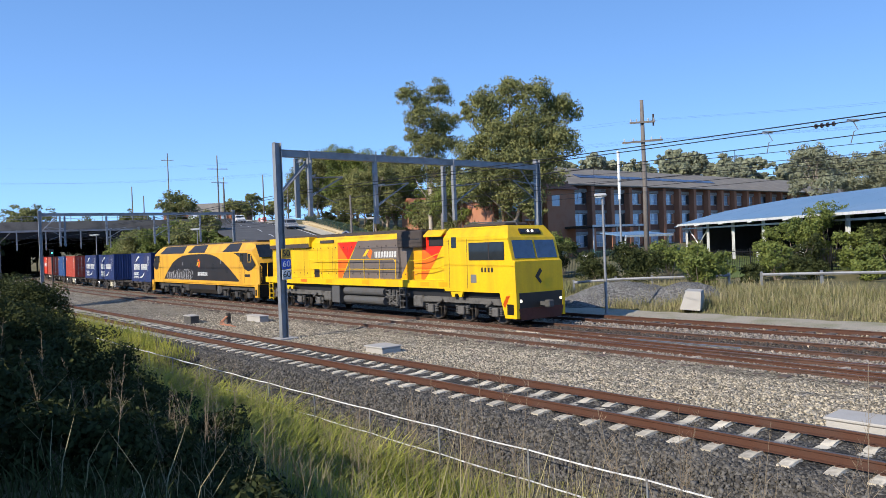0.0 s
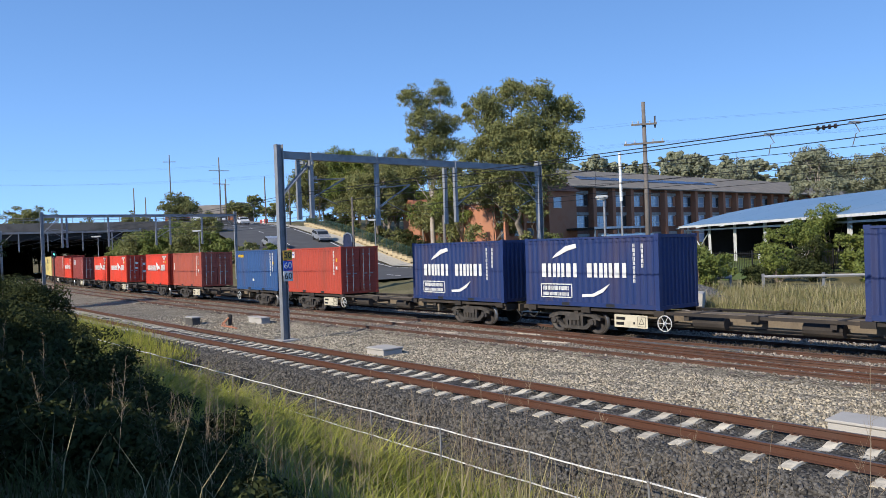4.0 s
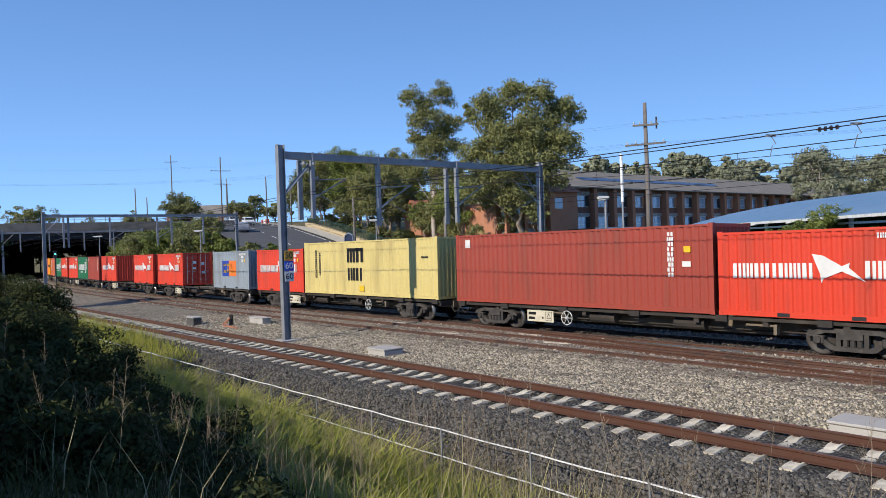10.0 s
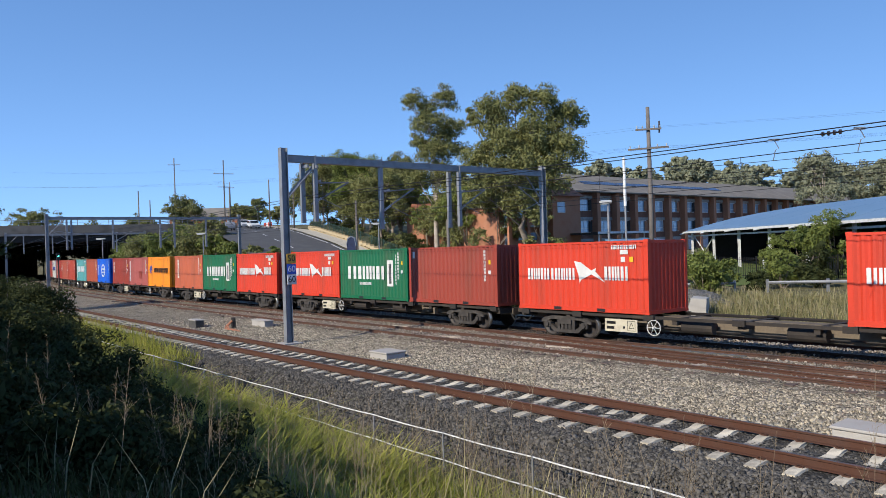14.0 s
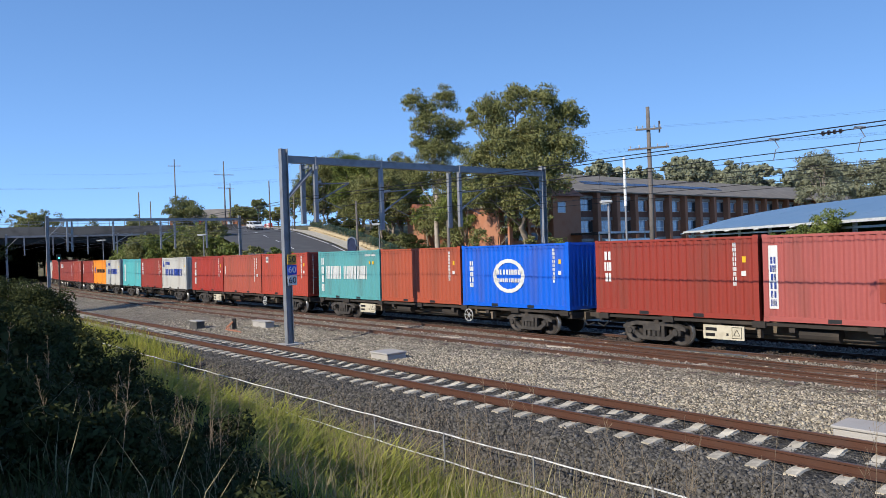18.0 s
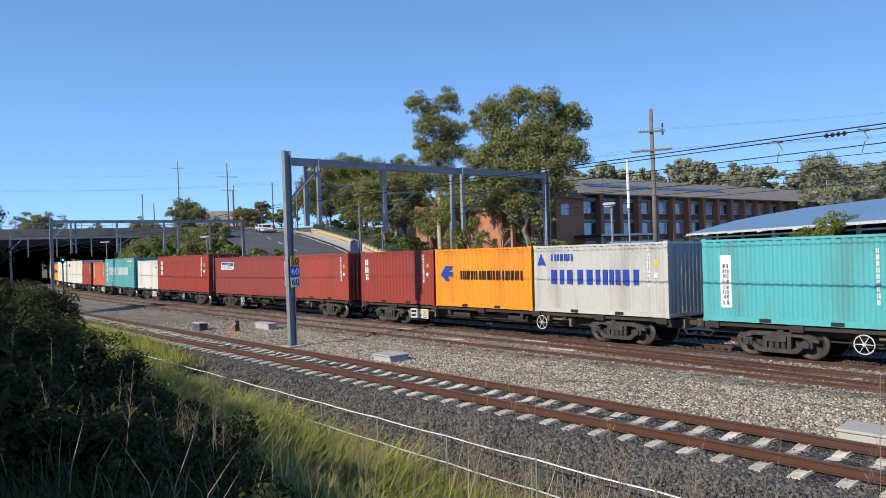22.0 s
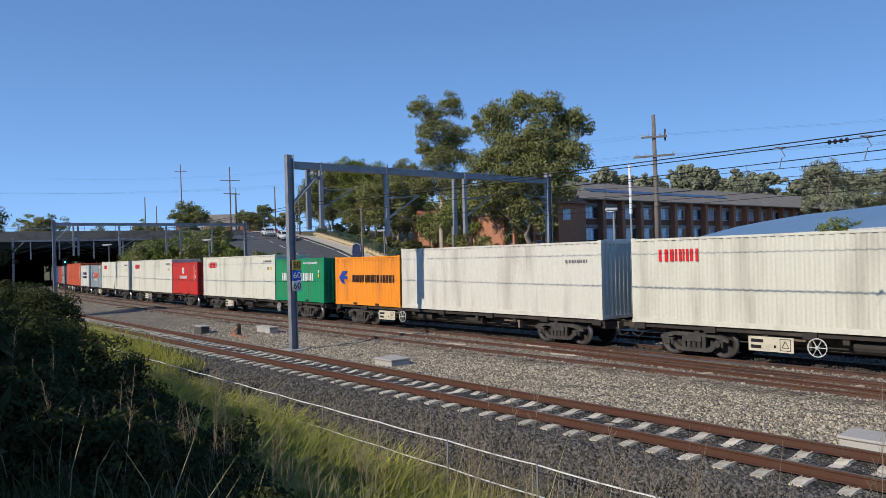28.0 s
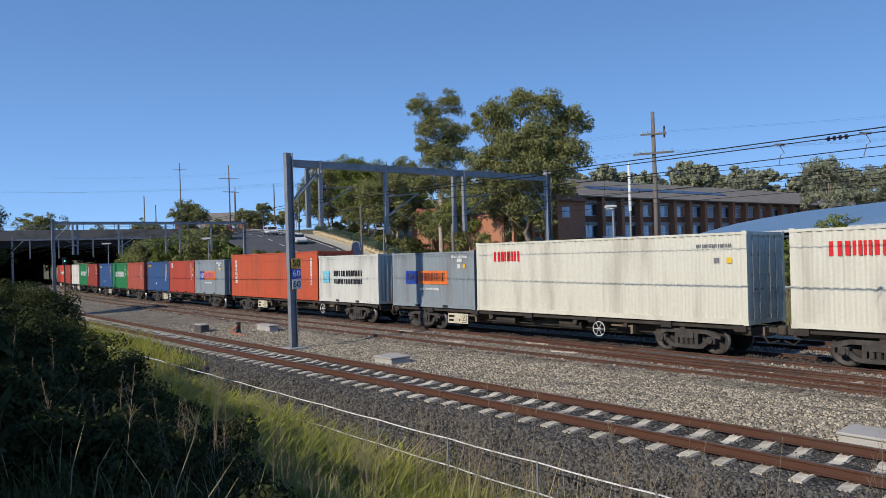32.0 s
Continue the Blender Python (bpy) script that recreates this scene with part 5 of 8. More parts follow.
def six_wheel_bogie(parent, x, axles, col):
    L = axles[-1] - axles[0]
    bo = part("bogie", boxes_mesh("bogie_frame", (axles[0] - 0.75, axles[-1] + 0.75, -0.75, 0.75, 0.62, 0.9)), col, parent, m=pose(x, 0, 0))
    for sg in (-1, 1):
        bm = B()
        prism(bm, [(axles[0] - 0.95, 0.95), (axles[0] - 0.95, 0.80), (axles[0] + 0.45, 0.84), (axles[-1] - 0.45, 0.84), (axles[-1] + 0.95, 0.80), (axles[-1] + 0.95, 0.95), (axles[-1] + 0.3, 1.08), (axles[0] - 0.3, 1.08)], sg * 1.05, sg * 1.2)
        fr = part("side_frame", bm, col, bo)
        for a in axles:
            part("wheel", cached(("lwheel",), loco_wheel), M_WHEEL, bo, m=pose(a, sg * 0.76, 0.5, 0, 0, 0 if sg < 0 else 180))
            bm = B()
            soft_box(bm, a - 0.2, a + 0.2, min(sg * 1.02, sg * 1.3), max(sg * 1.02, sg * 1.3), 0.34, 0.72, 0.04)
            part("axle_box", bm, col, bo)
            for e in (-0.33, 0.33):
                bm = B()
                for k in range(5):
                    tube(bm, [(a + e, sg * 1.16, 0.40 + 0.075 * k), (a + e, sg * 1.16, 0.44 + 0.075 * k)], 0.10, 8)
                part("spring", bm, col, bo)
        for a in (axles[0] + 0.5, axles[-1] - 0.5):
            bm = B()
            tube(bm, [(a, sg * 1.26, 0.75), (a + 0.35, sg * 1.26, 0.95)], 0.05, 6)
            part("damper", bm, col, bo)
    for e, a in ((-1, axles[0]), (1, axles[-1])):
        bm = B()
        soft_box(bm, a + e * 0.95 - 0.35, a + e * 0.95 + 0.35, -1.28, -0.95, 0.55, 1.08, 0.06)
        part("sand_box", bm, col, bo)


def loco_wheel():
    bm = B()
    lathe(bm, [(0.1, -0.10), (0.12, -0.05), (0.40, -0.03), (0.43, -0.07), (0.49, -0.07), (0.50, 0.04), (0.53, 0.06), (0.52, 0.075), (0.1, 0.075)], 22)
    return mesh_of(bm, "wheel", True)


def rail_line(parent, pts, r=0.02, name="handrail", col=None):
    for sg in (-1, 1):
        bm = B()
        tube(bm, [(x, sg * y, z) for x, y, z in pts], r, 6)
        part(name, bm, col or Y_PAINT, parent)


def loft(bm, rings):
    rs_ = [[bm.verts.new(p) for p in ring] for ring in rings]
    n = len(rs_[0])
    for u, v in zip(rs_[:-1], rs_[1:]):
        for k in range(n):
            bm.faces.new((u[k], u[(k + 1) % n], v[(k + 1) % n], v[k]))
    bm.faces.new(rs_[0][::-1])
    bm.faces.new(rs_[-1])


def loco_a():
    l = thing("diesel_locomotive", "yellow hood diesel locomotive with grey, red and orange side fields", "locomotive", group="locomotives of the train")
    part("underframe", boxes_mesh("underframe", (-11.0, 10.2, -1.1, 1.1, 0.95, 1.45)), M_BLACK, l)
    part("walkway", boxes_mesh("walkway", (-11.1, 6.1, -1.46, 1.46, 1.46, 1.80)), Y_PAINT, l, "yellow walkway and sill")
    panel("sill_patch", [(-6.7, 1.56), (-6.0, 1.56), (-6.0, 1.72), (-6.7, 1.72)], 1.461, L_ORANGE, l)
    bm = B()
    box(bm, -10.7, 6.1, -1.15, 1.15, 1.8, 4.05)
    bmesh.ops.bevel(bm, geom=[e for e in bm.edges if abs(e.verts[0].co.z - 4.05) < 0.01 and abs(e.verts[1].co.z - 4.05) < 0.01 and abs(e.verts[0].co.x - e.verts[1].co.x) > 1], offset=0.28, segments=1, affect="EDGES")
    part("hood", bm, Y_PAINT, l)
    part("roof_deck", boxes_mesh("roof_deck", (-10.6, 2.5, -0.8, 0.8, 4.05, 4.22)), M_GRIMY, l, "grimy dark roof")
    bm = B()
    prism(bm, [(-10.75, 3.55), (-5.9, 3.55), (-5.9, 4.1), (-10.75, 4.1)], -1.3, 1.3)
    part("rear_vent_housing", bm, Y_PAINT, l)
    panel("rear_vent", [(-10.7, 3.5), (-5.95, 3.5), (-6.0, 3.75), (-10.7, 3.72)], 1.301, M_GRIMY, l, 0.02, "sooty rear vent")
    panel("hatch", [(-5.65, 1.82), (-5.1, 1.82), (-5.1, 2.3), (-5.65, 2.3)], 1.151, L_BLACK, l)
    Y0 = 1.151
    panel("red_field", [(-3.14, 3.72), (-1.2, 3.72), (-2.1, 2.75)], Y0, L_RED, l)
    panel("orange_field", [(-3.14, 3.72), (-2.1, 2.75), (-2.75, 1.82), (-3.14, 1.82)], Y0, L_ORANGE, l)
    panel("grey_field", [(-1.17, 3.76), (2.6, 3.76), (3.55, 3.3), (2.45, 1.82), (-2.72, 1.82)], Y0, L_GREY, l, label="grey side field")
    panel("red_field", [(4.2, 3.3), (4.6, 3.9), (6.05, 3.9), (5.2, 2.75)], Y0, L_RED, l)
    panel("orange_field", [(4.2, 3.3), (5.2, 2.75), (4.35, 1.82), (4.1, 1.82)], Y0, L_ORANGE, l)
    for i in range(9):
        x = -9.9 + 1.55 * i
        panel("door_seam", [(x, 1.9), (x + 0.02, 1.9), (x + 0.02, 3.45), (x, 3.45)], Y0 + 0.006, M_GRIMY, l, 0.003)
    for sg in (-1, 1):
        bm = B()
        soft_box(bm, 2.62, 4.5, min(sg * 1.0, sg * 1.45), max(sg * 1.0, sg * 1.45), 3.32, 4.12, 0.05)
        r = part("radiator", bm, M_GRIMY, l, "dark radiator box")
        part("grille", boxes_mesh("grille", (2.75, 4.35, min(sg * 1.452, sg * 1.46), max(sg * 1.452, sg * 1.46), 3.68, 3.74)), L_BLACK, r)
        bm = B()
        prism(bm, [(1.1, 4.1), (1.4, 3.85), (1.4, 3.78), (1.05, 4.02)] if sg < 0 else [(1.1, 4.1), (1.05, 4.02), (1.4, 3.78), (1.4, 3.85)], 4.6, 5.9, "x")
        o = part("flap", bm, Y_PAINT, l)
        if sg < 0:
            o.matrix_basis = Matrix.Diagonal((1, -1, 1, 1))
    # side logo and lettering as plain shapes
    panel("emblem", [(-0.75, 2.95), (-0.35, 3.3), (-0.1, 3.3), (-0.5, 2.95)], Y0 + 0.006, C_YEL, l, far=False)
    panel("emblem", [(-0.3, 3.05), (0.0, 3.35), (0.15, 3.2), (-0.05, 2.8), (-0.25, 2.95)], Y0 + 0.006, L_ORANGE, l, far=False)
    for i in range(7):
        for o_ in (0.0, 0.13):
            x = 0.35 + 0.27 * i + o_
            panel("marking", [(x, 2.88), (x + 0.075, 2.88), (x + 0.075, 3.18), (x, 3.18)], Y0 + 0.006, C_WHITE, l, far=False)
    # cab
    sec = lambda x, zt, w, sh=0.42, zb=1.36: [(x, -w, zb), (x, -w, zt - sh), (x, -w * (1 - 0.6 * sh), zt), (x, w * (1 - 0.6 * sh), zt), (x, w, zt - sh), (x, w, zb)]
    bm = B()
    loft(bm, [sec(6.1, 4.12, 1.46), sec(9.75, 4.12, 1.46), sec(10.06, 3.62, 1.45, 0.05), sec(10.3, 2.7, 1.44, 0.04), sec(10.42, 2.64, 1.43, 0.05), sec(10.46, 1.37, 1.43, 0.0)])
    part("cab", bm, Y_PAINT, l)
    panel("cab_window", [(7.75, 2.7), (9.88, 2.7), (9.88, 3.45), (7.75, 3.45)], 1.462, M_GLASS, l, label="dark cab side window")
    panel("cab_window_bar", [(8.95, 2.7), (9.01, 2.7), (9.01, 3.45), (8.95, 3.45)], 1.469, L_BLACK, l)
    panel("cab_door_window", [(6.62, 3.25), (6.95, 3.25), (6.95, 3.72), (6.62, 3.72)], 1.462, M_GLASS, l)
    for x in (6.45, 7.62):
        panel("door_seam", [(x, 1.5), (x + 0.025, 1.5), (x + 0.025, 3.6), (x, 3.6)], 1.461, M_GRIMY, l, 0.004)
    for x in (8.5, 8.7, 8.9, 9.1):
        panel("number_bar", [(x, 2.2), (x + 0.11, 2.2), (x + 0.11, 2.4), (x, 2.4)], 1.462, L_BLACK, l)
    panel("amber_field", [(3.56, 3.3), (4.19, 3.3), (4.09, 1.83), (2.47, 1.83)], Y0, L_AMBER, l, label="deep amber side field")
    panel("intake_opening", [(4.72, 3.36), (5.85, 3.36), (5.85, 3.78), (4.72, 3.78)], Y0 + 0.007, L_BLACK, l, 0.01, "black air intake under a raised flap")
    panel("soot_streak", [(2.3, 3.72), (2.58, 3.72), (2.5, 3.1), (2.56, 2.6), (2.6, 1.86), (2.28, 1.86), (2.4, 2.5), (2.34, 3.0)], Y0 + 0.007, M_GRIMY, l, 0.003, "sooty streak below the radiator")
    panel("hood_hatch", [(-4.9, 3.72), (-3.5, 3.72), (-3.5, 3.88), (-4.9, 3.88)], Y0 + 0.002, M_GRIMY, l, 0.05)
    for x in (-9.4, -3.9, -0.4, 4.4, 5.7):
        panel("sill_patch", [(x, 1.54), (x + 0.6, 1.54), (x + 0.6, 1.74), (x, 1.74)], 1.461, L_AMBER, l)
    for i in range(18):
        for z in (2.02, 3.42):
            x = -9.6 + 0.78 * i
            panel("door_latch", [(x, z), (x + 0.07, z), (x + 0.07, z + 0.07), (x, z + 0.07)], Y0 + 0.008, M_GRIMY, l, 0.012, far=False)
    for x in (6.5, -8.4):
        for sg in (-1, 1):
            bm = B(); prism(bm, [(x, 1.34), (x + 0.8, 1.34), (x + 0.72, 1.12), (x + 0.55, 1.12), (x + 0.5, 1.26), (x + 0.3, 1.26), (x + 0.25, 1.12), (x + 0.08, 1.12)], min(sg * 1.36, sg * 1.45), max(sg * 1.36, sg * 1.45))
            part("jacking_pad", bm, Y_PAINT, l)
    bm = B(); soft_box(bm, 6.6, 9.2, -0.7, 0.7, 4.12, 4.27, 0.05)
    part("roof_cooler", bm, M_GRIMY, l, "dark flat cooler on the cab roof")
    rgp = random.Random(12)
    for i in range(16):
        x = 1.45 + rgp.uniform(0, 1.1)
        z = rgp.uniform(0.55, 1.3)
        bm = B(); tube(bm, [(x, -1.2, z), (x + rgp.uniform(-0.3, 0.3), -1.27, z + rgp.uniform(-0.2, 0.1)), (x + rgp.uniform(-0.4, 0.4), -1.22, z - rgp.uniform(0, 0.35))], rgp.uniform(0.02, 0.045), 5)
        part("pipe", bm, M_BOG, l)
    panel("step_plate", [(7.85, 1.75), (8.2, 1.75), (8.2, 2.1), (7.85, 2.1)], 1.462, C_GREY, l)
    for y0, y1 in ((-1.18, -0.06), (0.06, 1.18)):
        bm = B()
        vs = [bm.verts.new(p) for p in ((10.30, y0 * 1.08, 2.76), (10.30, y1 * 1.08, 2.76), (10.115, y1 * 1.06, 3.50), (10.115, y0 * 1.06, 3.50))]
        lo = [bm.verts.new((v.co.x - 0.03, v.co.y, v.co.z)) for v in vs]
        bm.faces.new(vs)
        bm.faces.new(lo[::-1])
        for i in range(4):
            bm.faces.new((lo[i], lo[(i + 1) % 4], vs[(i + 1) % 4], vs[i]))
        part("windscreen", bm, mat("tinted_windscreen", (0.03, 0.06, 0.12), 0.08, bump=0, spec=0.9), l, "blue-tinted windscreen")
    head = part("headlight_panel", boxes_mesh("headlight_panel", (-0.03, 0.03, -0.62, 0.62, -0.12, 0.12)), L_BLACK, l, m=pose(9.935, 0, 3.86, 0, -32, 0))
    m_hl = mat("headlight_glow", (1, 0.95, 0.8), 0.3, bump=0)
    m_hl.node_tree.nodes["Principled BSDF"].inputs["Emission Color"].default_value = (1, 0.92, 0.75, 1)
    m_hl.node_tree.nodes["Principled BSDF"].inputs["Emission Strength"].default_value = 2.5
    for y in (-0.12, 0.12):
        bm = B(); tube(bm, [(0.03, y, 0), (0.05, y, 0)], 0.055, 10)
        part("headlight", bm, m_hl, head, "lit headlight")
    for y in (-0.45, 0.45):
        bm = B(); soft_box(bm, 0.03, 0.05, y - 0.13, y + 0.13, -0.08, 0.08, 0.01)
        part("number_box", bm, M_GLASS, head)
    for y in (-1.2, 1.2):
        bm = B(); tube(bm, [(10.48, y, 1.05), (10.52, y, 1.05)], 0.055, 10)
        part("ditch_light", bm, m_hl, l, "lit ditch light")
    bm = B(); prism(bm, [(-0.3, 2.0), (0.0, 2.35), (0.12, 2.22), (-0.08, 1.98), (0.1, 1.78), (0.0, 1.7)], 10.462, 10.472, "x")
    part("emblem", bm, L_BLACK, l)
    part("nose_skirt", boxes_mesh("nose_skirt", (10.3, 10.5, -1.3, 1.3, 0.75, 1.365)), L_BLACK, l, "black nose front")
    for sg in (-1, 1):
        bm = B()
        prism(bm, [(9.55, 1.36), (10.5, 1.36), (10.52, 0.35), (9.85, 0.35)], min(sg * 1.3, sg * 1.46), max(sg * 1.3, sg * 1.46))
        part("step_side", bm, Y_PAINT, l)
        panel("warning_stripe", [(9.75, 0.9), (9.95, 1.25), (10.15, 1.25), (9.85, 0.75)], 1.461, L_ORANGE, l)
        panel("step_opening", [(9.98, 0.5), (10.35, 0.5), (10.35, 0.92), (9.98, 0.92)], 1.462, L_BLACK, l)
    bm = B(); prism(bm, [(-1.35, 0.75), (1.35, 0.75), (1.2, 0.28), (-1.2, 0.28)], 10.2, 10.52, "x")
    part("pilot", bm, mat("rusty_dark_red", (0.10, 0.035, 0.025), 0.85, var=0.3), l, "grimy red-brown pilot plate")
    part("coupler", cached(("cpl",), coupler_mesh), M_UNDER, l, m=pose(10.5, 0, 0.9))
    part("coupler", cached(("cpl",), coupler_mesh), M_UNDER, l, m=pose(-11.1, 0, 0.9, 0, 0, 180))
    # underneath
    six_wheel_bogie(l, 6.95, [-2.1, 0.0, 2.1], M_BOG)
    six_wheel_bogie(l, -7.2, [-2.1, 0.0, 2.1], M_BOG)
    part("fuel_tank", boxes_mesh("fuel_tank", (-3.4, 2.4, -0.95, 0.95, 0.42, 1.4)), L_BLACK, l)
    for sg in (-1, 1):
        for z in (1.16, 0.72):
            bm = B(); tube(bm, [(-2.25, sg * 1.22, z), (-2.15, sg * 1.22, z), (1.25, sg * 1.22, z), (1.35, sg * 1.22, z)], 0.2, 14)
            part("air_tank", bm, M_UNDER, l, "grey cylindrical air tank")
        bm = B(); soft_box(bm, -3.45, -2.7, min(sg * 0.96, sg * 1.4), max(sg * 0.96, sg * 1.4), 0.5, 1.4, 0.03)
        part("equipment_case", bm, M_UNDER, l)
        for x in (1.6, 1.9, 2.2):
            bm = B(); tube(bm, [(x, sg * 1.15, 0.55), (x, sg * 1.15, 1.3)], 0.09, 7)
            part("air_filter", bm, M_UNDER, l)
        for x in (2.75, -10.7):
            col_ = Y_PAINT if x < 0 else M_UNDER
            lad = part("ladder", boxes_mesh("ladder_rail", (x, x + 0.05, min(sg * 1.38, sg * 1.45), max(sg * 1.38, sg * 1.45), 0.42, 1.46)), col_, l)
            part("ladder_rail", boxes_mesh("ladder_rail", (x + 0.48, x + 0.53, min(sg * 1.38, sg * 1.45), max(sg * 1.38, sg * 1.45), 0.42, 1.46)), col_, lad)
            for z in (0.48, 0.78, 1.08, 1.36):
                part("rung", boxes_mesh("rung", (x + 0.05, x + 0.48, min(sg * 1.25, sg * 1.45), max(sg * 1.25, sg * 1.45), z, z + 0.04)), col_, lad)
    rail_line(l, [(-5.7, 1.42, 2.8), (2.3, 1.42, 2.8), (2.45, 1.42, 2.65), (2.45, 1.42, 1.8)])
    rail_line(l, [(-5.7, 1.42, 2.3), (2.45, 1.42, 2.3)])
    for i in range(7):
        x = -5.7 + 1.36 * i
        rail_line(l, [(x, 1.42, 1.78), (x, 1.42, 2.8)], 0.018, "stanchion")
    rail_line(l, [(3.5, 1.42, 1.8), (3.5, 1.42, 2.7), (4.7, 1.42, 2.75), (5.6, 1.42, 3.0), (6.1, 1.45, 3.0)])
    rail_line(l, [(3.8, 1.42, 1.8), (3.8, 1.42, 2.25), (5.0, 1.42, 2.28), (5.9, 1.42, 2.45)])
    rail_line(l, [(-10.9, 1.42, 1.8), (-10.9, 1.42, 2.7), (-10.75, 1.3, 2.7)])
    bm = B(); tube(bm, [(6.4, -0.3, 4.12), (6.6, -0.3, 4.35), (9.4, -0.25, 4.28), (9.5, -0.25, 4.12)], 0.03, 5)
    part("roof_conduit", bm, M_UNDER, l)
    for x in (7.6, 8.5):
        bm = B(); tube(bm, [(x, 0.3, 4.12), (x, 0.3, 4.3), (x + 0.4, 0.3, 4.32)], 0.06, 8)
        part("horn", bm, M_UNDER, l)
    return l


def loco_b():
    l = thing("diesel_locomotive", "amber-yellow streamlined diesel locomotive with black swoosh panels and graffiti", "locomotive", group="locomotives of the train")

    def sec(x, zt, w=1.46, sh=3.38, zb=1.22):
        s_ = min(sh, zt - 0.25)
        return [(x, -w, zb), (x, -w, s_), (x, -w * 0.72, zt - 0.05), (x, -w * 0.45, zt), (x, w * 0.45, zt), (x, w * 0.72, zt - 0.05), (x, w, s_), (x, w, zb)]
    bm = B()
    loft(bm, [sec(-10.1, 2.75, 1.28), sec(-9.95, 3.0, 1.38), sec(-9.35, 3.86, 1.46), sec(-8.4, 4.05), sec(8.5, 4.05), sec(9.5, 3.86, 1.46), sec(10.05, 3.0, 1.38), sec(10.22, 2.7, 1.28)])
    part("body", bm, Y_WARM, l)
    Y0 = 1.461
    arch = [(-7.2, 1.42), (-6.6, 1.85), (-5.9, 2.3), (-5.0, 2.75), (-4.0, 3.05), (-2.8, 3.25), (-1.1, 3.33), (1.2, 3.34), (2.6, 3.3), (3.8, 3.1), (4.9, 2.75), (5.8, 2.35), (6.7, 1.9), (7.5, 1.5), (7.4, 1.42)]
    panel("swoosh_panel", arch, Y0, L_BLACK, l, label="black curved side panel")
    panel("cab_patch", [(6.55, 3.36), (7.35, 3.33), (9.4, 3.3), (9.6, 2.95), (10.0, 2.55), (9.5, 2.22), (8.95, 2.12), (8.4, 2.25), (8.0, 2.65), (7.6, 3.05), (7.1, 3.25)], Y0, L_BLACK, l, 0.004)
    panel("cab_patch", [(-8.2, 3.3), (-9.3, 3.3), (-9.55, 2.95), (-9.9, 2.55), (-9.5, 2.25), (-9.0, 2.12), (-8.6, 2.3), (-8.35, 2.75)], Y0, L_BLACK, l, 0.004)
    for x0, x1 in ((7.75, 8.25), (8.95, 9.35), (-8.6, -8.25), (-9.45, -9.1)):
        panel("cab_window", [(x0, 2.75), (x1, 2.75), (x1, 3.25), (x0, 3.25)], Y0 + 0.006, M_GLASS, l)
    panel("cab_window_trim", [(8.9, 2.7), (9.4, 2.7), (9.4, 3.3), (8.9, 3.3)], Y0 + 0.0045, Y_WARM, l, 0.001)
    for x in (7.65, 8.35, -8.1, -8.7):
        panel("door_seam", [(x, 1.35), (x + 0.025, 1.35), (x + 0.025, 3.3), (x, 3.3)], Y0 + 0.002, M_GRIMY, l, 0.003)
    for x0, x1 in ((-7.9, -2.9), (-1.6, 1.4), (5.0, 7.3)):
        for sg in (-1, 1):
            bm = B()
            vs = [(x0 - 0.25, -1.43, 3.42), (x1 + 0.1, -1.43, 3.42), (x1 - 0.05, -1.06, 3.97), (x0 + 0.35, -1.06, 3.97)]
            a = [bm.verts.new((x, sg * -y, z)) for x, y, z in vs]
            b = [bm.verts.new((x, sg * (-y + 0.015), z + 0.012)) for x, y, z in vs]
            bm.faces.new(a)
            bm.faces.new(b[::-1])
            for i in range(4):
                bm.faces.new((a[i], a[(i + 1) % 4], b[(i + 1) % 4], b[i]))
            part("roof_vent", bm, L_BLACK, l, "black roof-side vent" if sg < 0 else "")
    part("roof_top", boxes_mesh("roof_top", (-8.6, 8.6, -0.62, 0.62, 4.05, 4.14)), M_GRIMY, l, "grimy brown roof")
    for sg in (1, -1):
        bm = B()
        pts = [(sg * 9.56, -1.2, 3.82), (sg * 9.56, 1.2, 3.82), (sg * 10.09, 1.2, 3.02), (sg * 10.09, -1.2, 3.02)]
        a = [bm.verts.new(p) for p in pts]
        b = [bm.verts.new((p[0] + sg * 0.02, p[1], p[2] + 0.02)) for p in pts]
        bm.faces.new(a)
        bm.faces.new(b[::-1])
        for i in range(4):
            bm.faces.new((a[i], a[(i + 1) % 4], b[(i + 1) % 4], b[i]))
        part("windscreen", bm, M_GLASS, l, "dark windscreen")
        part("cab_end", boxes_mesh("cab_end", (min(sg * 10.2, sg * 10.24), max(sg * 10.2, sg * 10.24), -1.22, 1.22, 1.3, 2.65)), L_BLACK, l, "black cab end")
        for e in (-1, 1):
            bm = B(); soft_box(bm, min(sg * 9.85, sg * 10.28), max(sg * 9.85, sg * 10.28), min(e * 1.3, e * 1.46), max(e * 1.3, e * 1.46), 0.42, 1.3, 0.03)
            part("step_side", bm, Y_WARM, l)
            panel("step_opening", [(sg * 9.95, 0.55), (sg * 10.18, 0.55), (sg * 10.18, 0.95), (sg * 9.95, 0.95)], 1.461, L_BLACK, l)
        part("buffer_plate", boxes_mesh("buffer_plate", (min(sg * 10.1, sg * 10.26), max(sg * 10.1, sg * 10.26), -1.3, 1.3, 0.5, 1.25)), L_BLACK, l)
        part("coupler", cached(("cpl",), coupler_mesh), M_UNDER, l, m=pose(sg * 10.2, 0, 0.9, 0, 0, 0 if sg > 0 else 180))
        rail_line(l, [(sg * 10.3, 1.2, 1.4), (sg * 10.4, 1.2, 1.6), (sg * 10.4, 1.2, 2.4), (sg * 10.25, 1.2, 2.5)], 0.018, "handrail", Y_WARM)
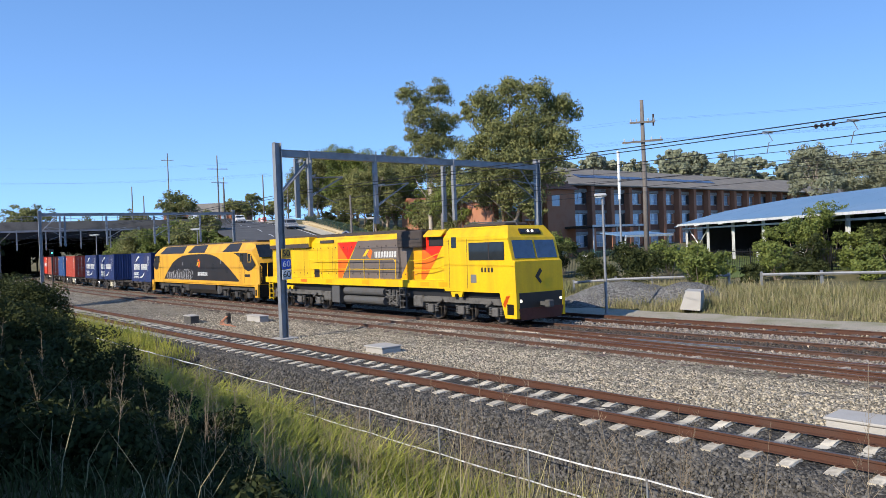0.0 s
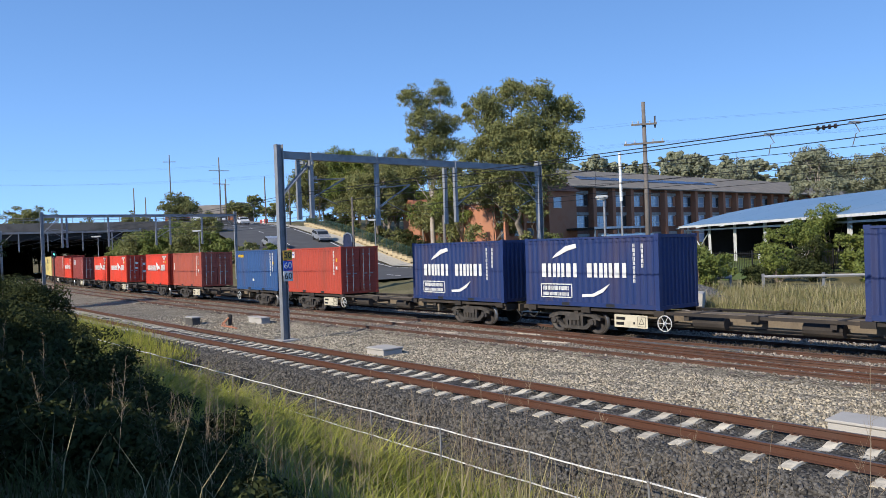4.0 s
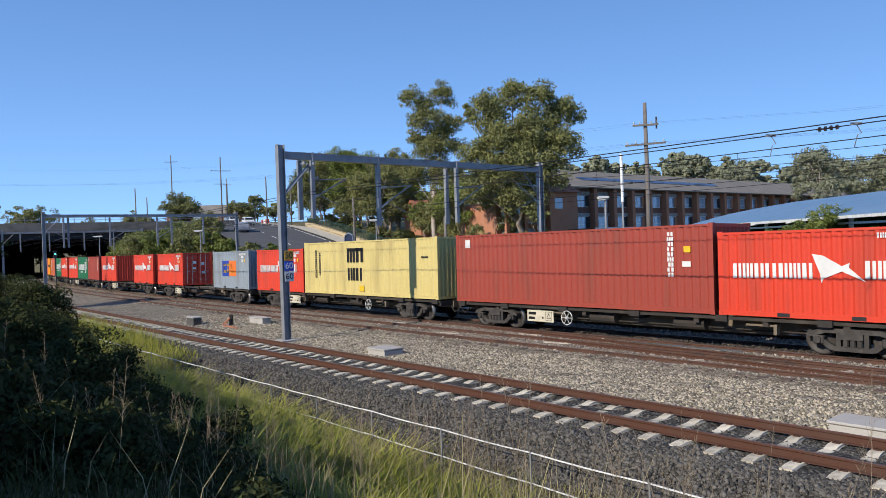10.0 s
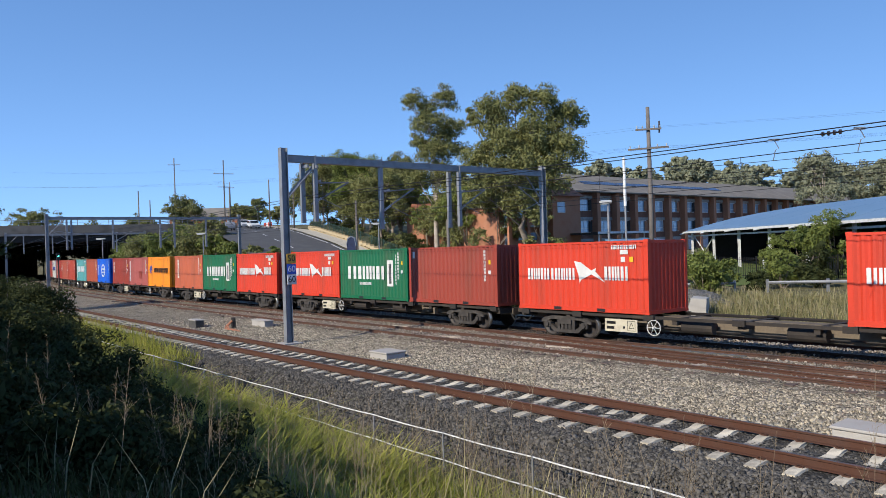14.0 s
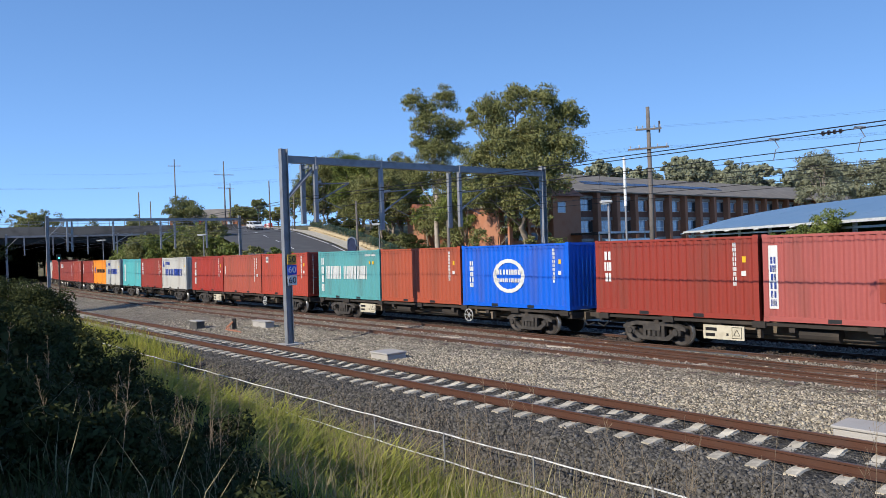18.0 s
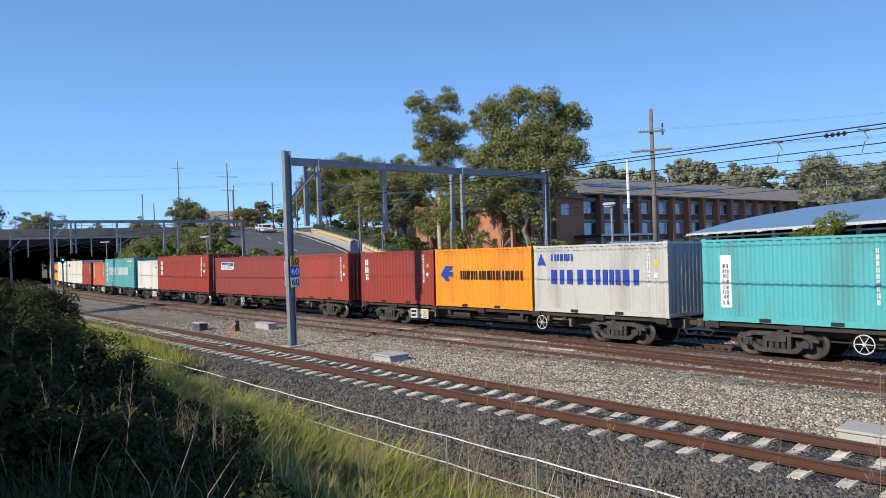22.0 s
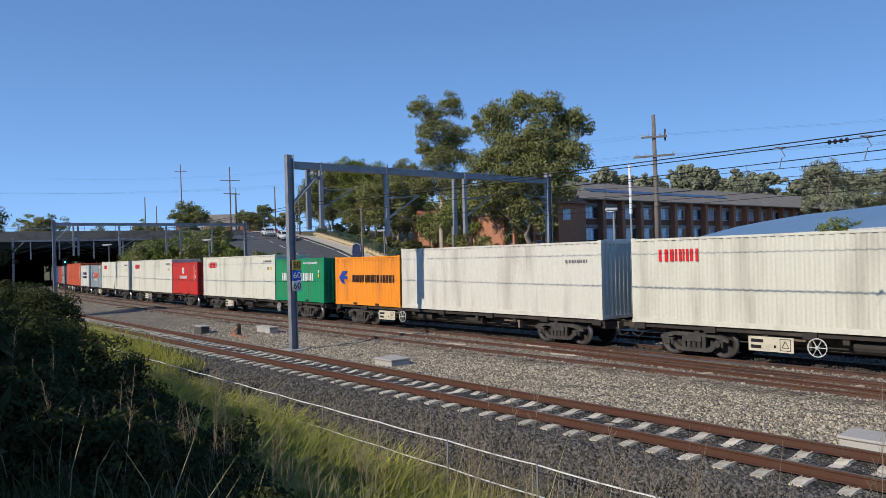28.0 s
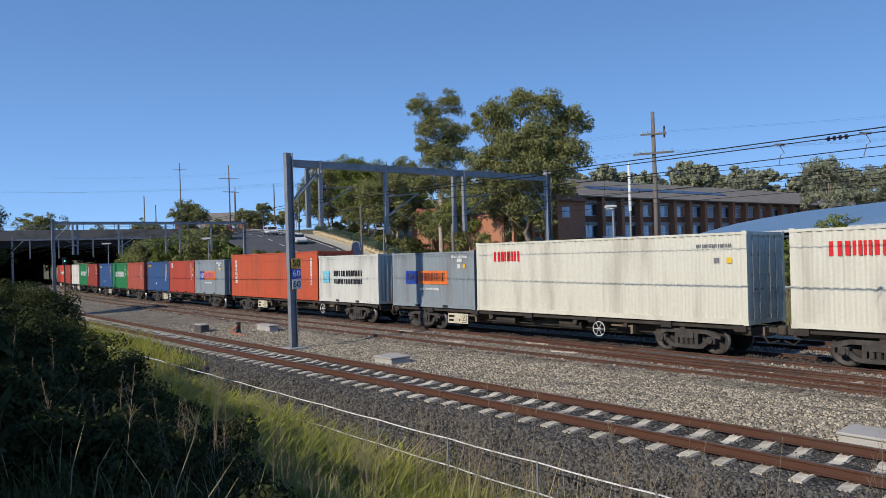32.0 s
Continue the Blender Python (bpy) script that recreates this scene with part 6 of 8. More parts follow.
    panel("emblem", [(-0.02, 2.5), (0.22, 2.78), (0.46, 2.78), (0.24, 2.5)], Y0 + 0.007, C_YEL, l, far=False)
    panel("emblem", [(0.16, 2.82), (0.42, 2.98), (0.72, 2.72), (0.5, 2.34), (0.32, 2.42), (0.5, 2.7), (0.36, 2.84)], Y0 + 0.007, L_ORANGE, l, far=False)
    for x, z in ((-1.1, 2.45), (3.1, 2.42), (5.5, 2.2), (-4.6, 2.35)):
        bm = B(); tube(bm, [(x, -Y0 - 0.004, z), (x, -Y0 - 0.014, z)], 0.24, 18)
        part("porthole", bm, M_BLACK, l, "dark round blanked porthole")
    for x, z in ((-3.0, 2.5), (4.4, 2.62)):
        panel("sight_window", [(x, z), (x + 0.2, z), (x + 0.2, z + 0.26), (x, z + 0.26)], Y0 + 0.007, C_GREY, l, 0.008, far=False)
    for i in range(7):
        for o_ in (0.0, 0.13):
            x = 0.2 + 0.27 * i + o_
            panel("marking", [(x, 1.75), (x + 0.075, 1.75), (x + 0.075, 2.02), (x, 2.02)], Y0 + 0.007, C_WHITE, l, far=False)
    panel("number_bars", [(8.45, 1.75), (9.2, 1.75), (9.2, 1.93), (8.45, 1.93)], Y0 + 0.003, L_BLACK, l)
    rg = random.Random(8)
    for i in range(12):
        x, z, w, h = -6.1 + 0.46 * i, 1.78 + rg.uniform(-0.06, 0.08), rg.uniform(0.24, 0.32), rg.uniform(0.30, 0.42)
        for k in (1.0, 0.55):
            o = rg.uniform(0, 3)
            bm = B()
            tube(bm, [(x + k * w * math.cos(a_ * 0.55 + o) * (1 + 0.15 * math.sin(3 * a_)), -Y0 - 0.012, z + k * h * math.sin(a_ * 0.55 + o)) for a_ in range(10 if k > 0.9 else 7)], 0.021, 4)
            part("graffiti_stroke", bm, C_GRAF, l, "faded silver-grey graffiti" if i == 0 else "")
    part("sill", boxes_mesh("sill", (-9.9, 9.9, -1.4, 1.4, 1.12, 1.24)), Y_WARM, l)
    part("underframe", boxes_mesh("underframe", (-9.8, 9.8, -1.05, 1.05, 0.85, 1.2)), L_BLACK, l)
    bm = B(); prism(bm, [(-1.35, 1.15), (1.35, 1.15), (1.35, 0.75), (1.05, 0.45), (-1.05, 0.45), (-1.35, 0.75)], -2.0, 3.2, "x")
    part("fuel_tank", bm, L_BLACK, l)
    for sg in (-1, 1):
        bm = B(); tube(bm, [(3.6, sg * 1.15, 0.5), (3.6, sg * 1.15, 1.05)], 0.22, 10)
        part("air_filter", bm, M_UNDER, l)
    six_wheel_bogie(l, 6.6, [-1.95, 0.0, 1.95], M_BOGB)
    six_wheel_bogie(l, -5.5, [-1.95, 0.0, 1.95], M_BOGB)
    return l


RIDES.append((loco_b(), -10.7, 0, 0, 6.0))
RIDES.append((loco_a(), -33.2, 0, 0, 7.0))

# ---------- overhead line: portals, wires ----------
def text_mesh(s, size, depth=0.004):
    cu = bpy.data.curves.new("writing", "FONT")
    cu.body, cu.size, cu.extrude = s, size, depth
    cu.align_x, cu.align_y = "CENTER", "CENTER"
    ob = bpy.data.objects.new("writing", cu)
    me = bpy.data.meshes.new_from_object(ob)
    bpy.data.objects.remove(ob)
    bpy.data.curves.remove(cu)
    return me


def h_mast(h, w=0.26, d=0.30):
    """A wide-flange steel column."""
    bm = B()
    a, b, k = w / 2, d / 2, 0.012
    prof = [(-a, -b), (a, -b), (a, -b + 0.02), (k, -b + 0.02), (k, b - 0.02), (a, b - 0.02), (a, b), (-a, b), (-a, b - 0.02), (-k, b - 0.02), (-k, -b + 0.02), (-a, -b + 0.02)]
    lo, hi = [bm.verts.new((u, v, -0.35)) for u, v in prof], [bm.verts.new((u, v, h)) for u, v in prof]
    bm.faces.new(lo[::-1])
    bm.faces.new(hi)
    for i in range(len(prof)):
        j = (i + 1) % len(prof)
        bm.faces.new((lo[i], lo[j], hi[j], hi[i]))
    return mesh_of(bm, "mast")


M_INSUL = mat("brown_insulator", (0.05, 0.035, 0.03), 0.3, var=0.1, bump=0)
M_PALEINS = mat("pale_insulator", (0.55, 0.56, 0.55), 0.35, var=0.1, bump=0)


def insulator(bm, a, b, r=0.055, n=5):
    a, b = Vector(a), Vector(b)
    tube(bm, [a, b], r * 0.35, 6)
    for i in range(n):
        c = a.lerp(b, (i + 0.5) / n)
        d = (b - a).normalized() * 0.018
        tube(bm, [c - d, c + d], r, 8)


def drop_post(p, lat, top, bottom, w=0.17, x=0.0):
    part("drop_post", boxes_mesh("drop_post", (x - w / 2, x + w / 2, -w / 2, w / 2, bottom, top)), M_STEEL, p, m=pose(0, -lat, 0))
    bm = B()
    for e in (-1, 1):
        box(bm, x + e * w * 0.62 - 0.02, x + e * w * 0.62 + 0.02, -0.03, 0.03, top - 0.05, top + 0.34)
    part("hanger_bolts", bm, M_STEEL, p, m=pose(0, -lat, 0))


def registration(p, lat, side, z0, z1, x=0.0):
    """A hinged cantilever: tie tube, bracket tube and steady arm, with insulators at its foot."""
    y0 = -lat
    a = part("cantilever", (lambda bm: (tube(bm, [(x, y0, z0 + 0.9), (x, y0 + side * 1.9, z1)], 0.03, 6), tube(bm, [(x, y0, z0), (x, y0 + side * 1.9, z1)], 0.035, 6),
                                        tube(bm, [(x, y0 + side * 0.5, z0 + 0.25), (x, y0 + side * 1.5, z0 - 0.15)], 0.018, 5), bm)[-1])(B()), M_STEEL, p)
    for za, zb in ((0.04, 0.27), (0.94, 1.02)):
        bm = B()
        insulator(bm, (x, y0 + side * 0.12, z0 + za), (x, y0 + side * 0.5, z0 + zb))
        part("insulator", bm, M_PALEINS, a, "pale ribbed insulator")


def portal(s, near, far, h, drops, label, signs=False, arms=()):
    p = thing("overhead_line_portal", label, "railway gantry", place(s, 0), group="portals over the tracks")
    for lat in (near, far):
        part("mast", h_mast(h + 0.28), M_STEEL, p, m=pose(0, -lat, 0))
        part("footing", boxes_mesh("footing", (-0.42, 0.42, -0.4, 0.4, -0.5, -0.14)), M_CONC, p, "pale concrete footing", m=pose(0, -lat, 0))
    bm = B()
    prism(bm, [(-0.12, h - 0.30), (0.12, h - 0.30), (0.12, h - 0.275), (0.1, h - 0.275), (0.1, h - 0.025), (0.12, h - 0.025), (0.12, h), (-0.12, h), (-0.12, h - 0.025), (-0.1, h - 0.025), (-0.1, h - 0.275), (-0.12, h - 0.275)], -near + 0.15, -far - 0.15)
    part("beam", bm, M_STEEL, p)
    for lat, top, bot, x in drops:
        drop_post(p, lat, top, bot, x=x)
    bm = B()
    for x in (-0.1, 0.1):
        tube(bm, [(x, -near + 0.14, h - 1.75), (x, -near + 1.5, h - 0.35)], 0.045, 6)
    part("knee_brace", bm, M_STEEL, p)
    bm = B()
    tube(bm, [(0, -far - 0.14, h - 1.6), (0, -far - 1.3, h - 0.3)], 0.045, 6)
    part("knee_brace", bm, M_STEEL, p)
    for a in arms:
        registration(p, *a)
    return p


P1 = portal(16.1, 7.98, -7.77, 7.62, [(7.0, 7.3, 4.8, -0.2), (6.6, 7.3, 4.85, 0.16), (3.1, 7.35, 4.5, 0), (-1.2, 7.3, 4.55, -0.26), (-1.5, 7.3, 4.6, 0.16)],
            "grey steel overhead line portal with hanging posts",
            arms=[(6.6, 1, 5.6, 6.6, -0.2), (3.1, 1, 5.3, 6.4, 0.0), (-1.7, 1, 5.4, 6.5, -0.2), (-7.77, -1, 5.6, 6.7, 0.0)])
cb = B()
box(cb, -0.26, 0.36, -7.06, -6.98, 7.1, 7.22)
box(cb, -0.26, 0.36, -6.62, -6.54, 7.1, 7.22)
part("cross_plate", cb, M_STEEL, P1)
signs = [("50", (0.62, 0.36, 0.05), M_BLACK), ("60", (0.03, 0.10, 0.52), M_WHITE), ("60", (0.70, 0.71, 0.70), M_BLACK)]
for i, (tx, col, ink) in enumerate(signs):
    z = 3.32 - 0.43 * i
    sg = thing("speed_sign", "square speed sign reading %s bolted to the portal mast" % tx, "sign", place(16.1, 7.98) @ pose(0.2, 0.12, z, 0, 0, 90), group="speed signs")
    bm = B()
    soft_box(bm, -0.21, 0.21, -0.012, 0.012, -0.205, 0.205, 0.008)
    part("plate", bm, mat("sign_plate_%d" % i, col, 0.45, var=0.06, bump=0.02), sg)
    part("numerals", text_mesh(tx, 0.36), ink, sg, "%s numerals" % tx, m=pose(0, -0.016, 0, 90, 0, 0))
P2 = portal(69.5, 6.95, -12.9, 7.95, [(5.2, 7.6, 4.6, 0.2), (4.7, 7.6, 4.6, -0.2), (0.8, 7.6, 4.6, 0), (-4.0, 7.6, 4.6, 0), (-5.5, 7.6, 4.6, 0), (-9.0, 7.6, 4.6, 0)], "grey steel overhead line portal farther along the curve",
            arms=[(4.7, -1, 5.4, 6.6, 0.0), (0.8, 1, 5.3, 6.4, 0.0), (-4.0, 1, 5.4, 6.5, 0.0)])
P3 = portal(118, 7.2, -13, 7.9, [(4.8, 7.6, 4.8, 0), (0.8, 7.6, 4.7, 0), (-4.2, 7.6, 4.7, 0), (-8.6, 7.6, 4.7, 0)], "grey steel overhead line portal near the bridge")


def wire(name, pts, r, label, sag=0.0, material=None, n=6):
    """A hanging wire through pts, sagging between them."""
    bm = B()
    pts = [Vector(p) for p in pts]
    out = []
    for a, b in zip(pts[:-1], pts[1:]):
        for i in range(n):
            k = i / n
            q = a.lerp(b, k)
            q.z -= sag * 4 * k * (1 - k)
            out.append(q)
    out.append(pts[-1])
    tube(bm, out, r, 4)
    return tagged(part(name, bm, material or M_WIRE), label, "overhead wire", group="overhead wires")


def line_wire(lat, z, r=0.011, s0=-40, s1=118, sag=0.15, lat_r=None, label="dark overhead wire along the tracks"):
    stops = [s0, 16.1, 69.5, s1]
    lats = [lat if lat_r is None else lat_r, lat, lat, lat]
    zz = [z] * 4
    pts = []
    for a, b, la, lb in zip(stops[:-1], stops[1:], lats[:-1], lats[1:]):
        for i in range(10):
            k = i / 10
            pts.append(at(a + (b - a) * k, la + (lb - la) * k, z - sag * 4 * k * (1 - k)))
    pts.append(at(s1, lat, z))
    bm = B()
    tube(bm, pts, r, 4)
    return tagged(part("overhead_wire", bm, M_WIRE), label, "overhead wire", group="overhead wires")


line_wire(7.0, 5.93, 0.012, sag=0.26)
line_wire(6.85, 5.83, 0.011, sag=0.22)
line_wire(4.8, 5.62, 0.011, sag=0.05)
line_wire(3.05, 5.25, 0.009, sag=0.0)
line_wire(0.0, 6.5, 0.009, sag=0.7)
line_wire(0.0, 5.25, 0.009, sag=0.0)
line_wire(-3.55, 6.6, 0.009, sag=0.8)
line_wire(-3.55, 5.3, 0.009, sag=0.0)
line_wire(-7.4, 6.4, 0.009, sag=0.5)
for i in range(9):
    s = -7 + 5.6 * i
    wire("dropper", [at(s + 2, 0, 6.15), at(s + 2, 0, 5.27)], 0.006, "thin dropper wire between two overhead wires", n=2)
bm = B()
insulator(bm, at(-4.65, 6.85, 5.62), at(-5.1, 6.85, 5.62), 0.05, 4)
tagged(part("section_insulator", bm, M_INSUL), "dark ribbed insulator strung in the overhead wire", "insulator")
for s in (-3.7, -5.4):
    bm = B()
    c = at(s, 6.85, 5.63)
    tube(bm, [c, c + Vector((0.1, 0, -0.18)), at(s, 6.8, 5.42), at(s + 0.1, 6.7, 5.2)], 0.01, 5)
    box(bm, c.x - 0.11, c.x + 0.11, c.y - 0.02, c.y + 0.02, c.z - 0.02, c.z + 0.03)
    tagged(part("jumper_cable", bm, M_STEEL), "grey clamp and looped jumper cable on the wires", "cable")

# ---------- power poles, lamps ----------
def power_pole(x, y, top, r, arms, label, z0=None):
    z0 = gz(x, y) - 0.5 if z0 is None else z0
    p = thing("power_pole", label, "power pole", pose(x, y, z0))
    bm = B()
    tube(bm, [(0, 0, 0), (0.03, 0, (top - z0) * 0.5), (0, 0, top - z0)], r, 9, r * 0.65)
    part("pole", bm, M_POLE, p, smooth=True)
    for dz, half, turn in arms:
        bm = B()
        box(bm, -half, half, -r - 0.07, -r + 0.03, top - z0 - dz - 0.06, top - z0 - dz + 0.06)
        arm = part("crossarm", bm, M_POLE, p, m=pose(0, 0, 0, 0, 0, turn))
        for k in (-0.9, -0.45, 0.45, 0.9):
            ib = B()
            insulator(ib, (k * half, -r, top - z0 - dz + 0.06), (k * half, -r, top - z0 - dz + 0.26), 0.05, 3)
            part("insulator", ib, M_PALEINS, arm)
    return p


PW = power_pole(14.25, 50, 12.75, 0.19, [(1.55, 0.85, -12), (2.85, 1.35, -25)], "weathered grey timber power pole with two crossarms")
bm = B()
tube(bm, [(0.7, -0.2, 11.5), (0.7, -0.2, 10.7)], 0.06, 6)
part("hanging_insulator", bm, M_INSUL, PW)
for k in (-1.2, -0.5, 0.6, 1.2):
    wire("power_line", [(-60 + k * 3, 95 + k, 13.5), (14.25 + k, 50 + 0.3 * k, 9.95), (75 + k, 24, 11.5)], 0.003, "thin power line strung between the poles", 1.0)
for k in (-0.7, 0.7):
    wire("power_line", [(-62 + k * 3, 110 + k, 17), (14.25 + k, 50 + 0.2 * k, 11.35), (80 + k, 30, 14.5)], 0.003, "thin power line strung between the poles", 1.2)
for (x, y, b, tp, arms) in ((-62.1, 170, 10, 26.6, [(1.6, 1.4, 10)]), (-44.7, 150, 9, 23.1, [(2.8, 2.0, 25), (5.5, 1.3, 25)]), (-58, 200, 11, 23.6, [(1.6, 1.1, 10)]), (-66.5, 160, 9, 18.3, []), (-66, 165, 9, 16.6, []),
                            (-64, 175, 9, 17.0, []), (-48, 165, 10, 19.0, []), (-35.5, 150, 10, 18.8, []), (-10.0, 84.5, 2.5, 9.4, []), (-28.5, 140, 8, 16.5, []), (0.4, 62, 0.5, 6.0, [])):
    power_pole(x, y, tp, 0.17, arms, "dark timber pole on the rise beyond the tracks")


def lamp_post(x, y, top, label, arm=0.0, head=0.5, z0=None):
    z0 = gz(x, y) - 0.1 if z0 is None else z0
    p = thing("street_lamp", label, "street lamp", pose(x, y, z0))
    h = top - z0
    bm = B()
    tube(bm, [(0, 0, 0), (0, 0, h - 0.1), (arm, 0, h)], 0.065, 8, 0.045)
    box(bm, -0.1, 0.1, -0.1, 0.1, 0, 0.08)
    part("post", bm, M_STEEL, p, smooth=False)
    bm = B()
    soft_box(bm, arm - head * 0.75, arm + head * 0.35, -0.16, 0.16, h - 0.06, h + 0.1, 0.04)
    hd = part("lamp_head", bm, mat("lamp_grey", (0.5, 0.5, 0.48), 0.5), p, "pale grey lamp head")
    part("lens", boxes_mesh("lens", (arm - head * 0.65, arm, -0.12, 0.12, h - 0.09, h - 0.058)), mat("lamp_lens", (0.7, 0.72, 0.7), 0.2), hd)
    return p


lamp_post(7.8, 34.4, 5.45, "slim grey lamp post beside the far track", z0=-0.25)
lamp_post(-6.6, 75, 6.3, "slim lamp post with a wide white head", 0.0, 0.9)
lamp_post(-26.3, 80, 6.0, "slim lamp post by the tracks", 0.0, 0.9)
lamp_post(-49, 105, 6.5, "slim lamp post near the bridge", 0.0, 1.2)

# ---------- trackside boxes and clutter ----------
def cover_box(name, s, lat, l, w, z0, z1, m, label, turn=0):
    t = thing(name, label, "cable pit" if "pit" in name else "equipment box", place(s, lat, 0, turn))
    bm = B()
    soft_box(bm, -l / 2, l / 2, -w / 2, w / 2, z0, z1 - 0.06, 0.02)
    part("body", bm, m, t)
    bm = B()
    soft_box(bm, -l / 2 - 0.03, l / 2 + 0.03, -w / 2 - 0.03, w / 2 + 0.03, z1 - 0.058, z1, 0.015)
    part("lid", bm, M_CONC, t, "pale lid")
    return t


cover_box("cable_pit", 9.7, 7.6, 1.0, 0.8, -0.4, 0.04, M_CONC, "low square concrete cable pit with a flat lid on the ballast")
cover_box("cable_pit", -6.6, 8.0, 2.6, 0.75, -0.4, 0.03, M_CONC, "long pale concrete trough lid beside the near track")
cover_box("signal_box", 26.8, 7.7, 0.95, 0.45, -0.4, 0.22, mat("weathered_box", (0.09, 0.085, 0.08), 0.8), "small dark weathered equipment box on the ballast")
cover_box("point_machine", 24.2, 5.2, 1.5, 0.5, -0.3, 0.12, M_CONC, "grey point machine beside the middle track")
hz = thing("cable_riser", "dark riser with orange cables beside the ballast", "cable riser", place(24.4, 6.7))
bm = B(); tube(bm, [(0, 0, -0.3), (0, 0, 0.35)], 0.12, 8)
part("riser", bm, M_DARKSTEEL, hz)
for k in range(3):
    bm = B(); tube(bm, [(0.05 * k, -0.1, 0.2), (-0.1 + 0.1 * k, -0.35, -0.05), (0.1 + 0.3 * k, -0.5, -0.17), (0.9 + 0.5 * k, -0.3 - 0.1 * k, -0.17)], 0.03, 6)
    part("cable", bm, mat("orange_cable", (0.42, 0.17, 0.09), 0.6), hz, "orange conduit")


def mound(name, cx, cy, rx, ry, h, m, label, seed):
    rg = np.random.default_rng(seed)
    n, k = 36, 12
    v, f = [], []
    for i in range(k + 1):
        for j in range(n):
            a, q = j / n * math.tau, i / k
            w = 1 + 0.16 * math.sin(3 * a + seed) + 0.1 * math.sin(5 * a)
            x, y = cx + rx * q * w * math.cos(a), cy + ry * q * w * math.sin(a)
            v.append((x, y, gz(x, y) - 0.05 + h * max(0.0, (1 - q ** 1.4)) + rg.normal(0, 0.02)))
    for i in range(k):
        for j in range(n):
            f.append((i * n + j, i * n + (j + 1) % n, (i + 1) * n + (j + 1) % n, (i + 1) * n + j))
    return tagged(quick(name, v, f, m, smooth=True), label, "gravel heap")


M_GREYGRAVEL = ballast_mat("grey_gravel", (0.06, 0.058, 0.056), (0.12, 0.117, 0.113), (0.21, 0.205, 0.20))
mound("gravel_heap", 9.2, 39.3, 4.0, 2.0, 1.05, M_GREYGRAVEL, "heap of grey gravel beside the far track", 3)
mound("gravel_heap", 12.4, 37.5, 2.6, 1.6, 0.85, M_GREYGRAVEL, "smaller heap of grey gravel", 5)
cbk = thing("concrete_block", "tilted pale concrete block beside the gravel heap", "concrete block", pose(11.6, 34.2, 0.0, 0, 4, -25))
bm = B(); prism(bm, [(-0.3, 0), (0.6, 0), (0.6, 0.85), (-0.08, 0.85)], -0.75, 0.75)
part("body", bm, M_CONC, cbk)
bm = B(); box(bm, -0.1, 0.58, -0.7, 0.7, 0.852, 0.875)
part("capping", bm, M_CONC, cbk)

# ---------- low fence of white wires beside the near track ----------
FENCE_LAT, FT, FB = 12.8, -0.30, -0.86
fence = thing("wire_fence", "low fence of two white coated wires on thin steel posts", "fence")
POST = boxes_mesh("fence_post", (-0.018, 0.018, -0.004, 0.004, -1.45, FT + 0.02), (-0.004, 0.004, 0.004, 0.03, -1.45, FT + 0.02))
for i in range(16):
    part("fence_post", POST, M_STEEL, fence, m=place(-9.4 + 2.5 * i, FENCE_LAT, rs.uniform(-0.03, 0.02), rs.uniform(-8, 8)))
for z in (FT, FB):
    bm = B()
    pts = []
    for i in range(16 * 4):
        s = -9.4 + 0.625 * i
        k = (i % 4) / 4
        pts.append(at(s, FENCE_LAT - 0.02, z - 0.02 * 4 * k * (1 - k)))
    tube(bm, pts, 0.014, 5)
    part("fence_wire", bm, M_WIREW, fence, "white coated wire")

# ---------- school building ----------
M_BRICK = mat("brown_brick", (0.20, 0.092, 0.062), 0.9, var=0.25, scale=1.2, fine=18, second=(0.15, 0.072, 0.05), bump=0.2)
M_BRICKO = mat("orange_brick", (0.42, 0.19, 0.11), 0.9, var=0.22, scale=1.2, fine=18, second=(0.40, 0.16, 0.085), bump=0.2)
M_TILE = mat("grey_roof_tiles", (0.20, 0.18, 0.155), 0.9, var=0.3, scale=0.6, fine=10, second=(0.27, 0.24, 0.20), bump=0.4)
# pale blue base colour paints the reflected sky into the panes
M_PANE = mat("sky_painted_glass", (0.32, 0.41, 0.52), 0.08, var=0.1, scale=0.3, bump=0, second=(0.06, 0.08, 0.10), spec=1.0)
M_FRAME = mat("pale_window_frame", (0.62, 0.62, 0.60), 0.6)
# near-black colour that stands in for unlit space indoors
M_DARKROOM = mat("painted_dim_inside", (0.03, 0.028, 0.027), 0.9)
M_SPANDREL = mat("grey_concrete_band", (0.36, 0.34, 0.31), 0.9, var=0.15)


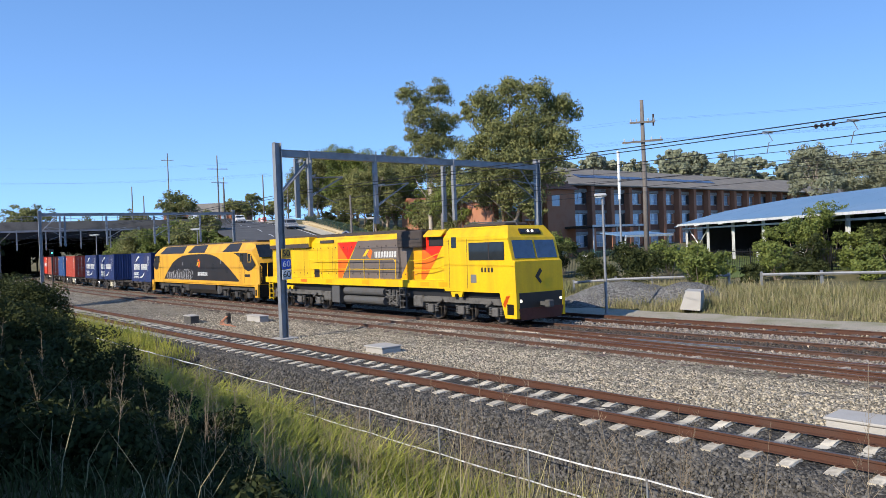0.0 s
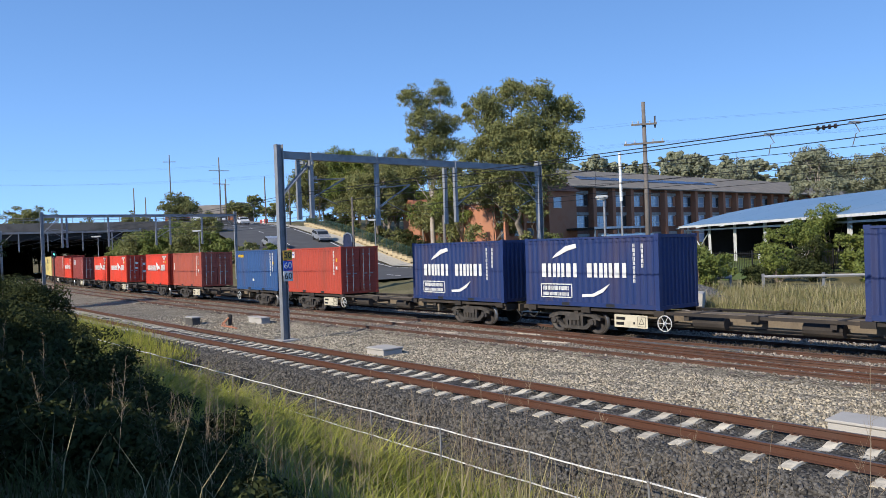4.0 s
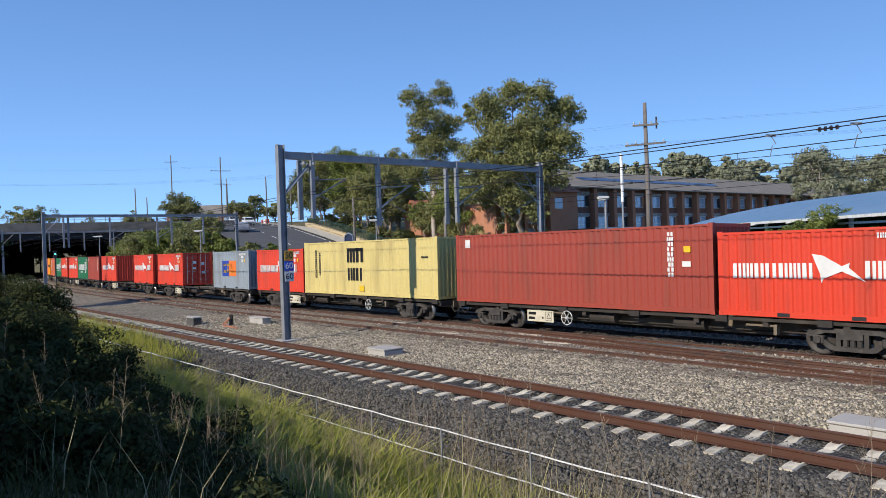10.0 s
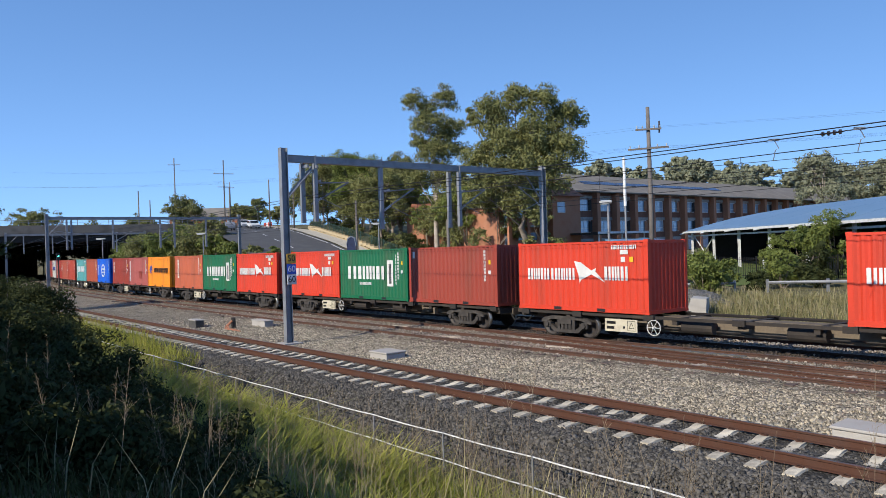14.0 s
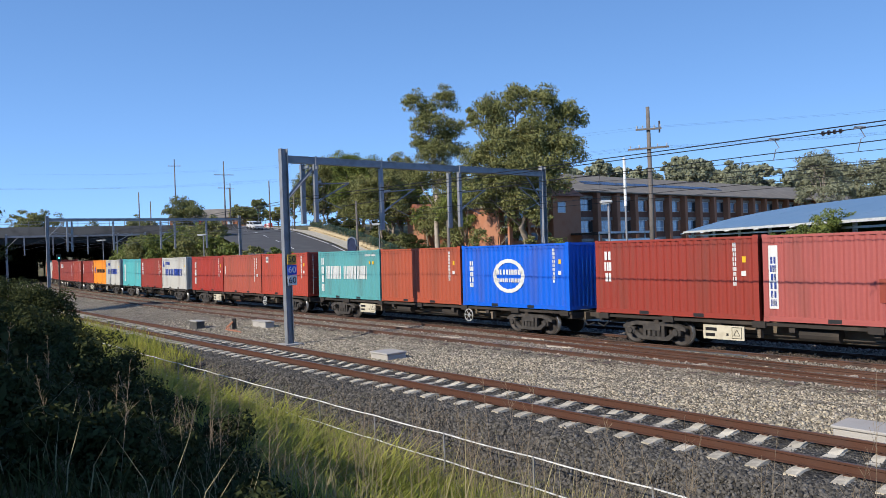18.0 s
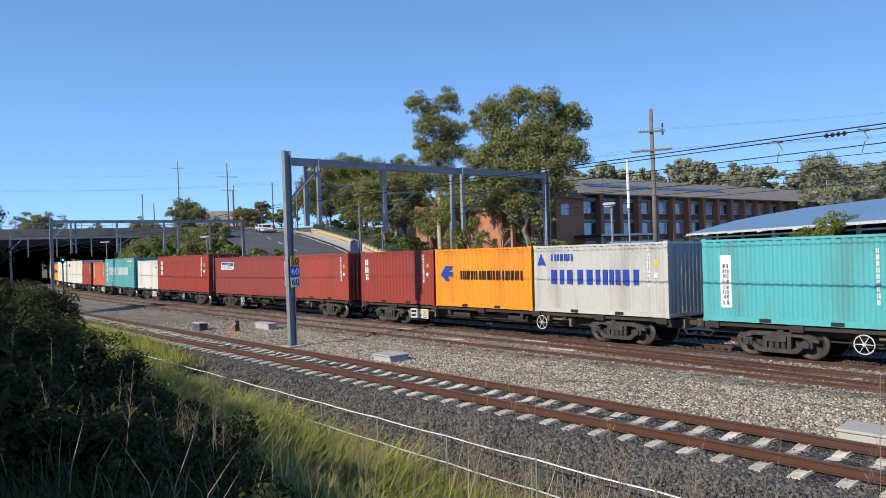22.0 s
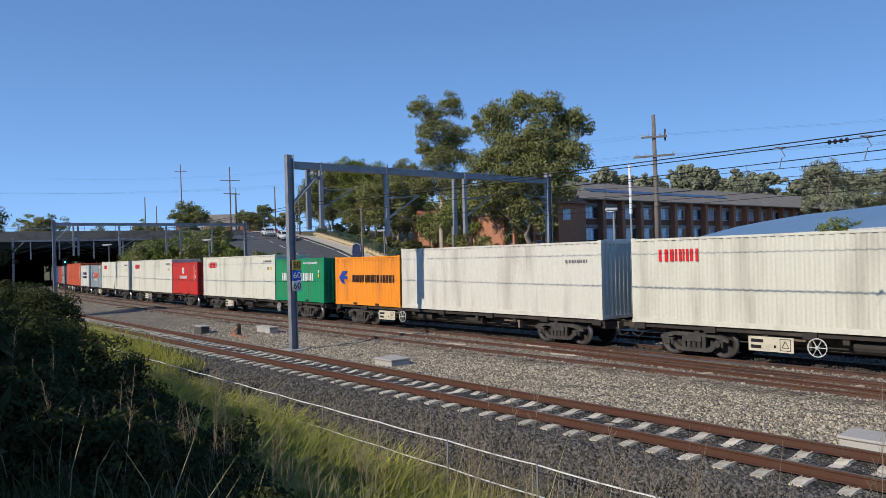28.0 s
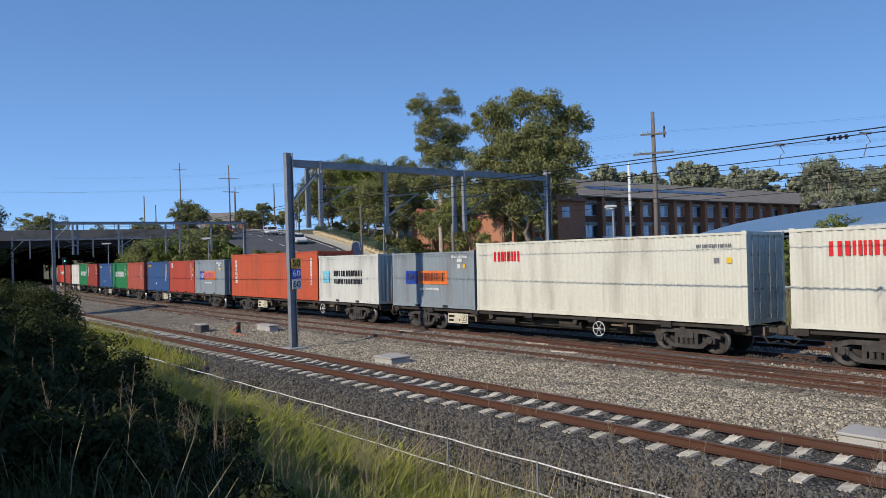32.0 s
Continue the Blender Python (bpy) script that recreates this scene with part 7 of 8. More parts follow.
def school():
    """Three storeys of bays between brick piers; x runs along the front, y points into the building."""
    t = thing("school_building", "three-storey brown brick school block with a grey roof", "building", pose(11.5, 95.4, 1.2, 0, 0, 40.2))
    bay, n, st, eave = 4.5, 24, 3.05, 9.6
    L = bay * n
    part("wall", boxes_mesh("wall", (0, L, 0.32, 14, 0, eave)), M_BRICK, t)
    bm = B()
    prism(bm, [(-0.9, eave - 0.05), (14.9, eave - 0.05), (14.9, eave + 0.1), (7, eave + 3.4), (-0.9, eave + 0.1)], -0.6, L + 0.6, "x")
    part("roof", bm, M_TILE, t, "weathered grey tiled roof")
    for k in range(9):
        part("solar_panel", boxes_mesh("solar_panel", (0, 3.9, -0.03, 0.03, 0, 1.3)), mat("solar_blue", (0.05, 0.07, 0.13), 0.25, var=0.05), t, m=pose(14 + 4.3 * k, 2.2, eave + 1.45, -66, 0, 0))
    pier = boxes_mesh("pier", (-0.36, 0.36, -0.62, 0.34, 0, eave - 0.06))
    mull = boxes_mesh("window_frame", (-1.25, -1.18, -0.03, 0.03, 0, 1.5), (1.18, 1.25, -0.03, 0.03, 0, 1.5), (-0.03, 0.03, -0.03, 0.03, 0, 1.5), (-1.25, 1.25, -0.03, 0.03, 0, 0.07), (-1.25, 1.25, -0.03, 0.03, 1.43, 1.5), (-1.18, 1.18, -0.025, 0.025, 0.5, 0.55))
    pane = boxes_mesh("pane", (-1.19, -0.02, -0.012, 0.012, 0.06, 1.44))
    for i in range(n + 1):
        part("pier", pier, M_BRICKO, t, "orange-brown brick pier" if i == 0 else "", m=pose(i * bay, 0, 0))
    for f in range(3):
        part("concrete_band", boxes_mesh("concrete_band", (0, L, 0.22, 0.33, f * st + 2.65, f * st + 3.05)), M_SPANDREL, t, "grey concrete floor band")
        for i in range(n):
            w = part("window", mull, M_FRAME, t, m=pose(i * bay + 2.1, 0.28, f * st + 0.85) @ Matrix.Diagonal((1.28, 1, 1.15, 1)))
            part("pane", pane, M_PANE, w)
            part("pane", pane, M_PANE, w, m=pose(1.21, 0, 0))
            if (i * 7 + f * 3) % 3:
                part("curtain", boxes_mesh("curtain", (0.75, 1.3, -0.16, -0.13, 0.1, 1.42)), M_BRICKO if i % 2 else M_DARKROOM, w)
    dp = boxes_mesh("downpipe", (-0.06, 0.06, -0.12, 0.0, 0, eave))
    for i in (1, 6, 11, 16):
        part("downpipe", dp, M_WHITE, t, "white downpipe", m=pose(i * bay + 0.6, 0.2, 0))
    return t


school()
flue = B(); tube(flue, [(0, 0, 0), (0, 0, 4.6)], 0.14, 8)
tagged(part("flue_pipe", flue, M_WHITE, m=pose(17.4, 69.5, 7.0)), "tall white flue pipe", "pipe")
flue2 = B(); tube(flue2, [(0, 0, 0), (0, 0, 7.0)], 0.10, 8)
tagged(part("flue_mast", flue2, M_STEEL, m=pose(17.4, 69.5, 0.6)), "slim mast under the flue", "mast")

# brick houses half hidden by the trees on the rise
def house(x, y, w, d, h, turn, label, roof, wall):
    t = thing("house", label, "house", pose(x, y, gz(x, y) - 0.4, 0, 0, turn))
    part("wall", boxes_mesh("wall", (-w / 2, w / 2, -d / 2, d / 2, 0, h)), wall, t)
    bm = B()
    prism(bm, [(-d / 2 - 0.5, h - 0.02), (d / 2 + 0.5, h - 0.02), (0, h + d * 0.3)], -w / 2 - 0.4, w / 2 + 0.4, "x")
    part("roof", bm, roof, t)
    for i in range(int(w // 3)):
        wi = part("window", boxes_mesh("window_frame", (-0.7, 0.7, -0.05, 0.0, 0, 0.07), (-0.7, 0.7, -0.05, 0, 1.23, 1.3), (-0.7, -0.63, -0.05, 0, 0.07, 1.23), (0.63, 0.7, -0.05, 0, 0.07, 1.23)), M_FRAME, t, m=pose(-w / 2 + 1.5 + 3 * i, -d / 2, h - 2.0))
        part("pane", boxes_mesh("pane", (-0.63, 0.63, -0.02, -0.005, 0.07, 1.23)), M_PANE, wi)
    return t


M_TERRA = mat("terracotta_tiles", (0.36, 0.14, 0.08), 0.9, var=0.25, scale=1, fine=12, bump=0.3)
house(12.6, 90, 5, 7, 8.6, 40, "tall orange brick gable end behind the gum trees", M_TERRA, M_BRICKO)
wing = thing("brick_wing", "orange brick wing with pale balcony slabs behind the gum trees", "building", pose(9.4, 85, gz(9.4, 85) - 0.4, 0, 0, 40))
part("wall", boxes_mesh("wall", (-4.0, 3.0, 0, 6, 0, 7.4)), M_BRICKO, wing)
part("roof", boxes_mesh("roof", (-4.3, 3.3, -0.5, 6.3, 7.4, 7.65)), M_TILE, wing)
for z in (2.4, 5.0):
    part("balcony", boxes_mesh("balcony", (-3.6, 2.6, -1.1, -0.003, z, z + 0.22)), M_SPANDREL, wing, "pale concrete balcony slab")
    part("balustrade", boxes_mesh("balustrade", (-3.6, 2.6, -1.1, -1.02, z + 0.22, z + 1.1)), M_BRICKO, wing)
    for x in (-2.6, -0.4, 1.6):
        wi = part("window", boxes_mesh("window", (-0.6, 0.6, -0.03, -0.004, 0.4, 2.0)), M_FRAME, wing, m=pose(x, 0, z))
        part("pane", boxes_mesh("pane", (-0.52, 0.52, -0.045, -0.031, 0.48, 1.92)), M_PANE, wi)
for x in (-3.6, -0.6, 2.4):
    part("pier", boxes_mesh("pier", (-0.25, 0.25, -1.4, -1.105, 0, 7.4)), M_BRICKO, wing, m=pose(x, 0, 0))
house(0.0, 112, 9, 8, 4.6, 20, "brick house with a terracotta roof on the rise", M_TERRA, M_BRICKO)
house(-64.0, 205, 22, 9, 3.5, 0, "long low building with a grey roof on the hilltop", M_TILE, M_TERRA)

# ---------- shelter with the blue vaulted roof ----------
M_BLUEROOF = mat("blue_steel_roof", (0.15, 0.26, 0.40), 0.5, 0.1, var=0.05, scale=0.3, fine=6, second=(0.19, 0.29, 0.42), bump=0.03)
M_CREAM = mat("white_steel", (0.70, 0.71, 0.70), 0.5, var=0.06)
M_LAWN = mat("mown_lawn", (0.10, 0.14, 0.03), 0.95, var=0.4, scale=0.5, fine=14, second=(0.17, 0.18, 0.06), bump=0.5, dist=0.03)
sh = thing("school_shelter", "open steel shelter with a blue vaulted roof on white columns", "shelter", pose(0, 0, 0))
arc = [(25.2, 4.45), (26.2, 4.70), (27.8, 5.1), (30.0, 5.6), (33.0, 6.1), (37.0, 6.65), (42.0, 7.0), (47.0, 6.9), (53.0, 6.3), (58.0, 5.2), (60.5, 4.5)]
bays_y = [40.0, 46.0, 52.0, 58.0, 64.0, 70.0, 76.0]
for y0, y1 in zip(bays_y[:-1], bays_y[1:]):
    for (x0, z0), (x1, z1) in zip(arc[:-1], arc[1:]):
        bm = B()
        a = [(x0, y0 + 0.03, z0), (x1, y0 + 0.03, z1), (x1, y1 - 0.03, z1), (x0, y1 - 0.03, z0)]
        lo = [bm.verts.new(p) for p in a]
        hi = [bm.verts.new((p[0], p[1], p[2] + 0.07)) for p in a]
        bm.faces.new(hi)
        bm.faces.new(lo[::-1])
        for i in range(4):
            bm.faces.new((lo[i], lo[(i + 1) % 4], hi[(i + 1) % 4], hi[i]))
        part("roof_panel", bm, M_BLUEROOF, sh, "blue steel roof sheet" if y0 == 40 and x0 < 26 else "")
for y in bays_y:
    bm = B()
    tube(bm, [(x, y, z - 0.12) for x, z in arc], 0.1, 6)
    part("roof_rib", bm, M_CREAM, sh)
    for x, zt in ((25.6, 4.55), (60.0, 4.55)):
        col = boxes_mesh("column", (-0.06, 0.06, -0.16, -0.06, 0, zt - 0.3), (-0.06, 0.06, 0.12, 0.22, 0, zt - 0.3))
        part("column", col, M_CREAM, sh, m=pose(x + 0.3, y, 0.3))
    bm = B()
    tube(bm, [(24.6, y, 4.2), (27.5, y, 4.62)], 0.06, 6)
    part("eave_strut", bm, M_CREAM, sh)
part("gutter", boxes_mesh("gutter", (24.95, 25.2, 39.8, 76.2, 4.28, 4.46)), M_CREAM, sh, "white eaves gutter")
part("fascia", boxes_mesh("fascia", (25.5, 25.6, 39.8, 76.2, 3.92, 4.06)), M_CREAM, sh, "white fascia beam")
# dark sheets painted for the shade inside the open shelter
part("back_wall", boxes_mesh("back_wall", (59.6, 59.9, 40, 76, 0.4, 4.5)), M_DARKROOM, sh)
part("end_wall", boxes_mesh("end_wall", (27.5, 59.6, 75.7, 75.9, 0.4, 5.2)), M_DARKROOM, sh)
part("noticeboard", boxes_mesh("noticeboard", (36.0, 38.0, 75.5, 75.68, 2.6, 3.6)), M_SPANDREL, sh)
bm = B()
tube(bm, [(26.0, 70.2, 0.8), (26.0, 75.6, 3.9)], 0.06, 6)
tube(bm, [(26.0, 75.6, 0.8), (26.0, 70.2, 3.9)], 0.06, 6)
part("cross_brace", bm, M_CREAM, sh)
aw = thing("awning", "low blue skillion awning beside the shelter", "awning", pose(19.8, 73, 3.6, 6, 0, 30))
part("roof_sheet", boxes_mesh("roof_sheet", (-3.2, 3.2, -1.8, 1.8, 0, 0.12)), M_BLUEROOF, aw)
part("edge_trim", boxes_mesh("edge_trim", (-3.25, 3.25, -1.86, -1.8, -0.06, 0.14)), M_CREAM, aw)
for x in (-2.9, 2.9):
    part("post", boxes_mesh("post", (-0.06, 0.06, -0.06, 0.06, -3.6, 0)), M_CREAM, aw, m=pose(x, -1.5, 0))
en = thing("entrance_canopy", "dark flat entrance canopy with a white edge on the school front", "canopy", pose(19.8, 90, 4.6, 0, 0, 40))
part("roof_slab", boxes_mesh("roof_slab", (-5, 5, -3, 3, 0, 0.25)), M_DARKSTEEL, en)
part("edge_trim", boxes_mesh("edge_trim", (-5.05, 5.05, -3.06, -3.0, 0.05, 0.30)), M_CREAM, en)
for x in (-4.5, 0, 4.5):
    part("post", boxes_mesh("post", (-0.07, 0.07, -0.07, 0.07, -4, 0)), M_CREAM, en, m=pose(x, -2.7, 0))
lawn_v, lawn_f = [], []
for i in range(13):
    for j in range(11):
        x, y = 17 + 3 * i, 44 + 3.0 * j
        lawn_v.append((x, y, gz(x, y) + 0.04))
for i in range(12):
    for j in range(10):
        lawn_f.append((i * 11 + j, (i + 1) * 11 + j, (i + 1) * 11 + j + 1, i * 11 + j + 1))
tagged(quick("lawn", lawn_v, lawn_f, M_LAWN, smooth=True), "mown green school lawn", "lawn", kind="structure")

# ---------- fences of the school ----------
def paling_fence(name, pts, h, gap, m, label, rails=(0.15, 0.9)):
    """Posts, rails and thin uprights along a line."""
    t = thing(name, label, "fence")
    up = boxes_mesh("upright", (-0.011, 0.011, -0.011, 0.011, 0, h))
    po = boxes_mesh("post", (-0.035, 0.035, -0.035, 0.035, -0.2, h + 0.05))
    for a, b in zip(pts[:-1], pts[1:]):
        a, b = Vector((*a, 0)), Vector((*b, 0))
        L = (b - a).length
        for i in range(int(L / 2.4) + 1):
            p = a.lerp(b, min(1, i * 2.4 / L))
            part("post", po, m, t, m=pose(p.x, p.y, gz(p.x, p.y)))
        ups = B()
        for i in range(int(L / gap)):
            p = a.lerp(b, i * gap / L)
            z = gz(p.x, p.y)
            box(ups, p.x - 0.011, p.x + 0.011, p.y - 0.011, p.y + 0.011, z, z + h)
        o = part("paling", ups, m, t)
        o["kind"] = "stuff"
        for k in rails:
            r_ = B()
            tube(r_, [(p.x, p.y, gz(p.x, p.y) + h * k) for p in (a.lerp(b, i / 8) for i in range(9))], 0.02, 4)
            part("rail", r_, m, t)
    return t


FENCE_PT = lambda w: (8.0 - 0.44 * w - 0.898 * 3.4, 78.0 + 0.898 * w - 0.44 * 3.4)
M_GREENF = mat("green_fence", (0.03, 0.07, 0.055), 0.6, var=0.1)
paling_fence("school_fence", [(6.5, 54), (17.5, 51.5)], 1.9, 0.11, M_GREENF, "dark green steel school fence")
paling_fence("school_fence", [(17.5, 51.5), (20.5, 48.0), (26.0, 43.5), (33, 40)], 1.45, 0.12, M_BLACK, "black steel palisade fence beside the lawn")
paling_fence("roadside_fence", [FENCE_PT(68), FENCE_PT(45), FENCE_PT(26), FENCE_PT(6)], 1.8, 0.16, M_GREENF, "dark green mesh fence above the road")
for x, z in ((9.1, 2.37), (10.62, 2.06)):
    tagged(part("fence_sign", boxes_mesh("fence_sign", (-0.2, 0.2, -0.015, 0.015, -0.2, 0.2) if x < 10 else (-0.34, 0.34, -0.015, 0.015, -0.26, 0.26)), M_WHITE, m=pose(x, 52.95 - (x - 9.1) * 0.23, z)), "plain white notice on the green school fence", "sign")


def guard_rail(pts, label):
    t = thing("guard_rail", label, "guard rail")
    bm = B()
    tube(bm, [(x, y, gz(x, y) + 0.55) for x, y in pts], 0.085, 6)
    part("rail", bm, M_STEEL, t)
    for x, y in pts:
        part("post", boxes_mesh("post", (-0.06, 0.06, 0.1, 0.22, -0.1, 0.7)), M_STEEL, t, m=pose(x, y, gz(x, y)))
    return t


guard_rail([(8.0, 43.5), (10.3, 42.6), (12.2, 41.8), (14.0, 41.0), (16, 40.2)], "pale galvanised guard rail behind the gravel heap")
guard_rail([(17.5, 39.5), (20, 38), (22.5, 36.4), (25, 34.6), (28, 32)], "pale galvanised guard rail beyond the long grass")
wp = thing("marker_post", "grey marker post with a white cap", "post", pose(19.7, 45, gz(19.7, 45)))
part("post", boxes_mesh("post", (-0.04, 0.04, -0.04, 0.04, -0.1, 1.1)), M_STEEL, wp)
part("cap", boxes_mesh("cap", (-0.07, 0.07, -0.05, 0.05, 1.1, 1.42)), M_WHITE, wp)

# ---------- road over the hill, with its cars ----------
M_ASPH = mat("asphalt", (0.085, 0.085, 0.09), 0.9, var=0.15, scale=0.5, fine=20, second=(0.11, 0.11, 0.112), bump=0.15)
M_PAVE = mat("pale_footpath", (0.52, 0.48, 0.40), 0.9, var=0.12)
M_SAND = mat("sandstone_wall", (0.50, 0.40, 0.24), 0.9, var=0.2, scale=1.5, fine=12, second=(0.42, 0.33, 0.21), bump=0.3)


def road_pt(w, off, lift=0.0):
    """A point w metres along the hill road, off metres to its right (uphill)."""
    x = ROAD_P0[0] + ROAD_D[0] * w + ROAD_D[1] * off
    y = ROAD_P0[1] + ROAD_D[1] * w - ROAD_D[0] * off
    return (x, y, max(gz(x, y), float(np.interp(w, RW, RZ))) + lift)


def ribbon(name, w0, w1, o0, o1, lift, m, label, step=4.0, kind="structure", cat="road"):
    v, f = [], []
    n = int((w1 - w0) / step) + 1
    for i in range(n + 1):
        w = w0 + (w1 - w0) * i / n
        for k in range(5):
            v.append(road_pt(w, o0 + (o1 - o0) * k / 4, lift))
    for i in range(n):
        for k in range(4):
            f.append((i * 5 + k, i * 5 + k + 1, i * 5 + k + 6, i * 5 + k + 5))
    return tagged(quick(name, v, f, m, smooth=True), label, cat, kind=kind)


ribbon("road", -8, 135, -22, -8, 0.12, M_ASPH, "grey asphalt road climbing the hill")
ribbon("footpath", -8, 120, -7.9, -5.2, 0.22, M_PAVE, "pale concrete footpath beside the road", cat="footpath")
for i in range(16):
    ribbon("lane_line", -4 + 8 * i, -0.5 + 8 * i, -15.1, -14.95, 0.135, M_WHITE, "white dashed lane line", 1.5, cat="road marking")
ribbon("edge_line", -6, 120, -8.7, -8.5, 0.135, M_WHITE, "white edge line of the road", cat="road marking")
rw = thing("retaining_wall", "low sandstone block retaining wall beside the footpath", "wall")
for i in range(36):
    for j in range(2):
        p = road_pt(6 + 1.6 * i + 0.8 * (j % 2), -4.8, 0)
        part("block", boxes_mesh("block", (-0.78, 0.78, -0.3, 0.3, 0, 0.48)) if not (i or j) else rw.children[0].data, M_SAND, rw, m=pose(p[0], p[1], p[2] + 0.5 * j - 0.1, 0, 0, math.degrees(math.atan2(ROAD_D[1], ROAD_D[0]))))
M_CARS = [paint("car_white", (225, 226, 228), 0.9, 0.3), paint("car_silver", (150, 155, 165), 0.8, 0.3), paint("car_red", (170, 30, 28), 0.8, 0.3)]


def car(m, body, label):
    """A small hatchback or wagon, facing +x."""
    t = thing("car", label, "car", m, group="cars on the hill road")
    bm = B()
    prof = [(-2.1, 0.35), (2.1, 0.35), (2.15, 0.7), (1.95, 0.88), (1.0, 1.0), (0.35, 1.5), (-1.6, 1.55), (-2.05, 1.05), (-2.15, 0.7)]
    prism(bm, prof, -0.86, 0.86)
    bmesh.ops.bevel(bm, geom=bm.edges[:], offset=0.06, segments=2, affect="EDGES")
    part("body", bm, body, t, smooth=False)
    for sg in (-1, 1):
        bm = B()
        prism(bm, [(0.8, 1.02), (0.28, 1.43), (-1.5, 1.46), (-1.85, 1.05)], sg * 0.865, sg * 0.872)
        part("side_window", bm, M_GLASS, t)
        for x in (-1.3, 1.35):
            bm = B()
            lathe(bm, [(0.2, -0.1), (0.31, -0.1), (0.33, -0.05), (0.33, 0.08), (0.2, 0.1)], 14, pose(x, sg * 0.78, 0.33))
            part("wheel", bm, M_TYRE, t)
    part("windscreen", boxes_mesh("windscreen", (-0.02, 0.02, -0.74, 0.74, -0.28, 0.28)), M_GLASS, t, m=pose(0.72, 0, 1.26, 0, -52, 0))
    part("headlights", boxes_mesh("headlights", (2.1, 2.17, -0.8, 0.8, 0.62, 0.76)), M_CREAM, t)
    return t


CAR_TURN = math.degrees(math.atan2(ROAD_D[1], ROAD_D[0]))
MOVING_CARS = []


def on_road(w, off, back=False):
    a, b = Vector(road_pt(w - 1.3, off, 0.13)), Vector(road_pt(w + 1.3, off, 0.13))
    d = b - a
    c = (a + b) / 2
    m = pose(c.x, c.y, c.z, 0, 0, math.degrees(math.atan2(d.y, d.x))) @ pose(0, 0, 0, 0, -math.degrees(math.atan2(d.z, math.hypot(d.x, d.y))), 0)
    return m @ pose(0, 0, 0, 0, 0, 180) if back else m


for col, lab, w0, v, off, back in ((0, "white hatchback driving on the hill road", 118, -2.2, -12, True), (0, "white van-like car waiting on the hill road", 86, -0.6, -12, True), (1, "silver hatchback driving down the hill road", 56, -4.2, -9.4, True),
                                   (1, "silver car climbing the hill road", 20, 3.6, -18, False), (2, "red car near the top of the hill road", 126, -1.6, -18.5, True), (0, "white car at the crest of the hill road", 104, 0.5, -18, False)):
    MOVING_CARS.append((car(on_road(w0, off, back), M_CARS[col], lab), w0, v, off, back))
barrier = thing("road_barrier", "red and white plastic road barrier", "barrier", pose(*road_pt(88, -6.4, 0.2), 0, 0, CAR_TURN))
for i in range(3):
    part("segment", boxes_mesh("segment", (-0.9, 0.9, -0.2, 0.2, 0, 0.9)) if i == 0 else barrier.children[0].data, mat("red_plastic", (0.55, 0.06, 0.04), 0.5) if i != 1 else M_WHITE, barrier, m=pose(2 * i, 0, 0))
for w, off in ((66, -7.4), (96, -7.2)):
    p = road_pt(w, off, 0.2)
    tl = thing("traffic_light", "dark traffic light on a slim pole", "traffic light", pose(*p))
    bm = B(); tube(bm, [(0, 0, 0), (0, 0, 3.6)], 0.06, 6)
    part("pole", bm, M_STEEL, tl)
    part("housing", boxes_mesh("housing", (-0.22, 0.22, -0.2, 0.1, 2.9, 3.9)), M_BLACK, tl)
    part("lens", boxes_mesh("lens", (-0.1, 0.1, -0.23, -0.2, 3.05, 3.25)), mat("dull_green_lens", (0.03, 0.25, 0.15), 0.4), tl)
kd = thing("kiosk", "dark blue round-topped roadside kiosk", "kiosk", pose(-7.1, 56.6, gz(-7.1, 56.6) - 0.1))
bm = B(); prism(bm, [(-0.33, 0), (0.33, 0), (0.33, 4.35), (0.24, 4.75), (0, 4.9), (-0.24, 4.75), (-0.33, 4.35)], -0.4, 0.4)
part("body", bm, mat("navy_shell", (0.03, 0.04, 0.09), 0.5), kd)
bm = B(); prism(bm, [(-0.38, 4.2), (-0.33, 4.2), (-0.25, 4.73), (0, 4.88), (0.25, 4.73), (0.33, 4.2), (0.38, 4.2), (0.29, 4.8), (0, 4.97), (-0.29, 4.8)], -0.45, 0.45)
part("hood", bm, mat("grey_blue_hood", (0.25, 0.28, 0.33), 0.5), kd, "grey-blue hood")

# ---------- road bridge over the tracks ----------
M_BRIDGE = mat("stained_bridge_concrete", (0.15, 0.14, 0.13), 0.9, var=0.25, scale=0.5, fine=8, second=(0.09, 0.085, 0.08), bump=0.1)
# near-black: the shade under the bridge is put into this concrete's colour
M_DIM = mat("shade_dark_concrete", (0.035, 0.033, 0.031), 0.95, var=0.2)
BS = 140
br = thing("road_bridge", "stained concrete road bridge over the tracks, dark underneath", "bridge", place(BS, 0))
part("deck", boxes_mesh("deck", (-100, 0, -75, 34, 8.3, 9.3)), M_BRIDGE, br)
for i in range(17):
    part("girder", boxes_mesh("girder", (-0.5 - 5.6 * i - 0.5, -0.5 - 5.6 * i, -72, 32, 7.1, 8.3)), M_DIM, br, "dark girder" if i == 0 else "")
for e in (0.0,):
    part("parapet", boxes_mesh("parapet", (-0.35, -0.05, -75, 34, 9.3, 10.2)), M_BRIDGE, br, "concrete parapet")
    for i in range(40):
        part("railing_post", boxes_mesh("railing_post", (-0.05, 0.05, -0.05, 0.05, 10.2, 11.2)) if i == 0 else br.children[-1].data, M_STEEL, br, m=pose(-0.2, -74 + 2.7 * i, 0))
    for z in (10.7, 11.15):
        part("railing", boxes_mesh("railing", (-0.23, -0.17, -75, 34, z, z + 0.06)), M_STEEL, br)
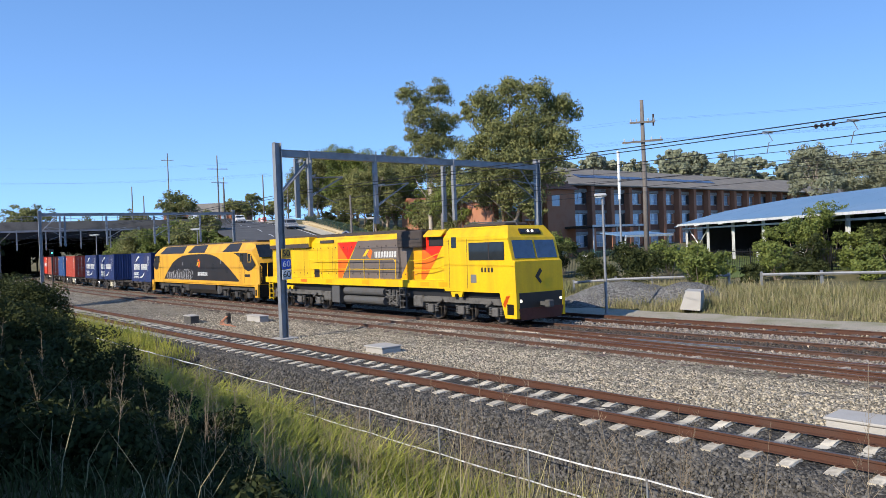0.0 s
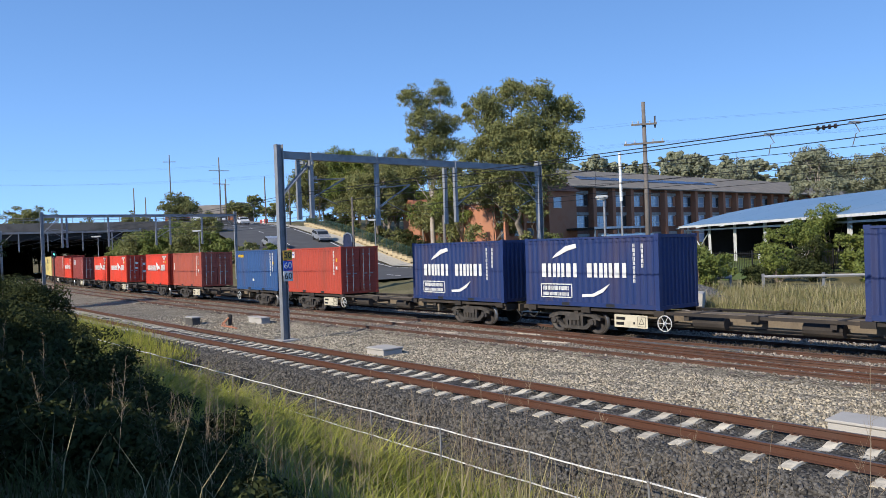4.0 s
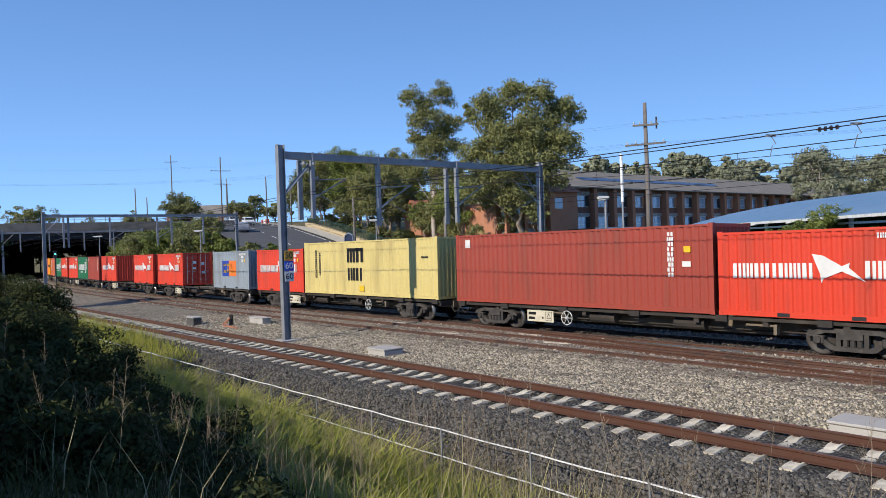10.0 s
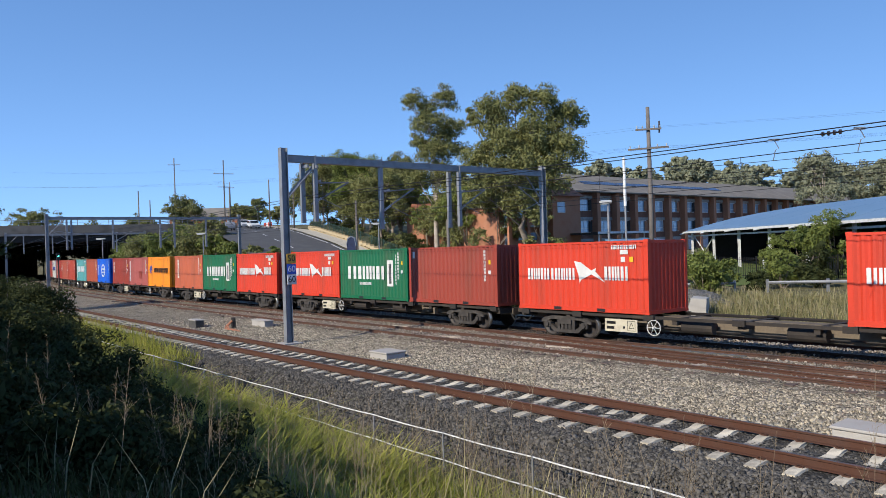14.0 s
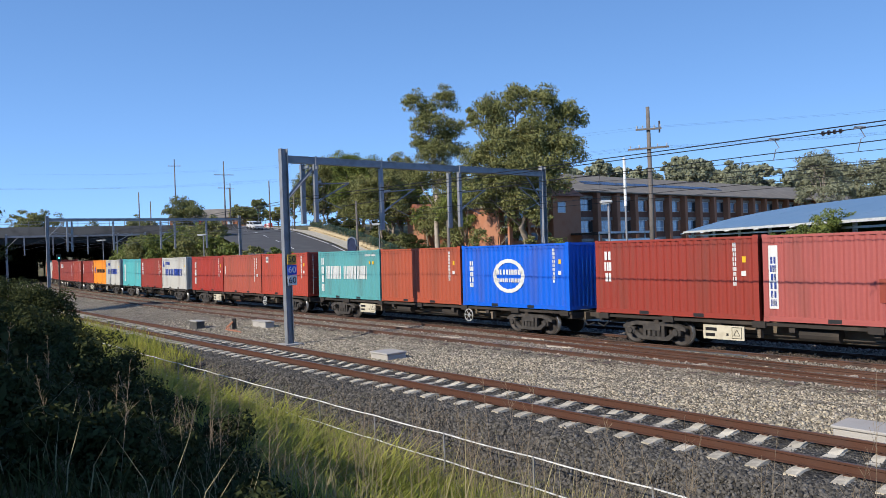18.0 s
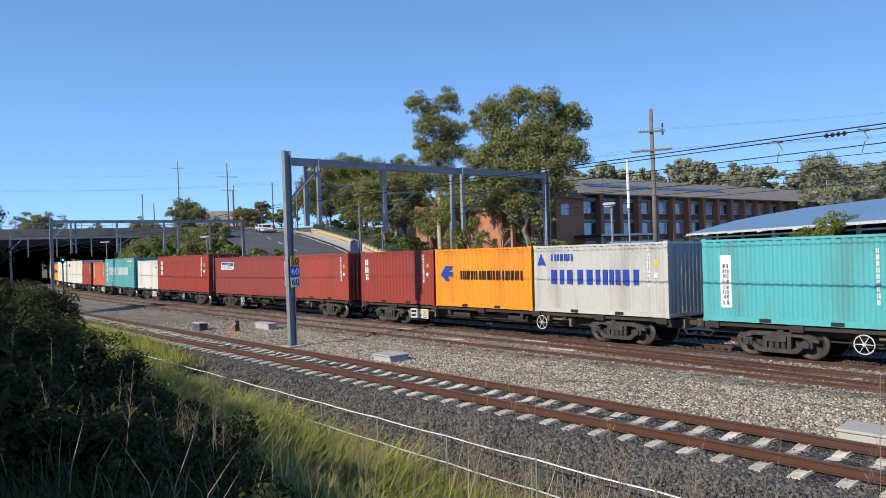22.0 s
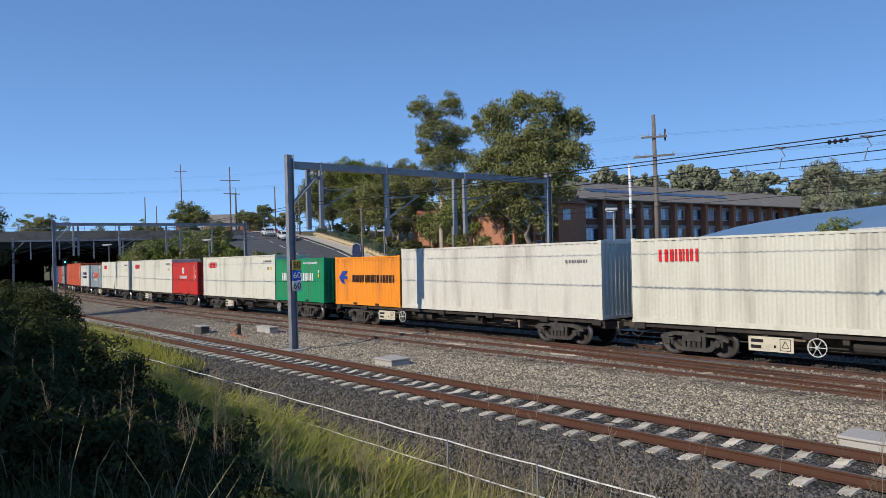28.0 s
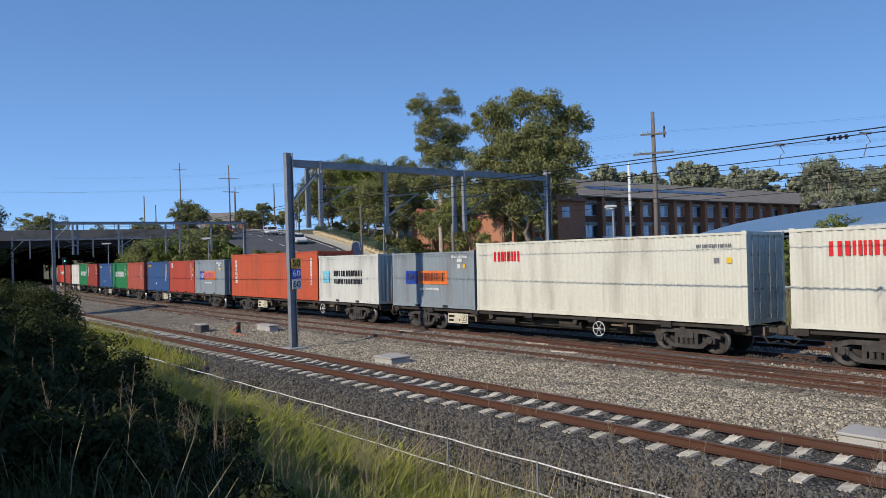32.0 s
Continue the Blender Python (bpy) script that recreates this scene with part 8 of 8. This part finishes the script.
for lat in (11.5, -11.5):
    for i in range(5):
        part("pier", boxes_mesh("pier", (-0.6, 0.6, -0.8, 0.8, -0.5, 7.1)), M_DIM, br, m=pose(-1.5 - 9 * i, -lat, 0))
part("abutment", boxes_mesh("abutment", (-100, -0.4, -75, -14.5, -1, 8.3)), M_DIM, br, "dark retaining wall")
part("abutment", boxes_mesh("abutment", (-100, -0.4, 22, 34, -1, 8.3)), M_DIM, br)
# beam and back wall added to shut out daylight behind the bridge
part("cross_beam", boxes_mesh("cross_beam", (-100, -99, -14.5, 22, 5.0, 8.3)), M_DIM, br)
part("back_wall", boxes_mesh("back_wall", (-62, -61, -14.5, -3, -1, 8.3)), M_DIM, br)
bus = thing("bus", "white bus crossing the bridge", "bus", place(BS + 4, 16, 9.3, 90))
bm = B(); soft_box(bm, -6, 6, -1.25, 1.25, 0.35, 3.1, 0.15)
part("body", bm, M_CARS[0], bus)
part("window_band", boxes_mesh("window_band", (-5.7, 5.7, -1.27, -1.252, 1.5, 2.5), (-5.7, 5.7, 1.252, 1.27, 1.5, 2.5)), M_GLASS, bus)
for x in (-3.8, 3.8):
    for y in (-1.1, 1.1):
        bm = B(); lathe(bm, [(0.2, -0.15), (0.48, -0.15), (0.48, 0.15), (0.2, 0.15)], 14, pose(x, y, 0.48))
        part("wheel", bm, M_TYRE, bus)
st = thing("station_canopy", "pale steel footbridge and canopy beyond the road bridge", "canopy", place(205, 0))
for i in range(6):
    bm = B(); tube(bm, [(0, 3 + 1.0 * i, 3.4 + 0.5 * i), (0, 12 + 1.0 * i, 1.8 + 0.4 * i)], 0.12, 5)
    part("strut", bm, M_CREAM, st)
part("roof_slab", boxes_mesh("roof_slab", (-8, 0, -2, 18, 5.6, 6.0)), M_CREAM, st)
for lat in (2, -17):
    part("column", boxes_mesh("column", (-0.2, 0.2, -0.2, 0.2, -0.5, 5.6)), M_CREAM, st, m=pose(-1, -lat, 0))
for s_, lat, z, col in ((120, 11.5, 4.2, (1.0, 0.06, 0.05)), (70.2, 5.9, 4.0, (0.1, 1.0, 0.75))):
    sig = thing("railway_signal", "dark railway signal with one lamp lit", "railway signal", place(s_, lat, 0))
    bm = B(); tube(bm, [(0, 0, -0.3), (0, 0, z - 0.3)], 0.07, 6)
    part("post", bm, M_DARKSTEEL, sig)
    part("head", boxes_mesh("head", (-0.12, 0.12, -0.17, 0.17, z - 0.35, z + 0.35)), M_BLACK, sig)
    m_ = mat("signal_light_%d" % int(s_), col, 0.4, bump=0)
    m_.node_tree.nodes["Principled BSDF"].inputs["Emission Color"].default_value = (*col, 1)
    m_.node_tree.nodes["Principled BSDF"].inputs["Emission Strength"].default_value = 3.0
    bm = B(); tube(bm, [(0.12, 0, z), (0.17, 0, z)], 0.07, 10)
    part("lamp", bm, m_, sig, "lit signal lamp")

# ---------- trees ----------
tree("gum_tree", -1.0, 94, 24, [(-2.26, 0, 21.14, 1.84), (1.81, 0.5, 21.48, 1.94), (-0.34, -0.5, 18.48, 2.27), (2.49, 0.5, 17.79, 1.94), (0.23, 0, 14.55, 2.48), (-4.07, 0.3, 13.4, 1.73), (3.39, 0.4, 14.55, 1.62), (1.13, 0.5, 11.78, 1.94), (5.2, 0, 19.64, 0.86), (-1.69, 0, 15.94, 1.51), (-1.81, 0.4, 11.09, 1.94), (2.94, 0.2, 9.93, 1.94), (1.58, 0.3, 16.4, 1.73), (-0.45, 0.2, 20.33, 1.3)], 21, M_GUM,
     "tall open gum tree with a pale trunk", bark=mat("pale_gum_bark", (0.42, 0.36, 0.30), 0.8, var=0.2, scale=1.5, second=(0.28, 0.22, 0.17)), density=14, trunk=0.36)
tree("gum_tree", 9.0, 80, 22, [(-3.6, 0, 17.2, 2.2), (-0.6, 0.5, 18.6, 2.2), (2.2, -0.4, 18.2, 2.0), (4.5, 0.5, 16.4, 2.3), (-2.6, -0.6, 14.0, 2.6), (1.0, -0.8, 14.6, 2.8), (4.4, -0.3, 13.0, 2.5), (-4.6, 0.4, 11.6, 2.4), (-1.2, -0.9, 10.6, 3.0), (2.8, 0, 10.2, 2.8),
                              (6.3, 0.2, 16.0, 1.2), (-5.2, 0, 16.6, 0.9), (0, 0, 7.6, 2.6), (-4.2, 0.3, 8.4, 2.4), (1.2, -1, 12.4, 2.4), (-2.6, 0.6, 16.2, 1.8)], 22, M_GUM, "broad tall gum tree towering over the school", density=14, trunk=0.45)
mid = [(-14.5, 88, 9.5, 7, 0), (-10.0, 86, 10.5, 7.5, 1), (-5.8, 84, 9.5, 6.5, 0), (-2.6, 80, 8.5, 6.0, 1), (2.2, 76, 9.5, 6.5, 1), (5.6, 72, 8.5, 6.0, 0), (10.4, 78, 8.5, 3.4, 0), (7.6, 76, 7.0, 4.5, 0), (-8.0, 95, 12.5, 8.0, 0), (2.0, 92, 12.5, 8.0, 0),
       (-17.5, 100, 11, 7.0, 0), (-13.0, 108, 13, 9.0, 1), (6, 96, 13, 9, 0), (-12.5, 112, 11, 8, 0), (-18.5, 118, 12, 8, 0), (-5.5, 98, 11, 8, 0)]
for i, (x, y, h, w, g) in enumerate(mid):
    # the slope's trees stand above the road, behind its wall
    k = max(1.0, ((-1.5 + 2.2 * (i % 4)) + 41.5) / (0.898 * x + 0.44 * y))
    x, y, h, w = k * x, k * y, k * h * 0.92, k * w * 0.95
    tree("tree", x, y, h, round_lobes(h, w, 10, 60 + i, 0.28), 80 + i, M_GREEN if g else M_GUM, "bushy mid-green tree on the slope beyond the tracks" if g else "dense dark green gum tree on the slope", density=9, trunk=0.2, group="trees on the slope")
# more trees and dark undergrowth on the slope above the road's wall
rw_ = random.Random(15)
for i in range(15):
    w_, o_ = 12 + 4.4 * i + rw_.uniform(-1, 1), rw_.uniform(1, 9)
    x, y = 8 - 0.44 * w_ + 0.898 * o_, 78 + 0.898 * w_ + 0.44 * o_
    h = rw_.uniform(8, 12.5)
    tree("tree", x, y, h, round_lobes(h, h * 0.62, 10, 900 + i, 0.22), 930 + i, (M_GUM, M_GREEN, M_GUM)[i % 3], "leafy olive-green tree on the slope above the road", density=7, trunk=0.18, group="trees on the slope")
for i in range(22):
    w_, o_ = 2 + 3.2 * i + rw_.uniform(-1, 1), rw_.uniform(-2.2, 3)
    x, y = 8 - 0.44 * w_ + 0.898 * o_, 78 + 0.898 * w_ + 0.44 * o_
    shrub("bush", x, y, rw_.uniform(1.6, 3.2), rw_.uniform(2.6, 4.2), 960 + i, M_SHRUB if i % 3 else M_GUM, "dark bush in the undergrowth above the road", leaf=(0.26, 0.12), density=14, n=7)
for i, (x, y, h, w) in enumerate([(-66.5, 166, 10.0, 11), (-59.5, 168, 10.5, 11), (-71, 169, 9.2, 8), (-49, 196, 8, 7), (-52, 192, 5.5, 9), (-38, 178, 7, 6), (-42, 186, 5, 7), (-73, 150, 4, 7)]):
    tree("tree", x, y, h, round_lobes(h, w, 8, 30 + i, 0.3), 40 + i, M_GUM, "dark rounded tree on the hilltop", leaf=(0.5, 0.22), density=5, trunk=0.2, group="trees on the hill")
for i, (x, y, h, w) in enumerate([(-47, 115, 6.5, 9), (-42, 112, 7, 9), (-52, 122, 6, 9), (-37, 110, 6.5, 8), (-33.5, 106, 6.0, 6), (-30, 104, 4.0, 5), (-26, 100, 3.4, 5), (-56, 130, 5, 9), (-44, 124, 7.5, 9), (-38, 120, 7.5, 9), (-22.5, 98, 2.8, 4.5)]):
    tree("bush_tree", x, y, h, round_lobes(h, w, 9, 130 + i, 0.12), 140 + i, M_GREEN if i % 3 else M_GUM, "leafy yellow-green scrub tree on the cutting", leaf=(0.36, 0.16), density=8, trunk=0.14, group="scrub on the cutting")
for i, (x, y, h, w) in enumerate([(-100, 178, 17, 16), (-112, 178, 15, 14), (-92, 192, 14, 14), (-124, 182, 17, 16), (-81, 196, 11, 12)]):
    tree("tree", x, y, h, round_lobes(h, w, 9, 230 + i, 0.2), 240 + i, M_GREEN if i % 2 else M_GUM, "dark tree beyond the road bridge", leaf=(0.6, 0.26), density=4, trunk=0.25)
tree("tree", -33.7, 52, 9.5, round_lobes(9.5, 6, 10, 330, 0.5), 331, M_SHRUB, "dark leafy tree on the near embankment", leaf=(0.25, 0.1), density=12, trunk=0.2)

# a dense hedge of small trees, added out of view to shade the bank's shrubs
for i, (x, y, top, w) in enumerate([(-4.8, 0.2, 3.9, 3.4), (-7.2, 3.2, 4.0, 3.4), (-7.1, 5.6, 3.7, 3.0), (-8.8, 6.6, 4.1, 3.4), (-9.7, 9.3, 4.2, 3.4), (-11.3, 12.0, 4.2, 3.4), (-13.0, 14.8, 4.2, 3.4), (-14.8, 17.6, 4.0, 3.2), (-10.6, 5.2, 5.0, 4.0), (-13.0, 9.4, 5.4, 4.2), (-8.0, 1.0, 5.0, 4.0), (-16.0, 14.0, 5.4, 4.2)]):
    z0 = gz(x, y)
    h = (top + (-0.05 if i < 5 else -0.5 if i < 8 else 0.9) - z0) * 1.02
    tree("hedge_tree", x, y, h, round_lobes(h, w, 14, 350 + i, 0.16), 370 + i, M_SHRUB, "dense dark leafy small tree, out of view, added to shade the bank", leaf=(0.34, 0.2), density=17, trunk=0.12, group="hedge on the bank")

# the hedge's crest, also unseen, its heights set to throw ragged shade across the bank
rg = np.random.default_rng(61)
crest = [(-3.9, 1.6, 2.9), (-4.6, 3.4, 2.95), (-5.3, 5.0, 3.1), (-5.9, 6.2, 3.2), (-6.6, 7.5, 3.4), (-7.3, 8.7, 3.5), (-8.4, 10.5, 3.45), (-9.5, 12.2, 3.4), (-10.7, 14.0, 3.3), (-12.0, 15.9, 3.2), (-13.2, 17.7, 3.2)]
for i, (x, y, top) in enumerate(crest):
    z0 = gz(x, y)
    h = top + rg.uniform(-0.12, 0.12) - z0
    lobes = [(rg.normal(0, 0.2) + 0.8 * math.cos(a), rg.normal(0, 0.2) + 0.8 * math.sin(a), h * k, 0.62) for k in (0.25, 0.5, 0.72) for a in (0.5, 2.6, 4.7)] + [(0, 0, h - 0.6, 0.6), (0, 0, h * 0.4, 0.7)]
    tree("hedge_shrub", x, y, h, lobes, 390 + i, M_SHRUB, "dense dark leafy hedge shrub, out of view, added to shade the bank", "shrub", leaf=(0.24, 0.14), density=60, trunk=0.07, group="hedge on the bank")

# wooded skyline behind the school: many trees, too far off to tell apart
rg = np.random.default_rng(77)
cl = []
for i in range(95):
    x = rg.uniform(5, 190)
    y = rg.uniform(185, 240)
    h = rg.uniform(13.5, 18.5) + (2.0 if x > 105 else 0)
    z0 = gz(x, y)
    for l in round_lobes(h, rg.uniform(9, 14), 6, 500 + i, 0.25):
        cl.append((x + l[0], y + l[1], z0 + l[2], l[3]))
c, out = crown_points(cl, 2.2, rg, 0.5)
v, f = leaf_arrays(c, out, 1.15, 0.6, 0.3, rg)
tagged(part("far_woods", mesh_arrays("far_woods", v, f), M_GUMPALE), "pale grey-green wooded skyline behind the school", "woods", kind="stuff")
for i, (x, y, h, w) in enumerate([(67, 128, 16, 12), (75, 134, 15, 11), (82, 130, 16.5, 12), (88, 136, 16, 12), (96, 132, 17, 13), (61, 152, 14, 9)]):
    tree("gum_tree", x, y, h, round_lobes(h, w, 9, 700 + i, 0.45), 710 + i, M_GUMPALE, "pale open gum tree behind the shelter", leaf=(0.5, 0.2), density=4.5, trunk=0.3, group="gum trees behind the shelter",
         bark=mat("pale_gum_bark", (0.42, 0.36, 0.30)))

# ---------- shrubs beyond the far track ----------
for i, (x, y, h, w, m) in enumerate([(13.9, 39.2, 2.7, 2.6, M_GREEN), (15.0, 40.8, 2.2, 2.4, M_GREEN), (12.0, 44.5, 2.5, 3.4, M_SHRUB), (14.8, 47, 2.3, 3.0, M_GREEN), (10.6, 49, 2.2, 3.2, M_SHRUB), (17.5, 50, 2.0, 2.4, M_GREEN), (8.4, 52.5, 2.5, 3.0, M_SHRUB),
                                     (22.6, 46.0, 3.6, 3.0, M_GREEN), (25.4, 47.2, 4.3, 3.6, M_GREEN), (28.6, 47.0, 4.2, 4.0, M_SHRUB), (24.6, 42.6, 2.8, 2.6, M_GREEN), (21.6, 48.5, 3.0, 2.4, M_GREEN), (23.6, 40.6, 2.0, 2.6, M_GREEN), (19.2, 41.6, 2.2, 2.2, M_GREEN), (20.6, 40.4, 1.4, 2.0, M_SHRUB), (22.6, 38.6, 1.1, 1.8, M_GREEN), (26.0, 37.6, 1.2, 2.0, M_SHRUB), (17.6, 41.2, 1.0, 1.6, M_SHRUB), (25.8, 41.4, 2.8, 2.8, M_SHRUB), (27.6, 41.8, 3.0, 3.0, M_GREEN), (22.0, 43.8, 2.4, 2.4, M_SHRUB), (29.6, 42.6, 3.0, 3.0, M_GREEN), (31.5, 46, 4.2, 4.0, M_SHRUB), (9.6, 56, 3.2, 3.0, M_GREEN)]):
    shrub("shrub", x, y, h, w, 400 + i, m, "leafy bright green shrub beyond the far track" if m is M_GREEN else "dark green shrub beyond the far track", leaf=(0.17, 0.09), density=34, n=9)


def scatter(n, s0, s1, l0, l1, rg):
    s = rg.uniform(s0, s1, n)
    l = rg.uniform(l0, l1, n)
    dx, dy = np.interp(s, _S, _DX), np.interp(s, _S, _DY)
    x = np.interp(s, _S, _X) - dy * l
    y = np.interp(s, _S, _Y) + dx * l
    return x, y, s, l


rg = np.random.default_rng(9)
x, y, s, l = scatter(20000, -14, 22, -14.5, -7.5, rg)
hh = np.where(l > -8.4, 0.14, rg.uniform(0.15, 0.6, len(x)))
blades("long_grass", x, y, ground_z(x, y) - 0.02, hh, 0.03, 0.5, rg, M_FARGRASS, "long green grass beyond the far track", "grass")
x, y, s, l = scatter(12000, -14, 16, -14.0, -8.2, rg)
blades("dry_grass", x, y, ground_z(x, y) - 0.02, rg.uniform(0.2, 0.95, len(x)) * (0.5 + 0.7 * np.sin(x * 0.9 + y * 0.6) ** 2), 0.02, 0.6, rg, M_DRY, "dry grass beyond the far track", "grass")

# ---------- the near bank ----------
x, y, s, l = scatter(22000, -9, 30, 12.95, 17.2, rg)
k = np.clip((l - 12.7) / 1.3, 0.25, 1) * np.where(s > 9, 1.25, 1.0)
blades("bank_grass", x, y, ground_z(x, y) - 0.03, rg.uniform(0.25, 0.7, len(x)) * k * (0.6 + 0.6 * np.sin(x * 1.7 + np.sin(y * 1.3)) ** 2), 0.026, 0.9, rg, M_GRASS, "green grass on the bank", "grass")
x, y, s, l = scatter(7000, -9, 30, 13.0, 17.5, rg)
k = np.clip((l - 12.7) / 1.3, 0.25, 1) * np.where(s > 9, 1.25, 1.0)
blades("bank_grass", x, y, ground_z(x, y) - 0.03, rg.uniform(0.4, 1.1, len(x)) * k, 0.013, 0.6, rg, M_DRY, "dry yellow grass on the bank", "grass")
x, y, s, l = scatter(9000, 16, 40, 11.6, 13.4, rg)
blades("bank_grass", x, y, np.interp(l, [11.5, 13.0], [-0.3, -1.2]) - 0.03, rg.uniform(0.2, 1.3, len(x)) * np.clip((s - 14) / 8, 0.2, 1), 0.022, 0.6, rg, M_GRASS, "grass creeping onto the ballast edge", "grass")
x, y, s, l = scatter(6500, -8, 8, 12.3, 13.6, rg)
blades("bank_grass", x, y, np.interp(l, [11.5, 13.0, 14], [-0.3, -1.2, -1.15]) - 0.03, rg.uniform(0.1, 0.6, len(x)) * np.clip((l - 12.1) / 0.9, 0.2, 1), 0.016, 0.8, rg, M_TUSSOCK, "low weeds at the foot of the ballast", "grass")
# tall tussocks on the sunny edge of the bank
for seed_, n_, s0_, s1_, l0_, l1_, h0_, h1_ in ((1, 15000, 5, 24, 13.4, 16.6, 0.7, 1.5), (2, 4000, 0, 9, 14.0, 17.2, 0.6, 1.2), (3, 8000, -7, 2, 13.6, 17.4, 0.4, 1.0), (4, 9000, 0, 9, 13.6, 17.2, 0.7, 1.35)):
    rg = np.random.default_rng(800 + seed_)
    cs, cl_ = rg.uniform(s0_, s1_, n_ // 60), rg.uniform(l0_, l1_, n_ // 60)
    pick = rg.integers(0, len(cs), n_)
    s, l = cs[pick] + rg.normal(0, 0.16, n_), cl_[pick] + rg.normal(0, 0.16, n_)
    dx, dy = np.interp(s, _S, _DX), np.interp(s, _S, _DY)
    x, y = np.interp(s, _S, _X) - dy * l, np.interp(s, _S, _Y) + dx * l
    hh = rg.uniform(h0_, h1_, len(cs))[pick] * rg.uniform(0.5, 1.05, n_)
    blades("tussock_grass", x, y, ground_z(x, y) - 0.04, hh, 0.034, 1.1, rg, M_GRASS if seed_ != 2 else M_TUSSOCK, "tall arching tussock grass on the sunny bank", "grass")
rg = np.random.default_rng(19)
# grass in the shade-darkened shrub colour, to keep the bank dark
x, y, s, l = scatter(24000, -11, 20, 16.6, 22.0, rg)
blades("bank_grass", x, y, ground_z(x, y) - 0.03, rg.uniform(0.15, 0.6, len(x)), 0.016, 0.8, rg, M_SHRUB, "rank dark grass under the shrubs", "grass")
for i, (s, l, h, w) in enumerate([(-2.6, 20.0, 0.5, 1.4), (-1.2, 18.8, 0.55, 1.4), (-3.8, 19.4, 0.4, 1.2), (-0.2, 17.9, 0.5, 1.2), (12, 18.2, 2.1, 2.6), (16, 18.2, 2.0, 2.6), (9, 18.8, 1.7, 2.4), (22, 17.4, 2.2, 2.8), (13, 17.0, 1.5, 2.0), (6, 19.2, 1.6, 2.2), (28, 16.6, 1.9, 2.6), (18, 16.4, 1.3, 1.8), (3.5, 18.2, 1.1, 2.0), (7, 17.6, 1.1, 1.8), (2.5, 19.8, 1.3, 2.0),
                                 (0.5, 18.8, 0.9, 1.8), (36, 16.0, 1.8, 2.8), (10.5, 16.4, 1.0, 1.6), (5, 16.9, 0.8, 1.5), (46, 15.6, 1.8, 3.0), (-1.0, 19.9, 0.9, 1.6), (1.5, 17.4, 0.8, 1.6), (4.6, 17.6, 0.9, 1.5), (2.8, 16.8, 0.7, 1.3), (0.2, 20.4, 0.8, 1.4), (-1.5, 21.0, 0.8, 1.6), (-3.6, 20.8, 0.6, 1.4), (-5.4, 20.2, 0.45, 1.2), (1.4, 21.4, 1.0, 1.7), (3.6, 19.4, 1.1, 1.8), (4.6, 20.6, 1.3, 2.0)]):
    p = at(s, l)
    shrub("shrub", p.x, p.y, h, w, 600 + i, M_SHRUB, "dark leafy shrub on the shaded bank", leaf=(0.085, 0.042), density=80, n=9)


def weeds(name, n, s0, s1, l0, l1, h0, h1, seed, label):
    """Tall dry stalks, each with short side twigs towards its seed head."""
    rg = np.random.default_rng(seed)
    bm = B()
    for _ in range(n):
        p = at(rg.uniform(s0, s1), rg.uniform(l0, l1))
        z = gz(p.x, p.y)
        h = rg.uniform(h0, h1)
        d = Vector((rg.normal(0, 0.12), rg.normal(0, 0.12), 1))
        base = Vector((p.x, p.y, z))
        top = base + d * h + Vector((rg.normal(0, 0.05), rg.normal(0, 0.05), 0)) * h
        mid_ = base.lerp(top, 0.55) + Vector((rg.normal(0, 0.02), rg.normal(0, 0.02), 0))
        tube(bm, [base, mid_, top], 0.0030, 3, 0.0012, cap=False)
        for k in range(34):
            u = rg.uniform(0.0, 1.0)
            q = mid_.lerp(top, u)
            e = q + Vector((rg.normal(0, 0.05), rg.normal(0, 0.05), rg.uniform(0.04, 0.13))) * (1.25 - u) * (0.5 + 0.5 * h)
            tube(bm, [q, e], 0.0012, 3, 0.0008, cap=False)
    return tagged(part(name, bm, M_STALK), label, "weeds", kind="stuff")


weeds("dry_weeds", 12, -4.5, 1, 17.4, 20.6, 0.9, 1.7, 31, "tall dry weed stalks with branching seed heads")
weeds("dry_weeds", 40, -5.0, -0.4, 17.6, 21.4, 0.6, 1.35, 36, "tall dry weed stalks with branching seed heads")
weeds("dry_weeds", 60, -11.5, -6.5, 15.8, 19.0, 1.5, 2.5, 32, "dry weed stalks standing before the near track")
weeds("dry_weeds", 90, -6.5, 1, 13.2, 16.0, 1.0, 2.2, 34, "dry weed stalks standing before the near track")
weeds("dry_weeds", 130, 4, 26, 13.0, 15.8, 0.9, 1.8, 33, "dry weed stalks along the grass edge")
x, y, s, l = scatter(260, -5.2, 0.5, 17.6, 21.4, rg)
blades("bank_grass", x, y, ground_z(x, y) - 0.03, rg.uniform(0.4, 1.0, len(x)), 0.011, 0.7, rg, M_DRY, "dry bent grass among the shrubs", "grass")
x, y, s, l = scatter(700, -10.5, -5.5, 15.4, 18.6, rg)
blades("bank_grass", x, y, ground_z(x, y) - 0.03, rg.uniform(1.0, 2.0, len(x)), 0.014, 0.35, rg, M_DRY, "tall thin grass near the camera", "grass")

def motions():
    for c_, w0, v, off, back in MOVING_CARS:
        walk(c_, [(float(t), on_road(w0 + v * t, off, back)) for t in range(0, 33, 2)])
    for ob, back_m, dx, dz, half in RIDES:
        rows = []
        for t in range(33):
            rows.append((float(t), vehicle_pose(head_s(t) + back_m, half) @ pose(dx, 0, dz)))
        walk(ob, rows)

motions()
